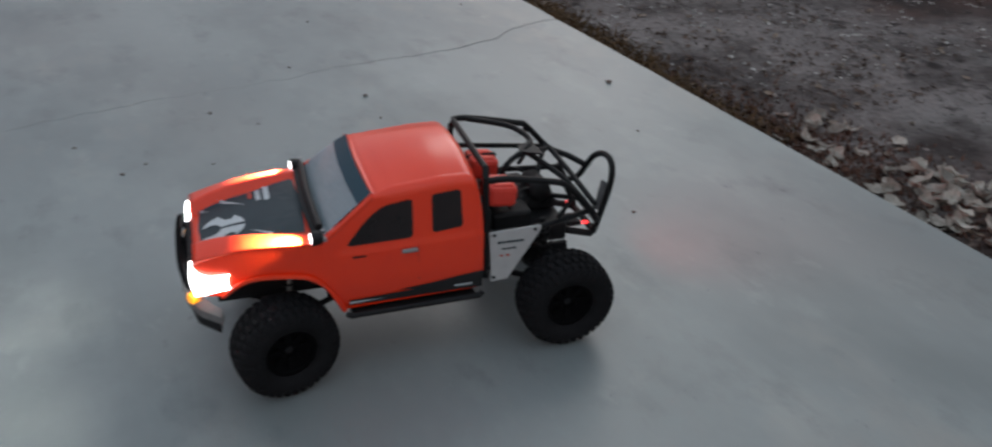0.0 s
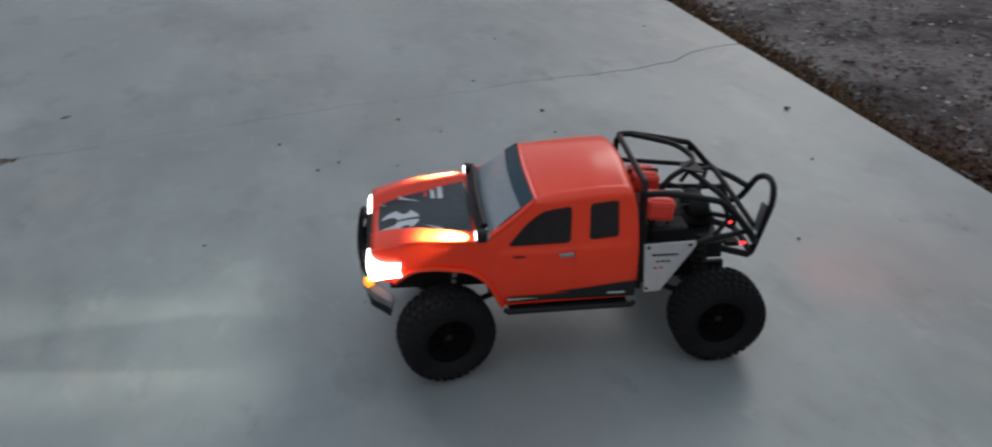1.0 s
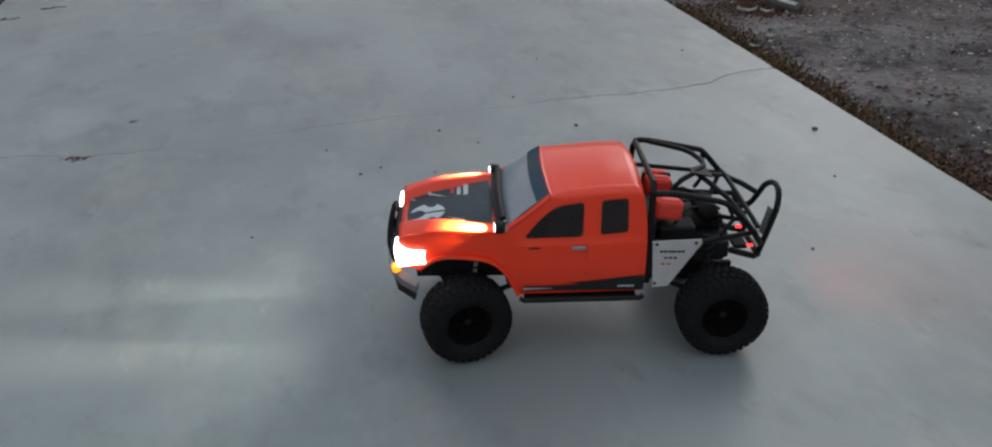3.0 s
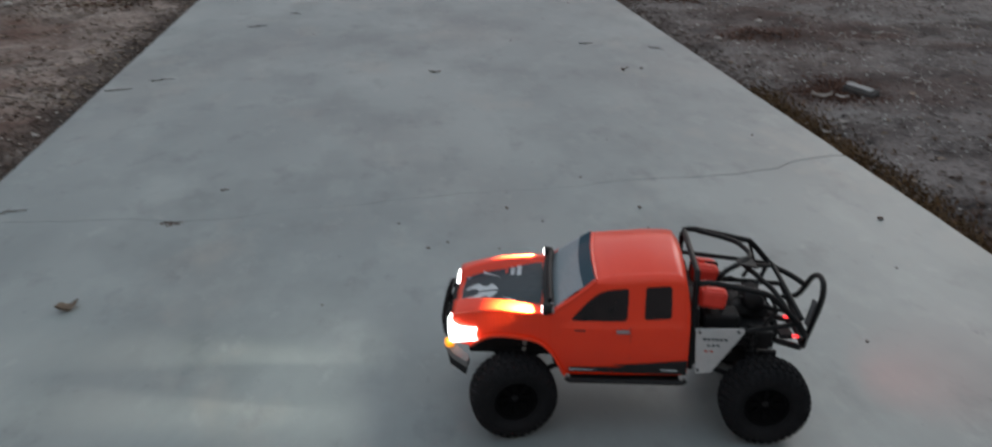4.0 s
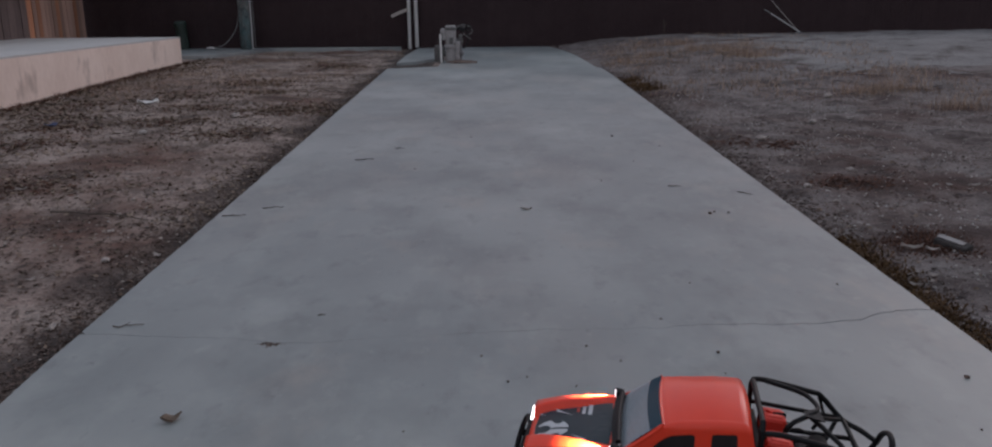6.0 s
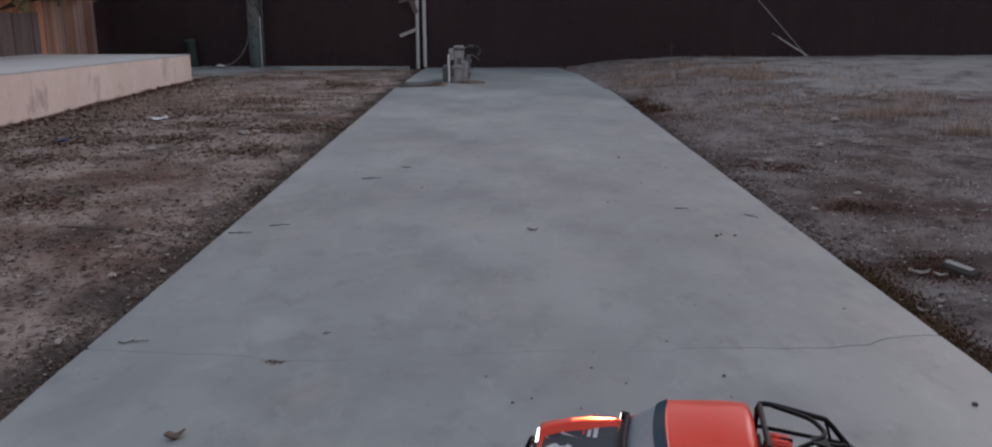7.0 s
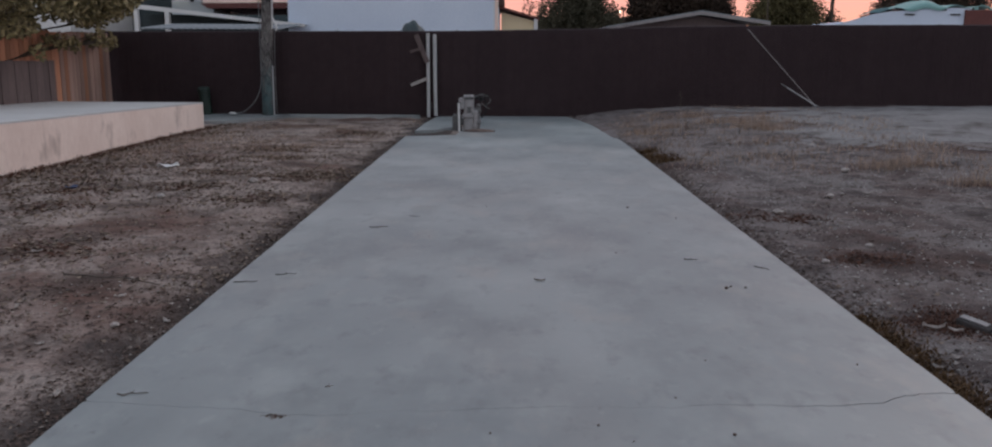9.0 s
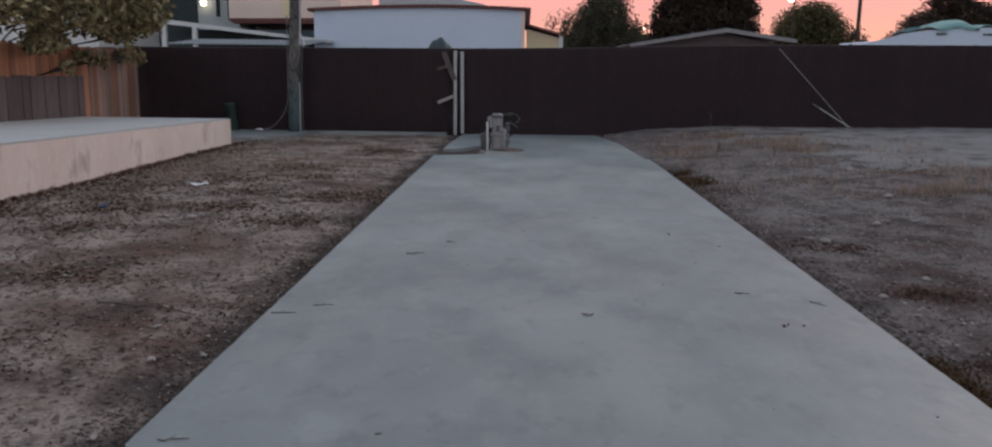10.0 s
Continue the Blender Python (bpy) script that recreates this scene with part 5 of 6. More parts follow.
CRUMBS = [(-0.048, 2.684, 7), (0.238, 2.964, 7.5), (0.693, 2.896, 10), (1.449, 2.672, 13), (0.343, 2.835, 5), (0.171, 2.644, 5), (0.675, 2.727, 5), (0.487, 2.565, 5),
          (0.554, 3.218, 6), (0.631, 5.651, 8), (1.132, 4.795, 17), (1.165, 4.83, 10), (1.241, 4.812, 11), (1.38, 3.593, 7), (0.757, 3.63, 6), (-0.136, 2.89, 6), (0.939, 7.372, 14),
          (0.016, 2.717, 6), (-0.36, 2.36, 5), (1.02, 1.96, 6), (0.95, 6.3, 7), (-0.62, 6.1, 8), (1.25, 6.9, 9), (-0.25, 7.4, 8), (1.31, 2.33, 6)]
for i, (x, y, mm) in enumerate(CRUMBS):
    ob = part("crumb", crumb_mesh(mm / 1600, i), CLOD)
    ob.matrix_basis = pose(x, y, 0, 0, 0, i * 47)
    tagged(ob, "small dark soil crumb lying on the concrete", "soil crumb", "crumbs on the strip")


def twig_mesh(length, seed, r=0.0035):
    rr = random.Random(seed)
    pts = [(length * (k / 5 - 0.5), rr.uniform(-0.06, 0.06) * length, r + rr.uniform(0, 0.012) * length * 2) for k in range(6)]
    bm = tubed(pts, r, 6, 3, r * 0.45)
    a = Vector(pts[2])
    add_tube(bm, [a, a + Vector((length * 0.16, length * 0.14, 0.006))], r * 0.6, 5, 1, r * 0.3)
    return bm


for i, (x, y, ln, rot, r) in enumerate([(-1.487, 3.205, 0.13, 12, 0.004), (-1.543, 4.852, 0.15, 8, 0.005), (-1.36, 5.03, 0.14, 10, 0.004), (-0.766, 3.301, 0.035, 20, 0.003), (1.076, 5.475, 0.10, -6, 0.005),
                                        (1.462, 5.272, 0.12, -50, 0.004), (-1.02, 6.45, 0.16, 15, 0.005), (-0.8, 6.9, 0.10, -12, 0.004)]):
    ob = part("twig", twig_mesh(ln * 0.85, i + 2, r * 0.7), TWIG)
    ob.matrix_basis = pose(x, y, 0, 0, 0, rot)
    tagged(ob, "thin dark broken twig lying on the concrete", "twig", "twigs on the strip")
verts, faces = [], []
rng = random.Random(77)
for k in range(70):
    a, r = rng.uniform(0, 6.28), abs(rng.gauss(0, 0.5))
    x, y, h = -0.905 + 0.055 * r * math.cos(a), 3.018 + 0.020 * r * math.sin(a), rng.uniform(0.002, 0.006)
    i = len(verts)
    verts += [(x + q[0] * h * 1.4, y + q[1] * h * 1.2, max(0.0002, q[2] * h * 0.5)) for q in ((1, 0, 0), (-1, 0.2, 0), (0, 1, 0), (0.1, -1, 0), (0, 0, 1))]
    faces += [tuple(i + q for q in f) for f in ((0, 2, 4), (2, 1, 4), (1, 3, 4), (3, 0, 4))]
tagged(raw("dirt_crumbs", verts, faces, CLOD), "dark dirt crumbs caught along the crack", "dirt", kind="stuff")

# ---- clutter on the soil ----
long_stick = part("stick", twig_mesh(0.66, 21, 0.006), TWIG)
long_stick.matrix_basis = pose(-2.30, 4.90, soil_z(-2.30, 4.90) + 0.006, 0, 0, -16)
tagged(long_stick, "long thin dark stick on the bare soil", "stick")
block = part("concrete_block", boxed((-0.085, -0.036, -0.02), (0.085, 0.036, 0.042), 0.010), SHADED_BLOCK)
block.matrix_basis = pose(2.165, 4.15, soil_z(2.165, 4.15) - 0.004, 10, 6, -58)
# thin pale piece paints the light that falls on the block's top
part("top", boxed((-0.078, -0.020, 0.0435), (0.060, 0.018, 0.049), 0.0024), METER_GREY, block, "pale top face with skylight put into its colour")
tagged(block, "broken concrete block in soil, painted shaded with a lit top", "concrete block")
for i, (x, y, ln, w, rot, tilt) in enumerate([(1.95, 4.13, 0.10, 0.022, -12, 8), (2.03, 4.08, 0.06, 0.026, -35, -9), (1.86, 3.72, 0.05, 0.020, -30, 4)]):
    ob = part("bark_strip", curled_leaf(ln, w, 0.35, 40 + i, 0.004), PALE_BARK)
    ob.matrix_basis = pose(x, y, soil_z(x, y) + 0.004, tilt, 0, rot)
    tagged(ob, "torn pale strip of bark on the soil", "bark strip", "bark strips")
trash = part("crumpled_paper", curled_leaf(0.24, 0.18, 0.12, 17, 0.006), WHITE_PAINT)
trash.matrix_basis = pose(-3.95, 10.05, soil_z(-3.95, 10.05) + 0.004, 0, 0, 5)
tagged(trash, "crumpled white paper scrap on the soil", "litter")
stone = part("flat_stone", crumb_mesh(0.034, 55), PEBBLE)
stone.matrix_basis = pose(2.16, 7.24, soil_z(2.16, 7.24), 0, 0, -15)
tagged(stone, "flat pale grey stone on the soil", "stone")
for i, (x, y, r) in enumerate([(-3.2, 7.9, 0.035), (-2.65, 8.9, 0.04), (2.9, 8.1, 0.035), (3.6, 9.6, 0.04), (2.45, 6.1, 0.025), (-4.3, 6.6, 0.03), (1.95, 5.55, 0.025), (-1.95, 4.1, 0.02)]):
    ob = part("flat_stone", crumb_mesh(r, 60 + i), PEBBLE)
    ob.matrix_basis = pose(x, y, soil_z(x, y), 0, 0, i * 40)
    tagged(ob, "small pale flat stone on the soil", "stone", "stones on the soil")

rng = random.Random(5)
meshes = [curled_leaf(rng.uniform(0.045, 0.078), rng.uniform(0.028, 0.05), rng.uniform(0.25, 0.7), 70 + i) for i in range(8)]
leaf_data = []
for i, bm in enumerate(meshes):
    ob = part("dead_leaf", bm, PALE_LEAF)
    leaf_data.append(ob.data)
    bpy.data.objects.remove(ob)
spots = [(1.804, 2.183), (1.73, 2.25), (1.76, 1.972), (1.787, 1.756), (1.822, 1.628), (1.69, 1.55), (1.715, 1.48)]
for i in range(90):
    bx, by = spots[i % 7] if i < 40 else (1.82, 1.62)
    x, y = bx + rng.gauss(0.03, 0.09), by + rng.gauss(0, 0.14)
    if x < HALF + 0.012:
        x = HALF + 0.012 + rng.uniform(0, 0.10)
    ob = new("dead_leaf", leaf_data[i % 8])
    ob.matrix_basis = pose(x, y, soil_z(x, y) + 0.004 + rng.uniform(0, 0.02) * (i > 40), rng.uniform(-22, 22), rng.uniform(-22, 22), rng.uniform(0, 360))
    tagged(ob, "curled pale dead leaf on the soil's edge", "leaf", "leaf litter beside the strip")


def scatter(name, count, where, shape, material, label, category):
    """Joins many small pieces, set on the soil, into one mesh."""
    verts, faces = [], []
    for k in range(count):
        x, y = where(k)
        if (abs(x) < HALF + 0.004 and y < 18.2) or (x < -5.40 and y < 15.7):
            continue
        vs, fs = shape()
        i = len(verts)
        z = soil_z(x, y) if abs(x) > HALF or y > 18.3 else 0.0
        verts += [(x + v[0], y + v[1], z + v[2]) for v in vs]
        faces += [tuple(i + q for q in f) for f in fs]
    ob = raw(name, verts, faces, material)
    return tagged(ob, label, category, kind="stuff")


def soil_spot(near=0.6):
    while True:
        s = 1 if rng.random() < 0.52 else -1
        y = 1.0 + 16.5 * rng.random() ** 1.5
        x = s * (HALF + 0.015 + (3.6 if s < 0 else 6.5) * rng.random() ** 1.25)
        if not (x < -5.3):
            return x, y


OCTA = [(1, 0, 0), (-1, 0, 0), (0, 1, 0), (0, -1, 0), (0, 0, 1), (0, 0, -1)]
OCTF = [(0, 2, 4), (2, 1, 4), (1, 3, 4), (3, 0, 4), (2, 0, 5), (1, 2, 5), (3, 1, 5), (0, 3, 5)]


def stone_shape(lo, hi):
    def make():
        r = lo + (hi - lo) * rng.random() ** 3
        a = rng.uniform(0, 6.28)
        c, s = math.cos(a), math.sin(a)
        sc = (r * rng.uniform(0.8, 1.4), r * rng.uniform(0.6, 1.1), r * rng.uniform(0.4, 0.8))
        out = []
        for v in OCTA:
            x, y, z = v[0] * sc[0] + rng.uniform(-0.2, 0.2) * r, v[1] * sc[1] + rng.uniform(-0.2, 0.2) * r, v[2] * sc[2]
            out.append((c * x - s * y, s * x + c * y, z + sc[2] * 0.35))
        return out, OCTF
    return make


def flake_shape(lo, hi):
    def make():
        ln = rng.uniform(lo, hi)
        w = ln * rng.uniform(0.25, 0.6)
        a = rng.uniform(0, 6.28)
        c, s = math.cos(a), math.sin(a)
        h = [rng.uniform(0.0, 0.35) * ln for _ in range(6)]
        vs = [(-ln / 2, 0, h[0]), (-ln * 0.15, w / 2, h[1]), (ln * 0.2, w / 2, h[2]), (ln / 2, 0, h[3]), (ln * 0.2, -w / 2, h[4]), (-ln * 0.15, -w / 2, h[5]), (0, 0, 0.004)]
        return [(c * x - s * y, s * x + c * y, z + 0.003) for x, y, z in vs], [(6, i, (i + 1) % 6) for i in range(6)]
    return make


def blade_shape(lo, hi, width=0.004, flat=1.0):
    def make():
        h = rng.uniform(lo, hi)
        a, lean = rng.uniform(0, 6.28), rng.uniform(0.1, 0.9) * h
        lean *= flat
        dx, dy = math.cos(a) * lean, math.sin(a) * lean
        px, py = -math.sin(a) * width, math.cos(a) * width
        return [(-px, -py, -0.01), (px, py, -0.01), (dx * 0.4 + px * 0.7, dy * 0.4 + py * 0.7, h * 0.6), (dx * 0.4 - px * 0.7, dy * 0.4 - py * 0.7, h * 0.6), (dx, dy, h)], [(0, 1, 2, 3), (3, 2, 4)]
    return make


def edge_spot(side, y0, y1, spread):
    return lambda k: (side * (HALF + 0.01 + abs(rng.gauss(0, spread))), rng.uniform(y0, y1))


def tuft_spots(n, xr, yr, spread):
    centres = [(rng.uniform(*xr), rng.uniform(*yr)) for _ in range(n)]

    def at(k):
        c = centres[k % n]
        return c[0] + rng.gauss(0, spread), c[1] + rng.gauss(0, spread)
    return at


scatter("gravel", 4200, lambda k: soil_spot(), stone_shape(0.002, 0.013), PEBBLE, "scattered small pale pebbles on dry soil", "gravel")
scatter("soil_clods", 2400, lambda k: soil_spot(), stone_shape(0.003, 0.010), CLOD, "dark crumbly clods of dry soil", "soil clods")
scatter("leaf_litter", 3600, lambda k: soil_spot(), flake_shape(0.012, 0.045), DRY_LEAF, "scattered bits of brown dead leaf", "leaf litter")
scatter("soil_clods", 1100, edge_spot(-1, 1.0, 13.5, 0.10), stone_shape(0.003, 0.011), CLOD, "dark clods along the concrete's edge", "soil clods")
scatter("soil_clods", 1100, edge_spot(1, 1.0, 13.0, 0.07), stone_shape(0.004, 0.015), CLOD, "dark clods along the concrete's edge", "soil clods")
scatter("weeds", 7000, edge_spot(1, 2.15, 4.4, 0.065), blade_shape(0.006, 0.020, 0.0045, 2.4), MOSS, "low mossy weeds along the concrete's edge", "weeds")
# weeds by the leaves; their red also paints in the tail lamps' glow
scatter("weeds", 2200, lambda k: (HALF + 0.06 + abs(rng.gauss(0.05, 0.12)), rng.gauss(2.0, 0.30)), blade_shape(0.005, 0.018, 0.004, 3.0), RUST_WEED, "dead weeds beside the concrete, reddened for the tail lamps' light", "weeds")
scatter("weeds", 2200, tuft_spots(4, (1.85, 2.2), (3.9, 4.5), 0.10), blade_shape(0.004, 0.014, 0.004, 3.0), RUST_WEED, "reddish dead weeds round a concrete block", "weeds")
scatter("dry_grass", 3600, tuft_spots(60, (1.75, 6.0), (9.5, 17.6), 0.22), blade_shape(0.02, 0.09, 0.004, 1.8), STRAW, "tufts of short straw-coloured dry grass", "dry grass")
scatter("dry_grass", 2600, tuft_spots(36, (-5.0, -1.8), (10.5, 17.8), 0.22), blade_shape(0.02, 0.06, 0.004, 1.8), STRAW, "tufts of short straw-coloured dry grass", "dry grass")
scatter("weeds", 3200, lambda k: (-5.34 + abs(rng.gauss(0, 0.10)), rng.uniform(5.0, 15.6)), blade_shape(0.015, 0.06, 0.005, 1.5), RUST_WEED, "brown dead weeds along the raised platform", "weeds")
scatter("leaf_litter", 1800, lambda k: (-5.30 + abs(rng.gauss(0, 0.35)), rng.uniform(5.0, 16.5)), flake_shape(0.03, 0.08), DRY_LEAF, "brown dead leaves drifted along the platform", "leaf litter")
scatter("mulch", 15000, lambda k: (-HALF - 0.01 - abs(rng.gauss(0, 0.13)) * (1 + 0.7 * noise.noise((k * 0.0011, 0.3, 0))), 1.0 + 12.6 * (k / 15000) ** 1.4), flake_shape(0.006, 0.022), CLOD, "dark flakes along the concrete's edge", "mulch")
scatter("mulch", 4200, edge_spot(1, 1.2, 12.6, 0.12), flake_shape(0.008, 0.032), CLOD, "dark flakes along the concrete's edge", "mulch")
scatter("mulch", 9000, tuft_spots(260, (-5.2, -1.7), (2.5, 17.0), 0.20), flake_shape(0.007, 0.030), CLOD, "patches of dark rotted mulch on soil", "mulch")
scatter("mulch", 8500, tuft_spots(260, (1.75, 6.5), (2.0, 15.0), 0.20), flake_shape(0.006, 0.028), CLOD, "patches of dark rotted mulch on soil", "mulch")
scatter("leaf_litter", 4200, tuft_spots(60, (-5.2, -1.7), (4.0, 16.0), 0.30), flake_shape(0.02, 0.05), DRY_LEAF, "drifts of brown dead leaves on soil", "leaf litter")


def patchy(xr, yr, low, tight, power=1.3):
    """Spots gathered where a slow noise runs high, with clear ground between."""
    def at(k):
        for _ in range(30):
            x, y = rng.uniform(*xr), yr[0] + (yr[1] - yr[0]) * rng.random() ** power
            if fbm(x * tight, y * tight * 1.6, 7.7, 4) + rng.gauss(0, 0.08) > low:
                break
        return x, y
    return at


scatter("leaf_litter", 9000, patchy((-5.35, -1.66), (2.4, 17.5), 0.06, 0.9), flake_shape(0.010, 0.038), DARK_LEAF, "patches of dark crumbled dead leaves", "leaf litter")
scatter("leaf_litter", 7000, patchy((1.66, 7.0), (2.2, 16.5), 0.10, 0.8), flake_shape(0.008, 0.032), DARK_LEAF, "patches of dark crumbled dead leaves", "leaf litter")
scatter("leaf_litter", 2600, patchy((-5.3, -1.7), (3.0, 16.0), 0.0, 1.7), flake_shape(0.008, 0.030), PALE_FLAKE, "pale flakes of dead leaf on soil", "leaf litter")
scatter("gravel", 4200, patchy((1.75, 6.0), (2.4, 12.5), 0.02, 1.4), stone_shape(0.003, 0.012), PALE_PEBBLE, "pale blue-grey grit on dark soil", "gravel")


def cluster(centres, spread, flat=0.7):
    """Spots gathered round given centres."""
    def at(k):
        c = centres[k % len(centres)]
        return c[0] + rng.gauss(0, spread), c[1] + rng.gauss(0, spread * flat)
    return at


TAN = [(3.79, 13.72), (3.72, 14.24), (3.27, 14.48), (3.95, 13.45), (4.12, 9.89), (4.66, 8.85), (4.61, 10.19), (2.01, 13.57), (2.52, 14.14), (3.1, 15.4), (4.2, 14.9)]
scatter("dry_grass", 2800, cluster(TAN, 0.17), blade_shape(0.04, 0.17, 0.0022, 0.9), STRAW, "thin standing tufts of tan dry grass", "dry grass")
scatter("weeds", 1200, cluster([(1.78, 11.08), (1.74, 11.6), (1.85, 10.7)], 0.12), blade_shape(0.02, 0.07, 0.004, 1.6), MOSS, "orange-brown weeds at the concrete's edge", "weeds")
scatter("weeds", 1900, cluster([(2.16, 7.01), (2.31, 7.09), (2.14, 5.67), (1.92, 7.21), (4.86, 10.2), (5.38, 12.46), (5.81, 15.94), (2.35, 5.62)], 0.12, 0.8), flake_shape(0.010, 0.035), RUST_WEED,
        "dark reddish dead weeds in flat clumps", "weeds")
LITTER = [(-2.14, 9.3), (-2.25, 9.17), (-2.05, 9.57), (-2.34, 7.79), (-4.1, 8.28), (-4.61, 9.84), (-3.93, 7.29), (-3.25, 8.54), (-3.18, 5.69), (-3.26, 9.64), (-3.17, 12.03), (-2.53, 14.64), (-4.4, 8.9), (-4.9, 8.0), (-3.7, 10.6), (-2.9, 11.0)]
scatter("weeds", 5200, cluster(LITTER, 0.22, 0.8), flake_shape(0.012, 0.045), RUST_WEED, "trampled reddish-brown dead weeds on soil", "weeds")
scatter("leaf_litter", 2600, cluster(LITTER, 0.32, 0.7), flake_shape(0.025, 0.07), DRY_LEAF, "brown curled dead leaves among trampled weeds", "leaf litter")
scatter("gravel", 2800, lambda k: (HALF + 0.05 + 3.4 * rng.random() ** 1.1, 3.2 + 7.0 * rng.random() ** 1.3), stone_shape(0.003, 0.011), PALE_PEBBLE, "pale grit strewn over dark soil", "gravel")
scatter("gravel", 1100, lambda k: (-HALF - 0.08 - 3.4 * rng.random(), 2.6 + 8.5 * rng.random() ** 1.2), stone_shape(0.003, 0.010), PALE_PEBBLE, "sparse pale grit on trodden soil", "gravel")
CHIPS = [(-3.14, 5.65, 0.07), (-2.14, 4.62, 0.06), (-1.75, 4.23, 0.07), (2.13, 6.62, 0.05), (3.09, 8.30, 0.06), (3.35, 8.36, 0.09), (3.63, 8.49, 0.05), (2.62, 5.14, 0.05), (3.05, 5.58, 0.06), (2.29, 5.04, 0.04),
         (1.74, 3.64, 0.05), (1.82, 3.65, 0.03), (-2.68, 5.42, 0.04), (-2.36, 5.95, 0.03), (-2.19, 3.86, 0.04), (-1.80, 3.25, 0.05), (2.20, 7.31, 0.10), (-2.75, 9.9, 0.06), (-2.0, 8.7, 0.05), (1.98, 5.15, 0.06), (3.0, 4.6, 0.04), (2.55, 4.3, 0.035)]
for i, (x, y, ln) in enumerate(CHIPS):
    ob = part("pale_chip", curled_leaf(ln, ln * 0.45, 0.3, 120 + i, 0.004), PALE_BARK)
    ob.matrix_basis = pose(x, y, soil_z(x, y) + 0.004, (i * 7) % 13 - 6, (i * 5) % 11 - 5, i * 67)
    tagged(ob, "small pale chip of bark lying on soil", "wood chip", "pale chips on the soil")
scrap = part("plastic_scrap", curled_leaf(0.11, 0.07, 0.4, 151, 0.003), BLUE_SCRAP)
scrap.matrix_basis = pose(-4.27, 8.42, soil_z(-4.27, 8.42) + 0.004, 3, 0, 20)
tagged(scrap, "faded blue plastic scrap among dead leaves", "litter")
for i, (x, y, h) in enumerate([(3.36, 17.6, 0.34), (2.73, 13.9, 0.16), (3.3, 12.9, 0.14)]):
    ob = part("dead_stalk", join(tubed([(0, 0, -0.03), (0.01, 0, h * 0.5), (-0.01, 0.01, h)], 0.008, 6, 2, 0.004), tubed([(0.008, 0, h * 0.5), (0.05, 0.01, h * 0.8)], 0.005, 5, 1, 0.003), tubed([(0, 0, h * 0.7), (-0.05, 0.02, h * 0.95)], 0.004, 5, 1, 0.002)), TWIG)
    ob.matrix_basis = pose(x, y, soil_z(x, y))
    tagged(ob, "upright dead weed stalk in the soil", "weed stalk", "weed stalks")
mound = part("soil_mound", crumb_mesh(0.16, 91), CLOD)
mound.matrix_basis = pose(-0.52, 14.62, -0.05) @ Matrix.Diagonal((1.5, 1.0, 0.5, 1))
tagged(mound, "low heap of dark soil beside the valve post", "soil heap")


# ---- trees ----
def leaf_cloud(blobs, count, size, seed, droop=0.0, shell=0.55):
    """Many small folded leaves through a set of ellipsoids (centre, radii)."""
    r = np.random.RandomState(seed)
    vol = np.array([b[1][0] * b[1][1] * b[1][2] for b in blobs]) ** 0.75
    pick = r.choice(len(blobs), count, p=vol / vol.sum())
    cen = np.array([b[0] for b in blobs])[pick]
    rad = np.array([b[1] for b in blobs])[pick]
    d = r.normal(size=(count, 3))
    d /= np.linalg.norm(d, axis=1)[:, None]
    q = (shell + (1 - shell) * r.rand(count)) ** 0.8 * (0.75 + 0.5 * r.rand(count))
    p = cen + rad * d * q[:, None]
    p[:, 2] -= droop * r.rand(count) ** 2
    a = r.normal(size=(count, 3))
    a /= np.linalg.norm(a, axis=1)[:, None]
    b = np.cross(a, r.normal(size=(count, 3)))
    b /= np.linalg.norm(b, axis=1)[:, None]
    n = np.cross(a, b)
    s = size * (0.6 + 0.8 * r.rand(count))[:, None]
    v = np.stack([p - a * s, p + b * s * 0.45 + n * s * 0.15, p + a * s, p - b * s * 0.45 + n * s * 0.15], 1).reshape(-1, 3)
    i = np.arange(count)[:, None] * 4
    f = np.concatenate([i + np.array([0, 1, 2]), i + np.array([0, 2, 3])])
    return v.tolist(), f.tolist()


def tree(at, height, blobs, count, size, material, label, trunk=0.14, seed=1, droop=0.0, shell=0.5, bare=0, limb=0.34):
    t = thing("tree", pose(*at), label, "tree")
    r = random.Random(seed)
    bm = tubed([(0, 0, -0.2), (r.uniform(-0.1, 0.1), 0, height * 0.3), (r.uniform(-0.25, 0.25), r.uniform(-0.2, 0.2), height * 0.8)], trunk, 9, 4, trunk * 0.35)
    part("trunk", bm, BARK, t, smooth=True)
    for c, rad in blobs:
        bm = bmesh.new()
        base = Vector((c[0] * 0.12, c[1] * 0.12, min(c[2] * 0.75, height * 0.6)))
        tip = Vector(c)
        mid = (base + tip) / 2 + Vector((r.uniform(-0.1, 0.1), r.uniform(-0.1, 0.1), 0.12)) * max(rad)
        add_tube(bm, [base, mid, tip], trunk * limb, 6, 3, trunk * 0.08)
        for k in range(5 + bare):
            d = Vector((r.gauss(0, 1), r.gauss(0, 1), r.gauss(0.1, 0.8))).normalized()
            q = tip + Vector((d.x * rad[0], d.y * rad[1], d.z * rad[2])) * (1.0 if bare else 0.85)
            add_tube(bm, [mid.lerp(tip, r.random()), (tip + q) / 2 + Vector((0, 0, 0.05)), q], trunk * 0.13, 5, 2, trunk * 0.03)
        part("limb", bm, BARK, t)
    v, f = leaf_cloud(blobs, count, size, seed, droop, shell)
    tagged(raw("crown", v, f, material, t), kind="stuff")
    return t


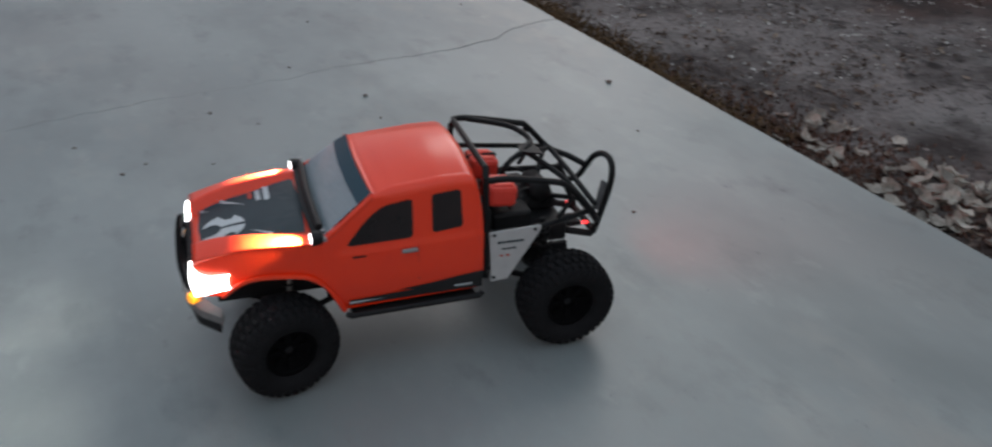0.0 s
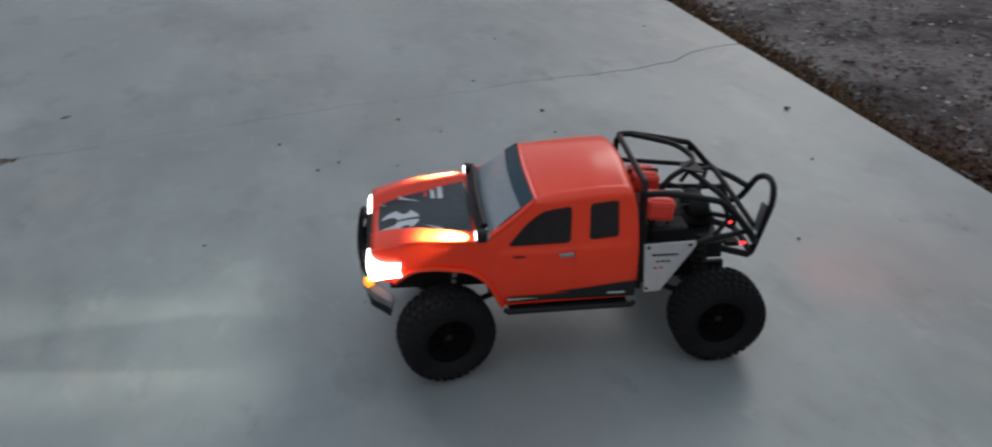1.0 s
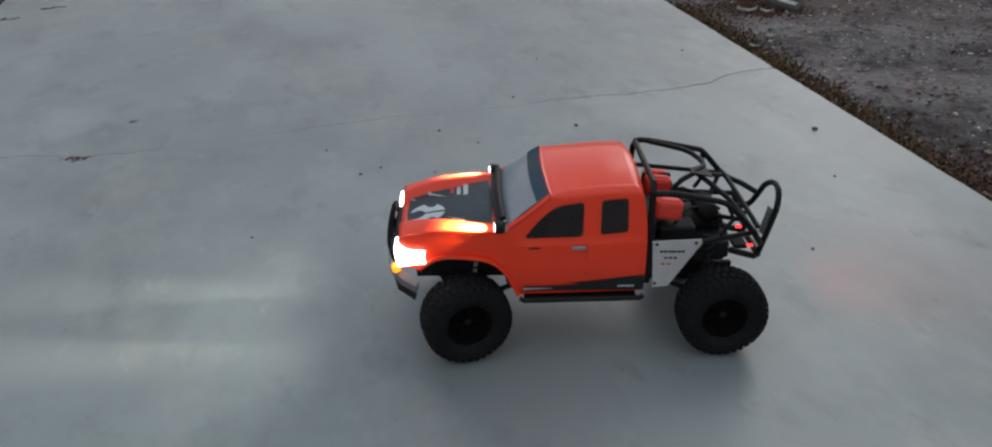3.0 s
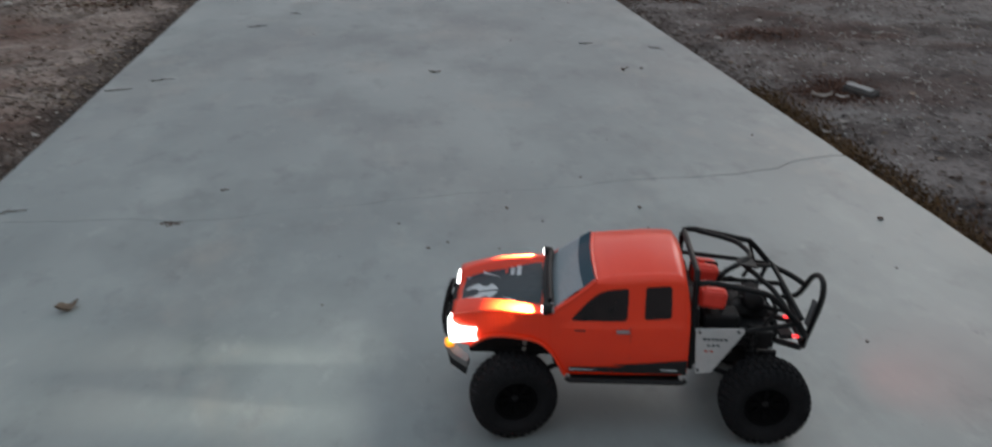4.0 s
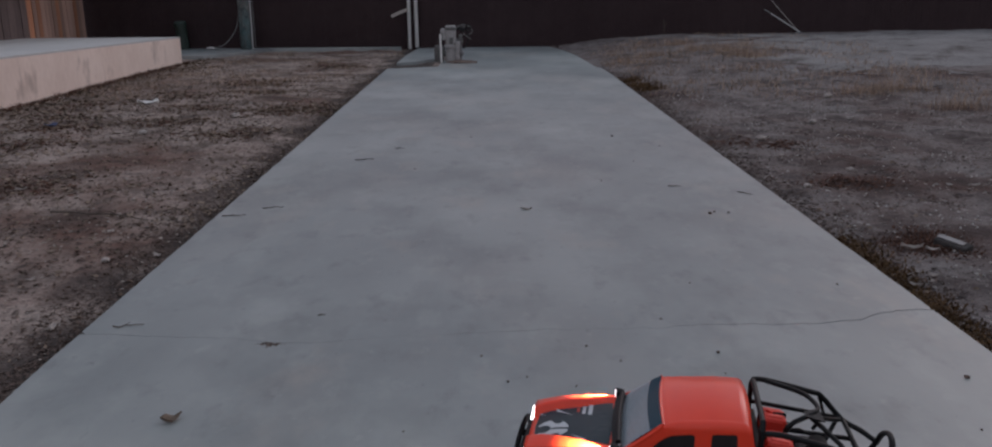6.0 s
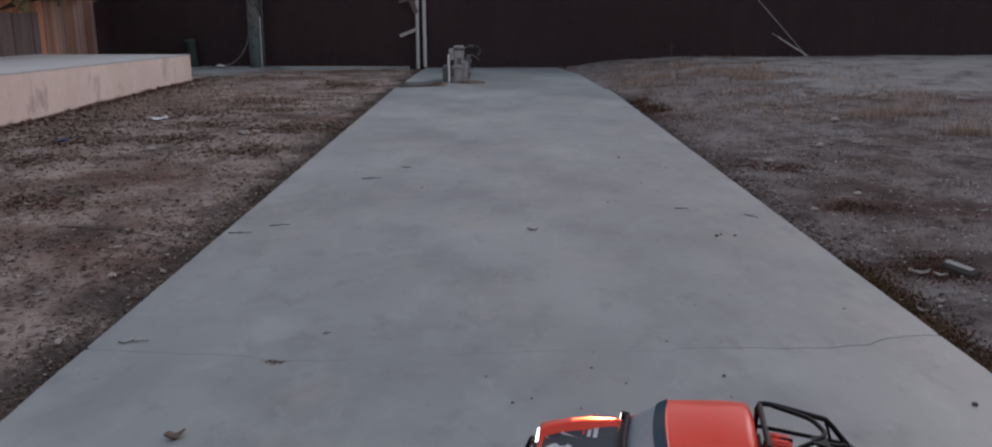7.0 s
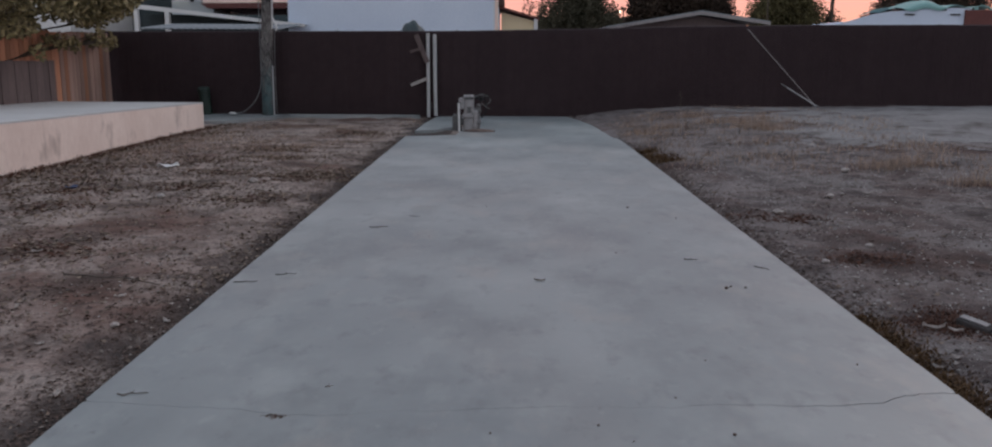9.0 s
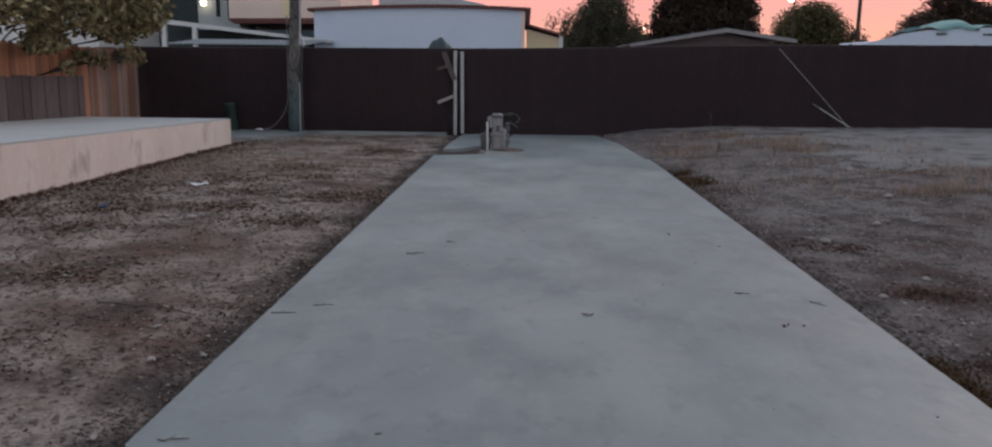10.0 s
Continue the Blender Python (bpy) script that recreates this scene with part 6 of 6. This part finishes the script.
# tree that leans over the cedar fence
tree((-9.0, 14.6, 0), 3.6, [((0.9, 0.2, 2.55), (0.75, 1.2, 0.45)), ((1.3, -1.4, 2.35), (0.7, 1.0, 0.45)), ((0.3, 0.5, 3.3), (1.2, 1.5, 0.7)), ((1.5, 1.2, 2.45), (0.75, 0.9, 0.42)), ((1.1, 2.1, 2.5), (0.6, 0.7, 0.4)),
                            ((1.3, 1.9, 1.80), (0.34, 0.30, 0.14)), ((1.0, 0.0, 1.75), (0.3, 0.5, 0.25)), ((0.2, -2.4, 2.7), (1.0, 1.0, 0.7)), ((1.5, -0.3, 2.15), (0.55, 1.6, 0.32)), ((1.6, 1.6, 2.2), (0.5, 1.3, 0.3)), ((1.5, 2.9, 2.45), (0.40, 0.5, 0.36)), ((1.2, -2.6, 2.1), (0.7, 1.1, 0.4)), ((1.3, 2.4, 1.44), (0.22, 0.28, 0.15)), ((1.25, -0.7, 1.62), (0.30, 0.45, 0.20)), ((1.2, 0.9, 1.44), (0.26, 0.36, 0.12)), ((0.95, 2.9, 1.50), (0.22, 0.30, 0.20)), ((1.45, -0.3, 1.24), (0.12, 0.18, 0.17)), ((1.2, 1.3, 1.36), (0.16, 0.2, 0.12)), ((1.4, 2.3, 2.05), (0.42, 0.70, 0.26)), ((1.4, 1.0, 1.98), (0.42, 0.75, 0.24))],
     16500, 0.064, LEAF_OLIVE, "leafy olive-green tree overhanging the cedar fence", 0.12, 3, limb=0.13)
# far trees
tree((4.3, 55, 0), 6.6, [((-0.6, 0, 3.6), (1.5, 1.4, 1.7)), ((0.9, 0, 3.1), (1.6, 1.4, 1.6)), ((0.2, 0, 4.9), (1.5, 1.3, 1.2)), ((-1.5, 0, 2.6), (1.0, 1.0, 1.2)), ((1.7, 0, 2.4), (0.9, 1, 1.0)), ((0.4, 0, 5.8), (0.9, 0.8, 0.8)), ((0.2, 0, 2.2), (2.0, 1.2, 0.7))] + [((2.35 * math.cos(a), 1.2 * math.sin(a), 2.9 + 0.5 * math.sin(3 * a)), (0.28, 0.28, 1.35)) for a in [0.45 * k for k in range(14)]] + [((-2.5, 0.2, 2.3), (0.5, 0.5, 0.9)), ((-3.0, 0.1, 1.9), (0.35, 0.4, 0.6))], 46000, 0.085, LEAF_WILLOW,
     "soft dark green tree with drooping foliage", 0.2, 5, 0.8)
tree((10.9, 58, 0), 8.5, [((-1.8, 0, 4.2), (1.5, 1.3, 0.8)), ((0.6, 0, 4.7), (1.9, 1.4, 1.0)), ((2.4, 0, 4.0), (1.3, 1.2, 0.7)), ((-0.6, 0, 6.0), (1.9, 1.3, 1.0)), ((1.6, 0, 6.3), (1.6, 1.3, 0.9)), ((-2.8, 0, 3.2), (1.2, 1, 0.5)), ((3.3, 0, 2.9), (1.1, 1, 0.45)), ((0.2, 0, 3.1), (1.5, 1, 0.6)), ((0, 0, 7.4), (1.6, 1.2, 0.9)), ((1.7, 0, 3.4), (1.3, 1, 1.0)), ((-3.7, 0, 2.9), (1.2, 1, 0.6)), ((-1.6, 0, 5.2), (1.5, 1, 0.9)), ((2.3, 0, 5.2), (1.3, 1, 1.0)), ((1.9, 0, 2.5), (1.3, 1, 0.7))],
     62000, 0.115, LEAF_DARK, "tall dark tree with layered airy branches", 0.24, 8, 0.3, 0.35, 4)
tree((15.9, 52, 0), 5.6, [((-0.9, 0, 3.5), (1.3, 1.3, 1.3)), ((0.9, 0, 3.3), (1.4, 1.3, 1.4)), ((0.1, 0, 4.3), (1.4, 1.3, 1.0)), ((-1.6, 0, 2.4), (0.8, 0.8, 0.8)), ((1.9, 0, 2.3), (0.8, 0.8, 0.9))], 32000, 0.075, LEAF_GREEN, "rounded green tree behind the fence", 0.18, 12, 0, 0.3)
tree((24.6, 54, 0), 6.4, [((-1.3, 0, 3.9), (1.5, 1.3, 1.1)), ((0.8, 0, 4.4), (1.7, 1.3, 1.2)), ((2.4, 0, 4.4), (1.5, 1.2, 1.0)), ((0, 0, 5.5), (1.4, 1.1, 0.9)), ((-2.9, 0, 3.0), (0.8, 0.8, 0.8)), ((1, 0, 3.0), (2.2, 1, 0.8))], 26000, 0.09, LEAF_DARK, "dense dark tree behind a tarpaulin-covered roof", 0.2, 15)
tree((1.4, 60, 0), 5.2, [((-0.3, 0, 3.3), (1.0, 0.8, 0.9)), ((0.7, 0, 3.0), (0.9, 0.8, 0.8)), ((0.1, 0, 4.3), (0.8, 0.7, 0.7)), ((1.2, 0, 4.6), (0.9, 0.8, 0.8))], 700, 0.07, LEAF_DARK, "nearly bare tree with fine twigs", 0.10, 18, 0, 0.3, 16)
tree((19.8, 62, 0), 5.0, [((-0.6, 0, 3.0), (1.2, 1.0, 0.7)), ((0.7, 0, 2.8), (1.2, 1.0, 0.7)), ((2.3, 0, 3.4), (0.9, 0.8, 1.0))], 1500, 0.12, LEAF_DARK, "low thin tree in the distance", 0.12, 21, 0, 0.3, 6)
hedge_v, hedge_f = leaf_cloud([((x, 66 + 3 * math.sin(x), 1.4 + 0.5 * math.sin(x * 1.3)), (3.0, 1.5, 1.7)) for x in range(-30, 60, 4)], 9000, 0.22, 31)
tagged(raw("far_hedge", hedge_v, hedge_f, LEAF_DARK), "distant dark hedge and shrubs", "hedge", kind="stuff")


# ---- neighbouring buildings beyond the fence ----
def clad(x0, x1, y, z0, z1f, step, t, material, parent):
    """Lapped horizontal boards; z1f(x) is the top line."""
    z = z0
    xs = [x0 + (x1 - x0) * k / 8 for k in range(9)]
    while z < max(z1f(x) for x in xs):
        bm = bmesh.new()
        row = []
        for x in xs:
            za, zb = min(z, z1f(x)), min(z + step, z1f(x))
            row.append((bm.verts.new((x, y - t, za)), bm.verts.new((x, y, zb)), bm.verts.new((x, y + 0.012, za))))
        for p, q in zip(row, row[1:]):
            bm.faces.new((p[0], q[0], q[1], p[1]))
            bm.faces.new((p[2], q[2], q[0], p[0]))
        part("board", bm, material, parent)
        z += step


home = thing("mobile_home", pose(0, 0, 0), "long white mobile home with a dark red roof edge", "mobile home")
home_top = lambda x: 2.72 + 0.155 * math.sin(math.pi * min(1, max(0, (x + 6.6) / 8.2)))
clad(-5.9, -0.32, 24.0, 0.2, home_top, 0.30, 0.003, SIDING, home)
part("body", boxed((-5.89, 24.02, 0.0), (-0.33, 36.0, 2.70), 0.02), SIDING, home)
part("corner_trim", boxed((-0.40, 23.97, 0.2), (-0.30, 24.10, 2.80), 0.004), BEIGE, home, "sunlit beige corner trim")
bm = bmesh.new()
rows = []
for k in range(25):
    x = -6.05 + 5.9 * k / 24
    z = home_top(x)
    rows.append([bm.verts.new((x, yy, zz)) for yy, zz in ((23.90, z), (23.90, z + 0.075), (30.0, z + 0.30), (36.2, z + 0.07), (36.2, z))])
for a, b in zip(rows, rows[1:]):
    for k in range(4):
        bm.faces.new((a[k], b[k], b[k + 1], a[k + 1]))
    bm.faces.new((a[4], b[4], b[0], a[0]))
bm.faces.new(rows[0])
bm.faces.new(rows[-1])
part("roof", bm, RED_TRIM, home)

house = thing("house", pose(0, 0, 0), "beige two-storey house with dark red eaves and lit porch lamp", "house")
clad(-10.15, -6.4, 29.9, 2.86, lambda x: 5.6, 0.3, 0.01, BEIGE, house)
part("upper_storey", boxed((-10.14, 29.92, 2.86), (-6.4, 36, 5.6), 0.02), BEIGE, house)
part("eave", plate_of([(-10.2, 2.84), (-6.4, 2.90), (-6.4, 2.70), (-10.0, 2.69)], lambda x, z: (x, 29.84, z), (0, 2.2, 0)), RED_TRIM, house, "dark red eave")
# shade below the eave, drawn as a plate in the fence's dark brown
part("porch_screen", plate_of([(-9.75, 2.69), (-6.4, 2.70), (-6.4, 2.36), (-8.2, 2.38), (-9.0, 2.52)], lambda x, z: (x, 30.3, z), (0, 0.05, 0)), SLAT, house, "added dark plate for the shade under the eave")
part("lower_wall", boxed((-9.9, 32.0, 0.0), (-6.4, 35.8, 2.84), 0.02), BEIGE, house)
for x in (-8.95, -8.2, -7.6):
    part("porch_post", boxed((x, 30.05, 0), (x + 0.10, 30.15, 2.45), 0.01), RED_TRIM, house)
part("side_wall", boxed((-11.6, 31.0, 0), (-10.15, 36, 5.2), 0.02), GREY_WALL, house, "blue-grey wall")
for x in (-10.95, -10.55):
    w_ = part("window", boxed((x, 30.96, 2.95), (x + 0.13, 31.02, 3.9), 0.005), BLACK, house)
    part("frame", boxed((x - 0.02, 30.97, 2.93), (x + 0.15, 30.995, 2.96)), GREY_WALL, w_)
# thin yellow panel paints an orange-yellow glow on the upper wall
part("yellow_wall", boxed((-8.35, 29.86, 2.92), (-7.9, 29.89, 3.6)), YELLOW_WALL, house)
lampw = part("wall_lamp", lathed([(0.0, -0.10), (0.07, -0.08), (0.10, 0.0), (0.07, 0.08), (0.0, 0.10)], 12, pose(-11.32, 30.8, 3.40)), WARM_BULB, house, "lit round porch lamp", smooth=True)
part("bracket", tubed([(-11.32, 31.02, 3.46), (-11.32, 30.8, 3.46)], 0.02, 6), BLACK, lampw)
part("dark_gable", boxed((-14.5, 31.5, 0), (-11.62, 36, 4.6), 0.02), DEEP_GREEN, house)
part("back_roof", plate_of([(-6.4, 2.6), (-2.0, 2.95), (-2.0, 3.3), (-3.2, 3.55), (-6.4, 3.5)], lambda x, z: (x, 37.5, z + 0.6), (0, 2, 0)), GREY_WALL, house)

carport = thing("carport", pose(0, 0, 0), "white open carport with a slanting fascia beam", "carport")
part("fascia", plate_of([(-11.4, 2.52), (-11.4, 2.64), (-9.9, 2.50), (-5.4, 2.0), (-5.4, 1.92), (-9.9, 2.38)], lambda x, z: (x, 23.7, z), (0, 0.06, 0)), WHITE_PAINT, carport)
part("roof", plate_of([(-11.4, 2.60), (-5.4, 1.97), (-5.4, 1.99), (-11.4, 2.63)], lambda x, z: (x, 23.76, z), (0, 5, 0)), ROOF_GREY, carport)
# added dark panel: the carport's inner shade put into its colour
part("back_panel", boxed((-11.6, 28.5, 0), (-6.3, 28.6, 2.42), 0.01), DEEP_GREEN, carport, "added dark panel for the shade inside the carport")
for x, z in ((-9.84, 2.40), (-9.02, 2.30)):
    part("post", boxed((x - 0.06, 23.68, 0), (x + 0.06, 23.8, z), 0.008), WHITE_PAINT, carport)
shed = thing("low_shed", pose(0, 0, 0), "low shed with a grey ribbed metal roof", "shed")
part("wall", boxed((-8.5, 21.4, 0), (-5.7, 23.2, 1.74), 0.01), GREY_WALL, shed)
part("roof", sheet(44, 2, lambda u, v: (-8.75 + 3.35 * u, 21.2 + 2.2 * v, 1.79 + 0.17 * v + 0.012 * math.cos(u * 44 * math.pi)), 0.02), ROOF_GREY, shed)

booth = thing("small_outbuilding", pose(0, 0, 0), "small yellow outbuilding lit below a dark roof edge", "outbuilding")
clad(-0.25, 0.85, 30.0, 0.0, lambda x: 2.62 - 0.27 * (x + 0.25), 0.18, 0.01, YELLOW_WALL, booth)
part("body", boxed((-0.24, 30.02, 0), (0.84, 33, 2.30), 0.01), YELLOW_WALL, booth)
part("roof", plate_of([(-0.4, 2.74), (1.0, 2.36), (1.0, 2.43), (-0.4, 2.82)], lambda x, z: (x, 29.8, z), (0, 3.4, 0)), RED_TRIM, booth)
part("post", boxed((0.82, 29.85, 0), (0.95, 29.97, 2.45), 0.008), WHITE_PAINT, booth)

gable = thing("far_house", pose(0, 0, 0), "distant low house with pale gable fascia boards", "house")
part("wall", plate_of([(4.9, 0), (11.0, 0), (11.0, 2.45), (8.45, 2.95), (4.9, 2.45)], lambda x, z: (x, 40, z), (0, 8, 0)), GREY_BOARD, gable)
part("fascia", plate_of([(4.3, 2.30), (8.45, 2.98), (11.5, 2.55), (11.5, 2.68), (8.45, 3.12), (4.3, 2.42)], lambda x, z: (x, 39.6, z), (0, 0.08, 0)), WIRE_STEEL, gable)
part("roof", plate_of([(4.3, 2.42), (8.45, 3.12), (11.5, 2.68), (11.5, 2.72), (8.45, 3.17), (4.3, 2.46)], lambda x, z: (x, 39.68, z), (0, 9, 0)), ROOF_GREY, gable)

van = thing("covered_trailer", pose(0, 0, 0), "large white trailer with a torn teal tarpaulin on top", "trailer")
van_top = lambda x: 2.05 + 0.46 * smooth01(8.8, 11.0, x) + 0.10 * smooth01(11, 12.5, x)
clad(8.75, 13.2, 26.0, 0.5, van_top, 0.7, 0.008, SIDING, van)
part("body", boxed((9.4, 26.02, 0.45), (13.2, 28.4, 2.20), 0.08), SIDING, van)
part("cargo_door", boxed((13.0, 25.93, 0.5), (14.6, 25.985, 2.55), 0.01), RED_TRIM, van, "dark red rear panel")
for x, z in ((11.3, 2.42), (12.2, 2.55), (12.6, 2.42)):
    part("vent", boxed((x, 25.96, z - 0.02), (x + 0.28, 25.985, z + 0.02), 0.003), BLACK, van)
for x in (10.0, 12.4):
    part("wheel", lathed([(0.14, -0.1), (0.32, -0.1), (0.34, -0.05), (0.34, 0.05), (0.32, 0.1), (0.14, 0.1)], 18, pose(x, 26.15, 0.34, 90, 0, 0)), RUBBER, van)
part("frame", boxed((9.2, 26.1, 0.34), (13.3, 28.2, 0.5), 0.01), BLACK, van)


def tarp(u, v):
    x = 10.85 + 3.0 * u
    top = 2.60 + 0.09 * math.sin(math.pi * min(1, u * 1.05)) + 0.15 * math.exp(-((x - 11.9) / 0.35) ** 2) + 0.02 * math.sin(u * 31 + v * 5)
    edge = van_top(x) + 0.01 + 0.05 * math.sin(u * 23) + 0.04 * math.sin(u * 9 + 1)
    t = min(1, v / 0.3)
    return (x, 25.95 + 2.3 * max(0, v - 0.12), edge + (top - edge) * math.sin(t * math.pi / 2) - 0.2 * max(0, v - 0.6))


part("tarpaulin", sheet(60, 14, tarp, 0.012), TEAL, van, "torn teal tarpaulin")

pile = part("tarp_heap", sheet(24, 12, lambda u, v: (-2.40 + 0.62 * u, 19.0 + 0.5 * v, 1.60 + 0.33 * math.sin(math.pi * u) ** 0.9 * (0.2 + 0.8 * math.sin(math.pi * v)) + 0.02 * math.sin(u * 19 + v * 7)), 0.01), DEEP_GREEN)
tagged(pile, "dark teal tarpaulin heap showing above the fence", "tarpaulin")
stack = part("crate_stack", join(boxed((-2.38, 18.95, 0), (-1.80, 19.5, 0.8), 0.02), boxed((-2.36, 18.97, 0.805), (-1.83, 19.48, 1.63), 0.02)), DEEP_GREEN)
tagged(stack, "dark stacked crates behind the fence below a tarpaulin", "crate stack")

far_pole = thing("power_pole", pose(18.2, 51, 0), "thin dark power pole beyond the fence", "power pole")
part("shaft", tubed([(0, 0, 0), (0.05, 0, 9.0)], 0.12, 8, 1, 0.09), BARK, far_pole)
part("cross_arm", boxed((-0.9, -0.06, 8.1), (0.9, 0.06, 8.22), 0.01), BARK, far_pole)
for x, y, z, r, h in ((12.70, 45.0, 4.80, 0.13, 0.0), (6.2, 50.0, 3.55, 0.045, 0.0)):
    st = thing("street_lamp", pose(x, y, 0), "distant lit street lamp on a thin post", "street lamp")
    part("post", tubed([(0.2, 0.1, 0), (0.2, 0.1, z + 0.1), (0.0, 0.0, z + r)], 0.04, 6, 2), BARK, st)
    part("bulb", lathed([(0.0, -r), (r * 0.7, -r * 0.7), (r, 0), (r * 0.7, r * 0.7), (0.0, r)], 12, pose(0, 0, z)), WARM_BULB, st, "warm glowing bulb", smooth=True)

pale = thing("pale_house", pose(0, 0, 0), "pale grey house half hidden behind overhanging foliage", "house")
clad(-24, -13.2, 27.0, 0.0, lambda x: 4.6, 0.25, 0.01, WHITE_PAINT, pale)
part("body", boxed((-24, 27.02, 0), (-13.2, 36, 4.6), 0.02), WHITE_PAINT, pale)
part("roof", plate_of([(-24.5, 4.6), (-12.8, 4.6), (-18.6, 6.6)], lambda x, z: (x, 26.6, z), (0, 10, 0)), ROOF_GREY, pale)
for x in (-21, -18.2, -15.4):
    win = part("window", boxed((x, 26.95, 1.2), (x + 1.1, 26.985, 2.5), 0.01), BLACK, pale)
    part("sill", boxed((x - 0.06, 26.90, 1.13), (x + 1.16, 26.98, 1.19), 0.005), WHITE_PAINT, win)
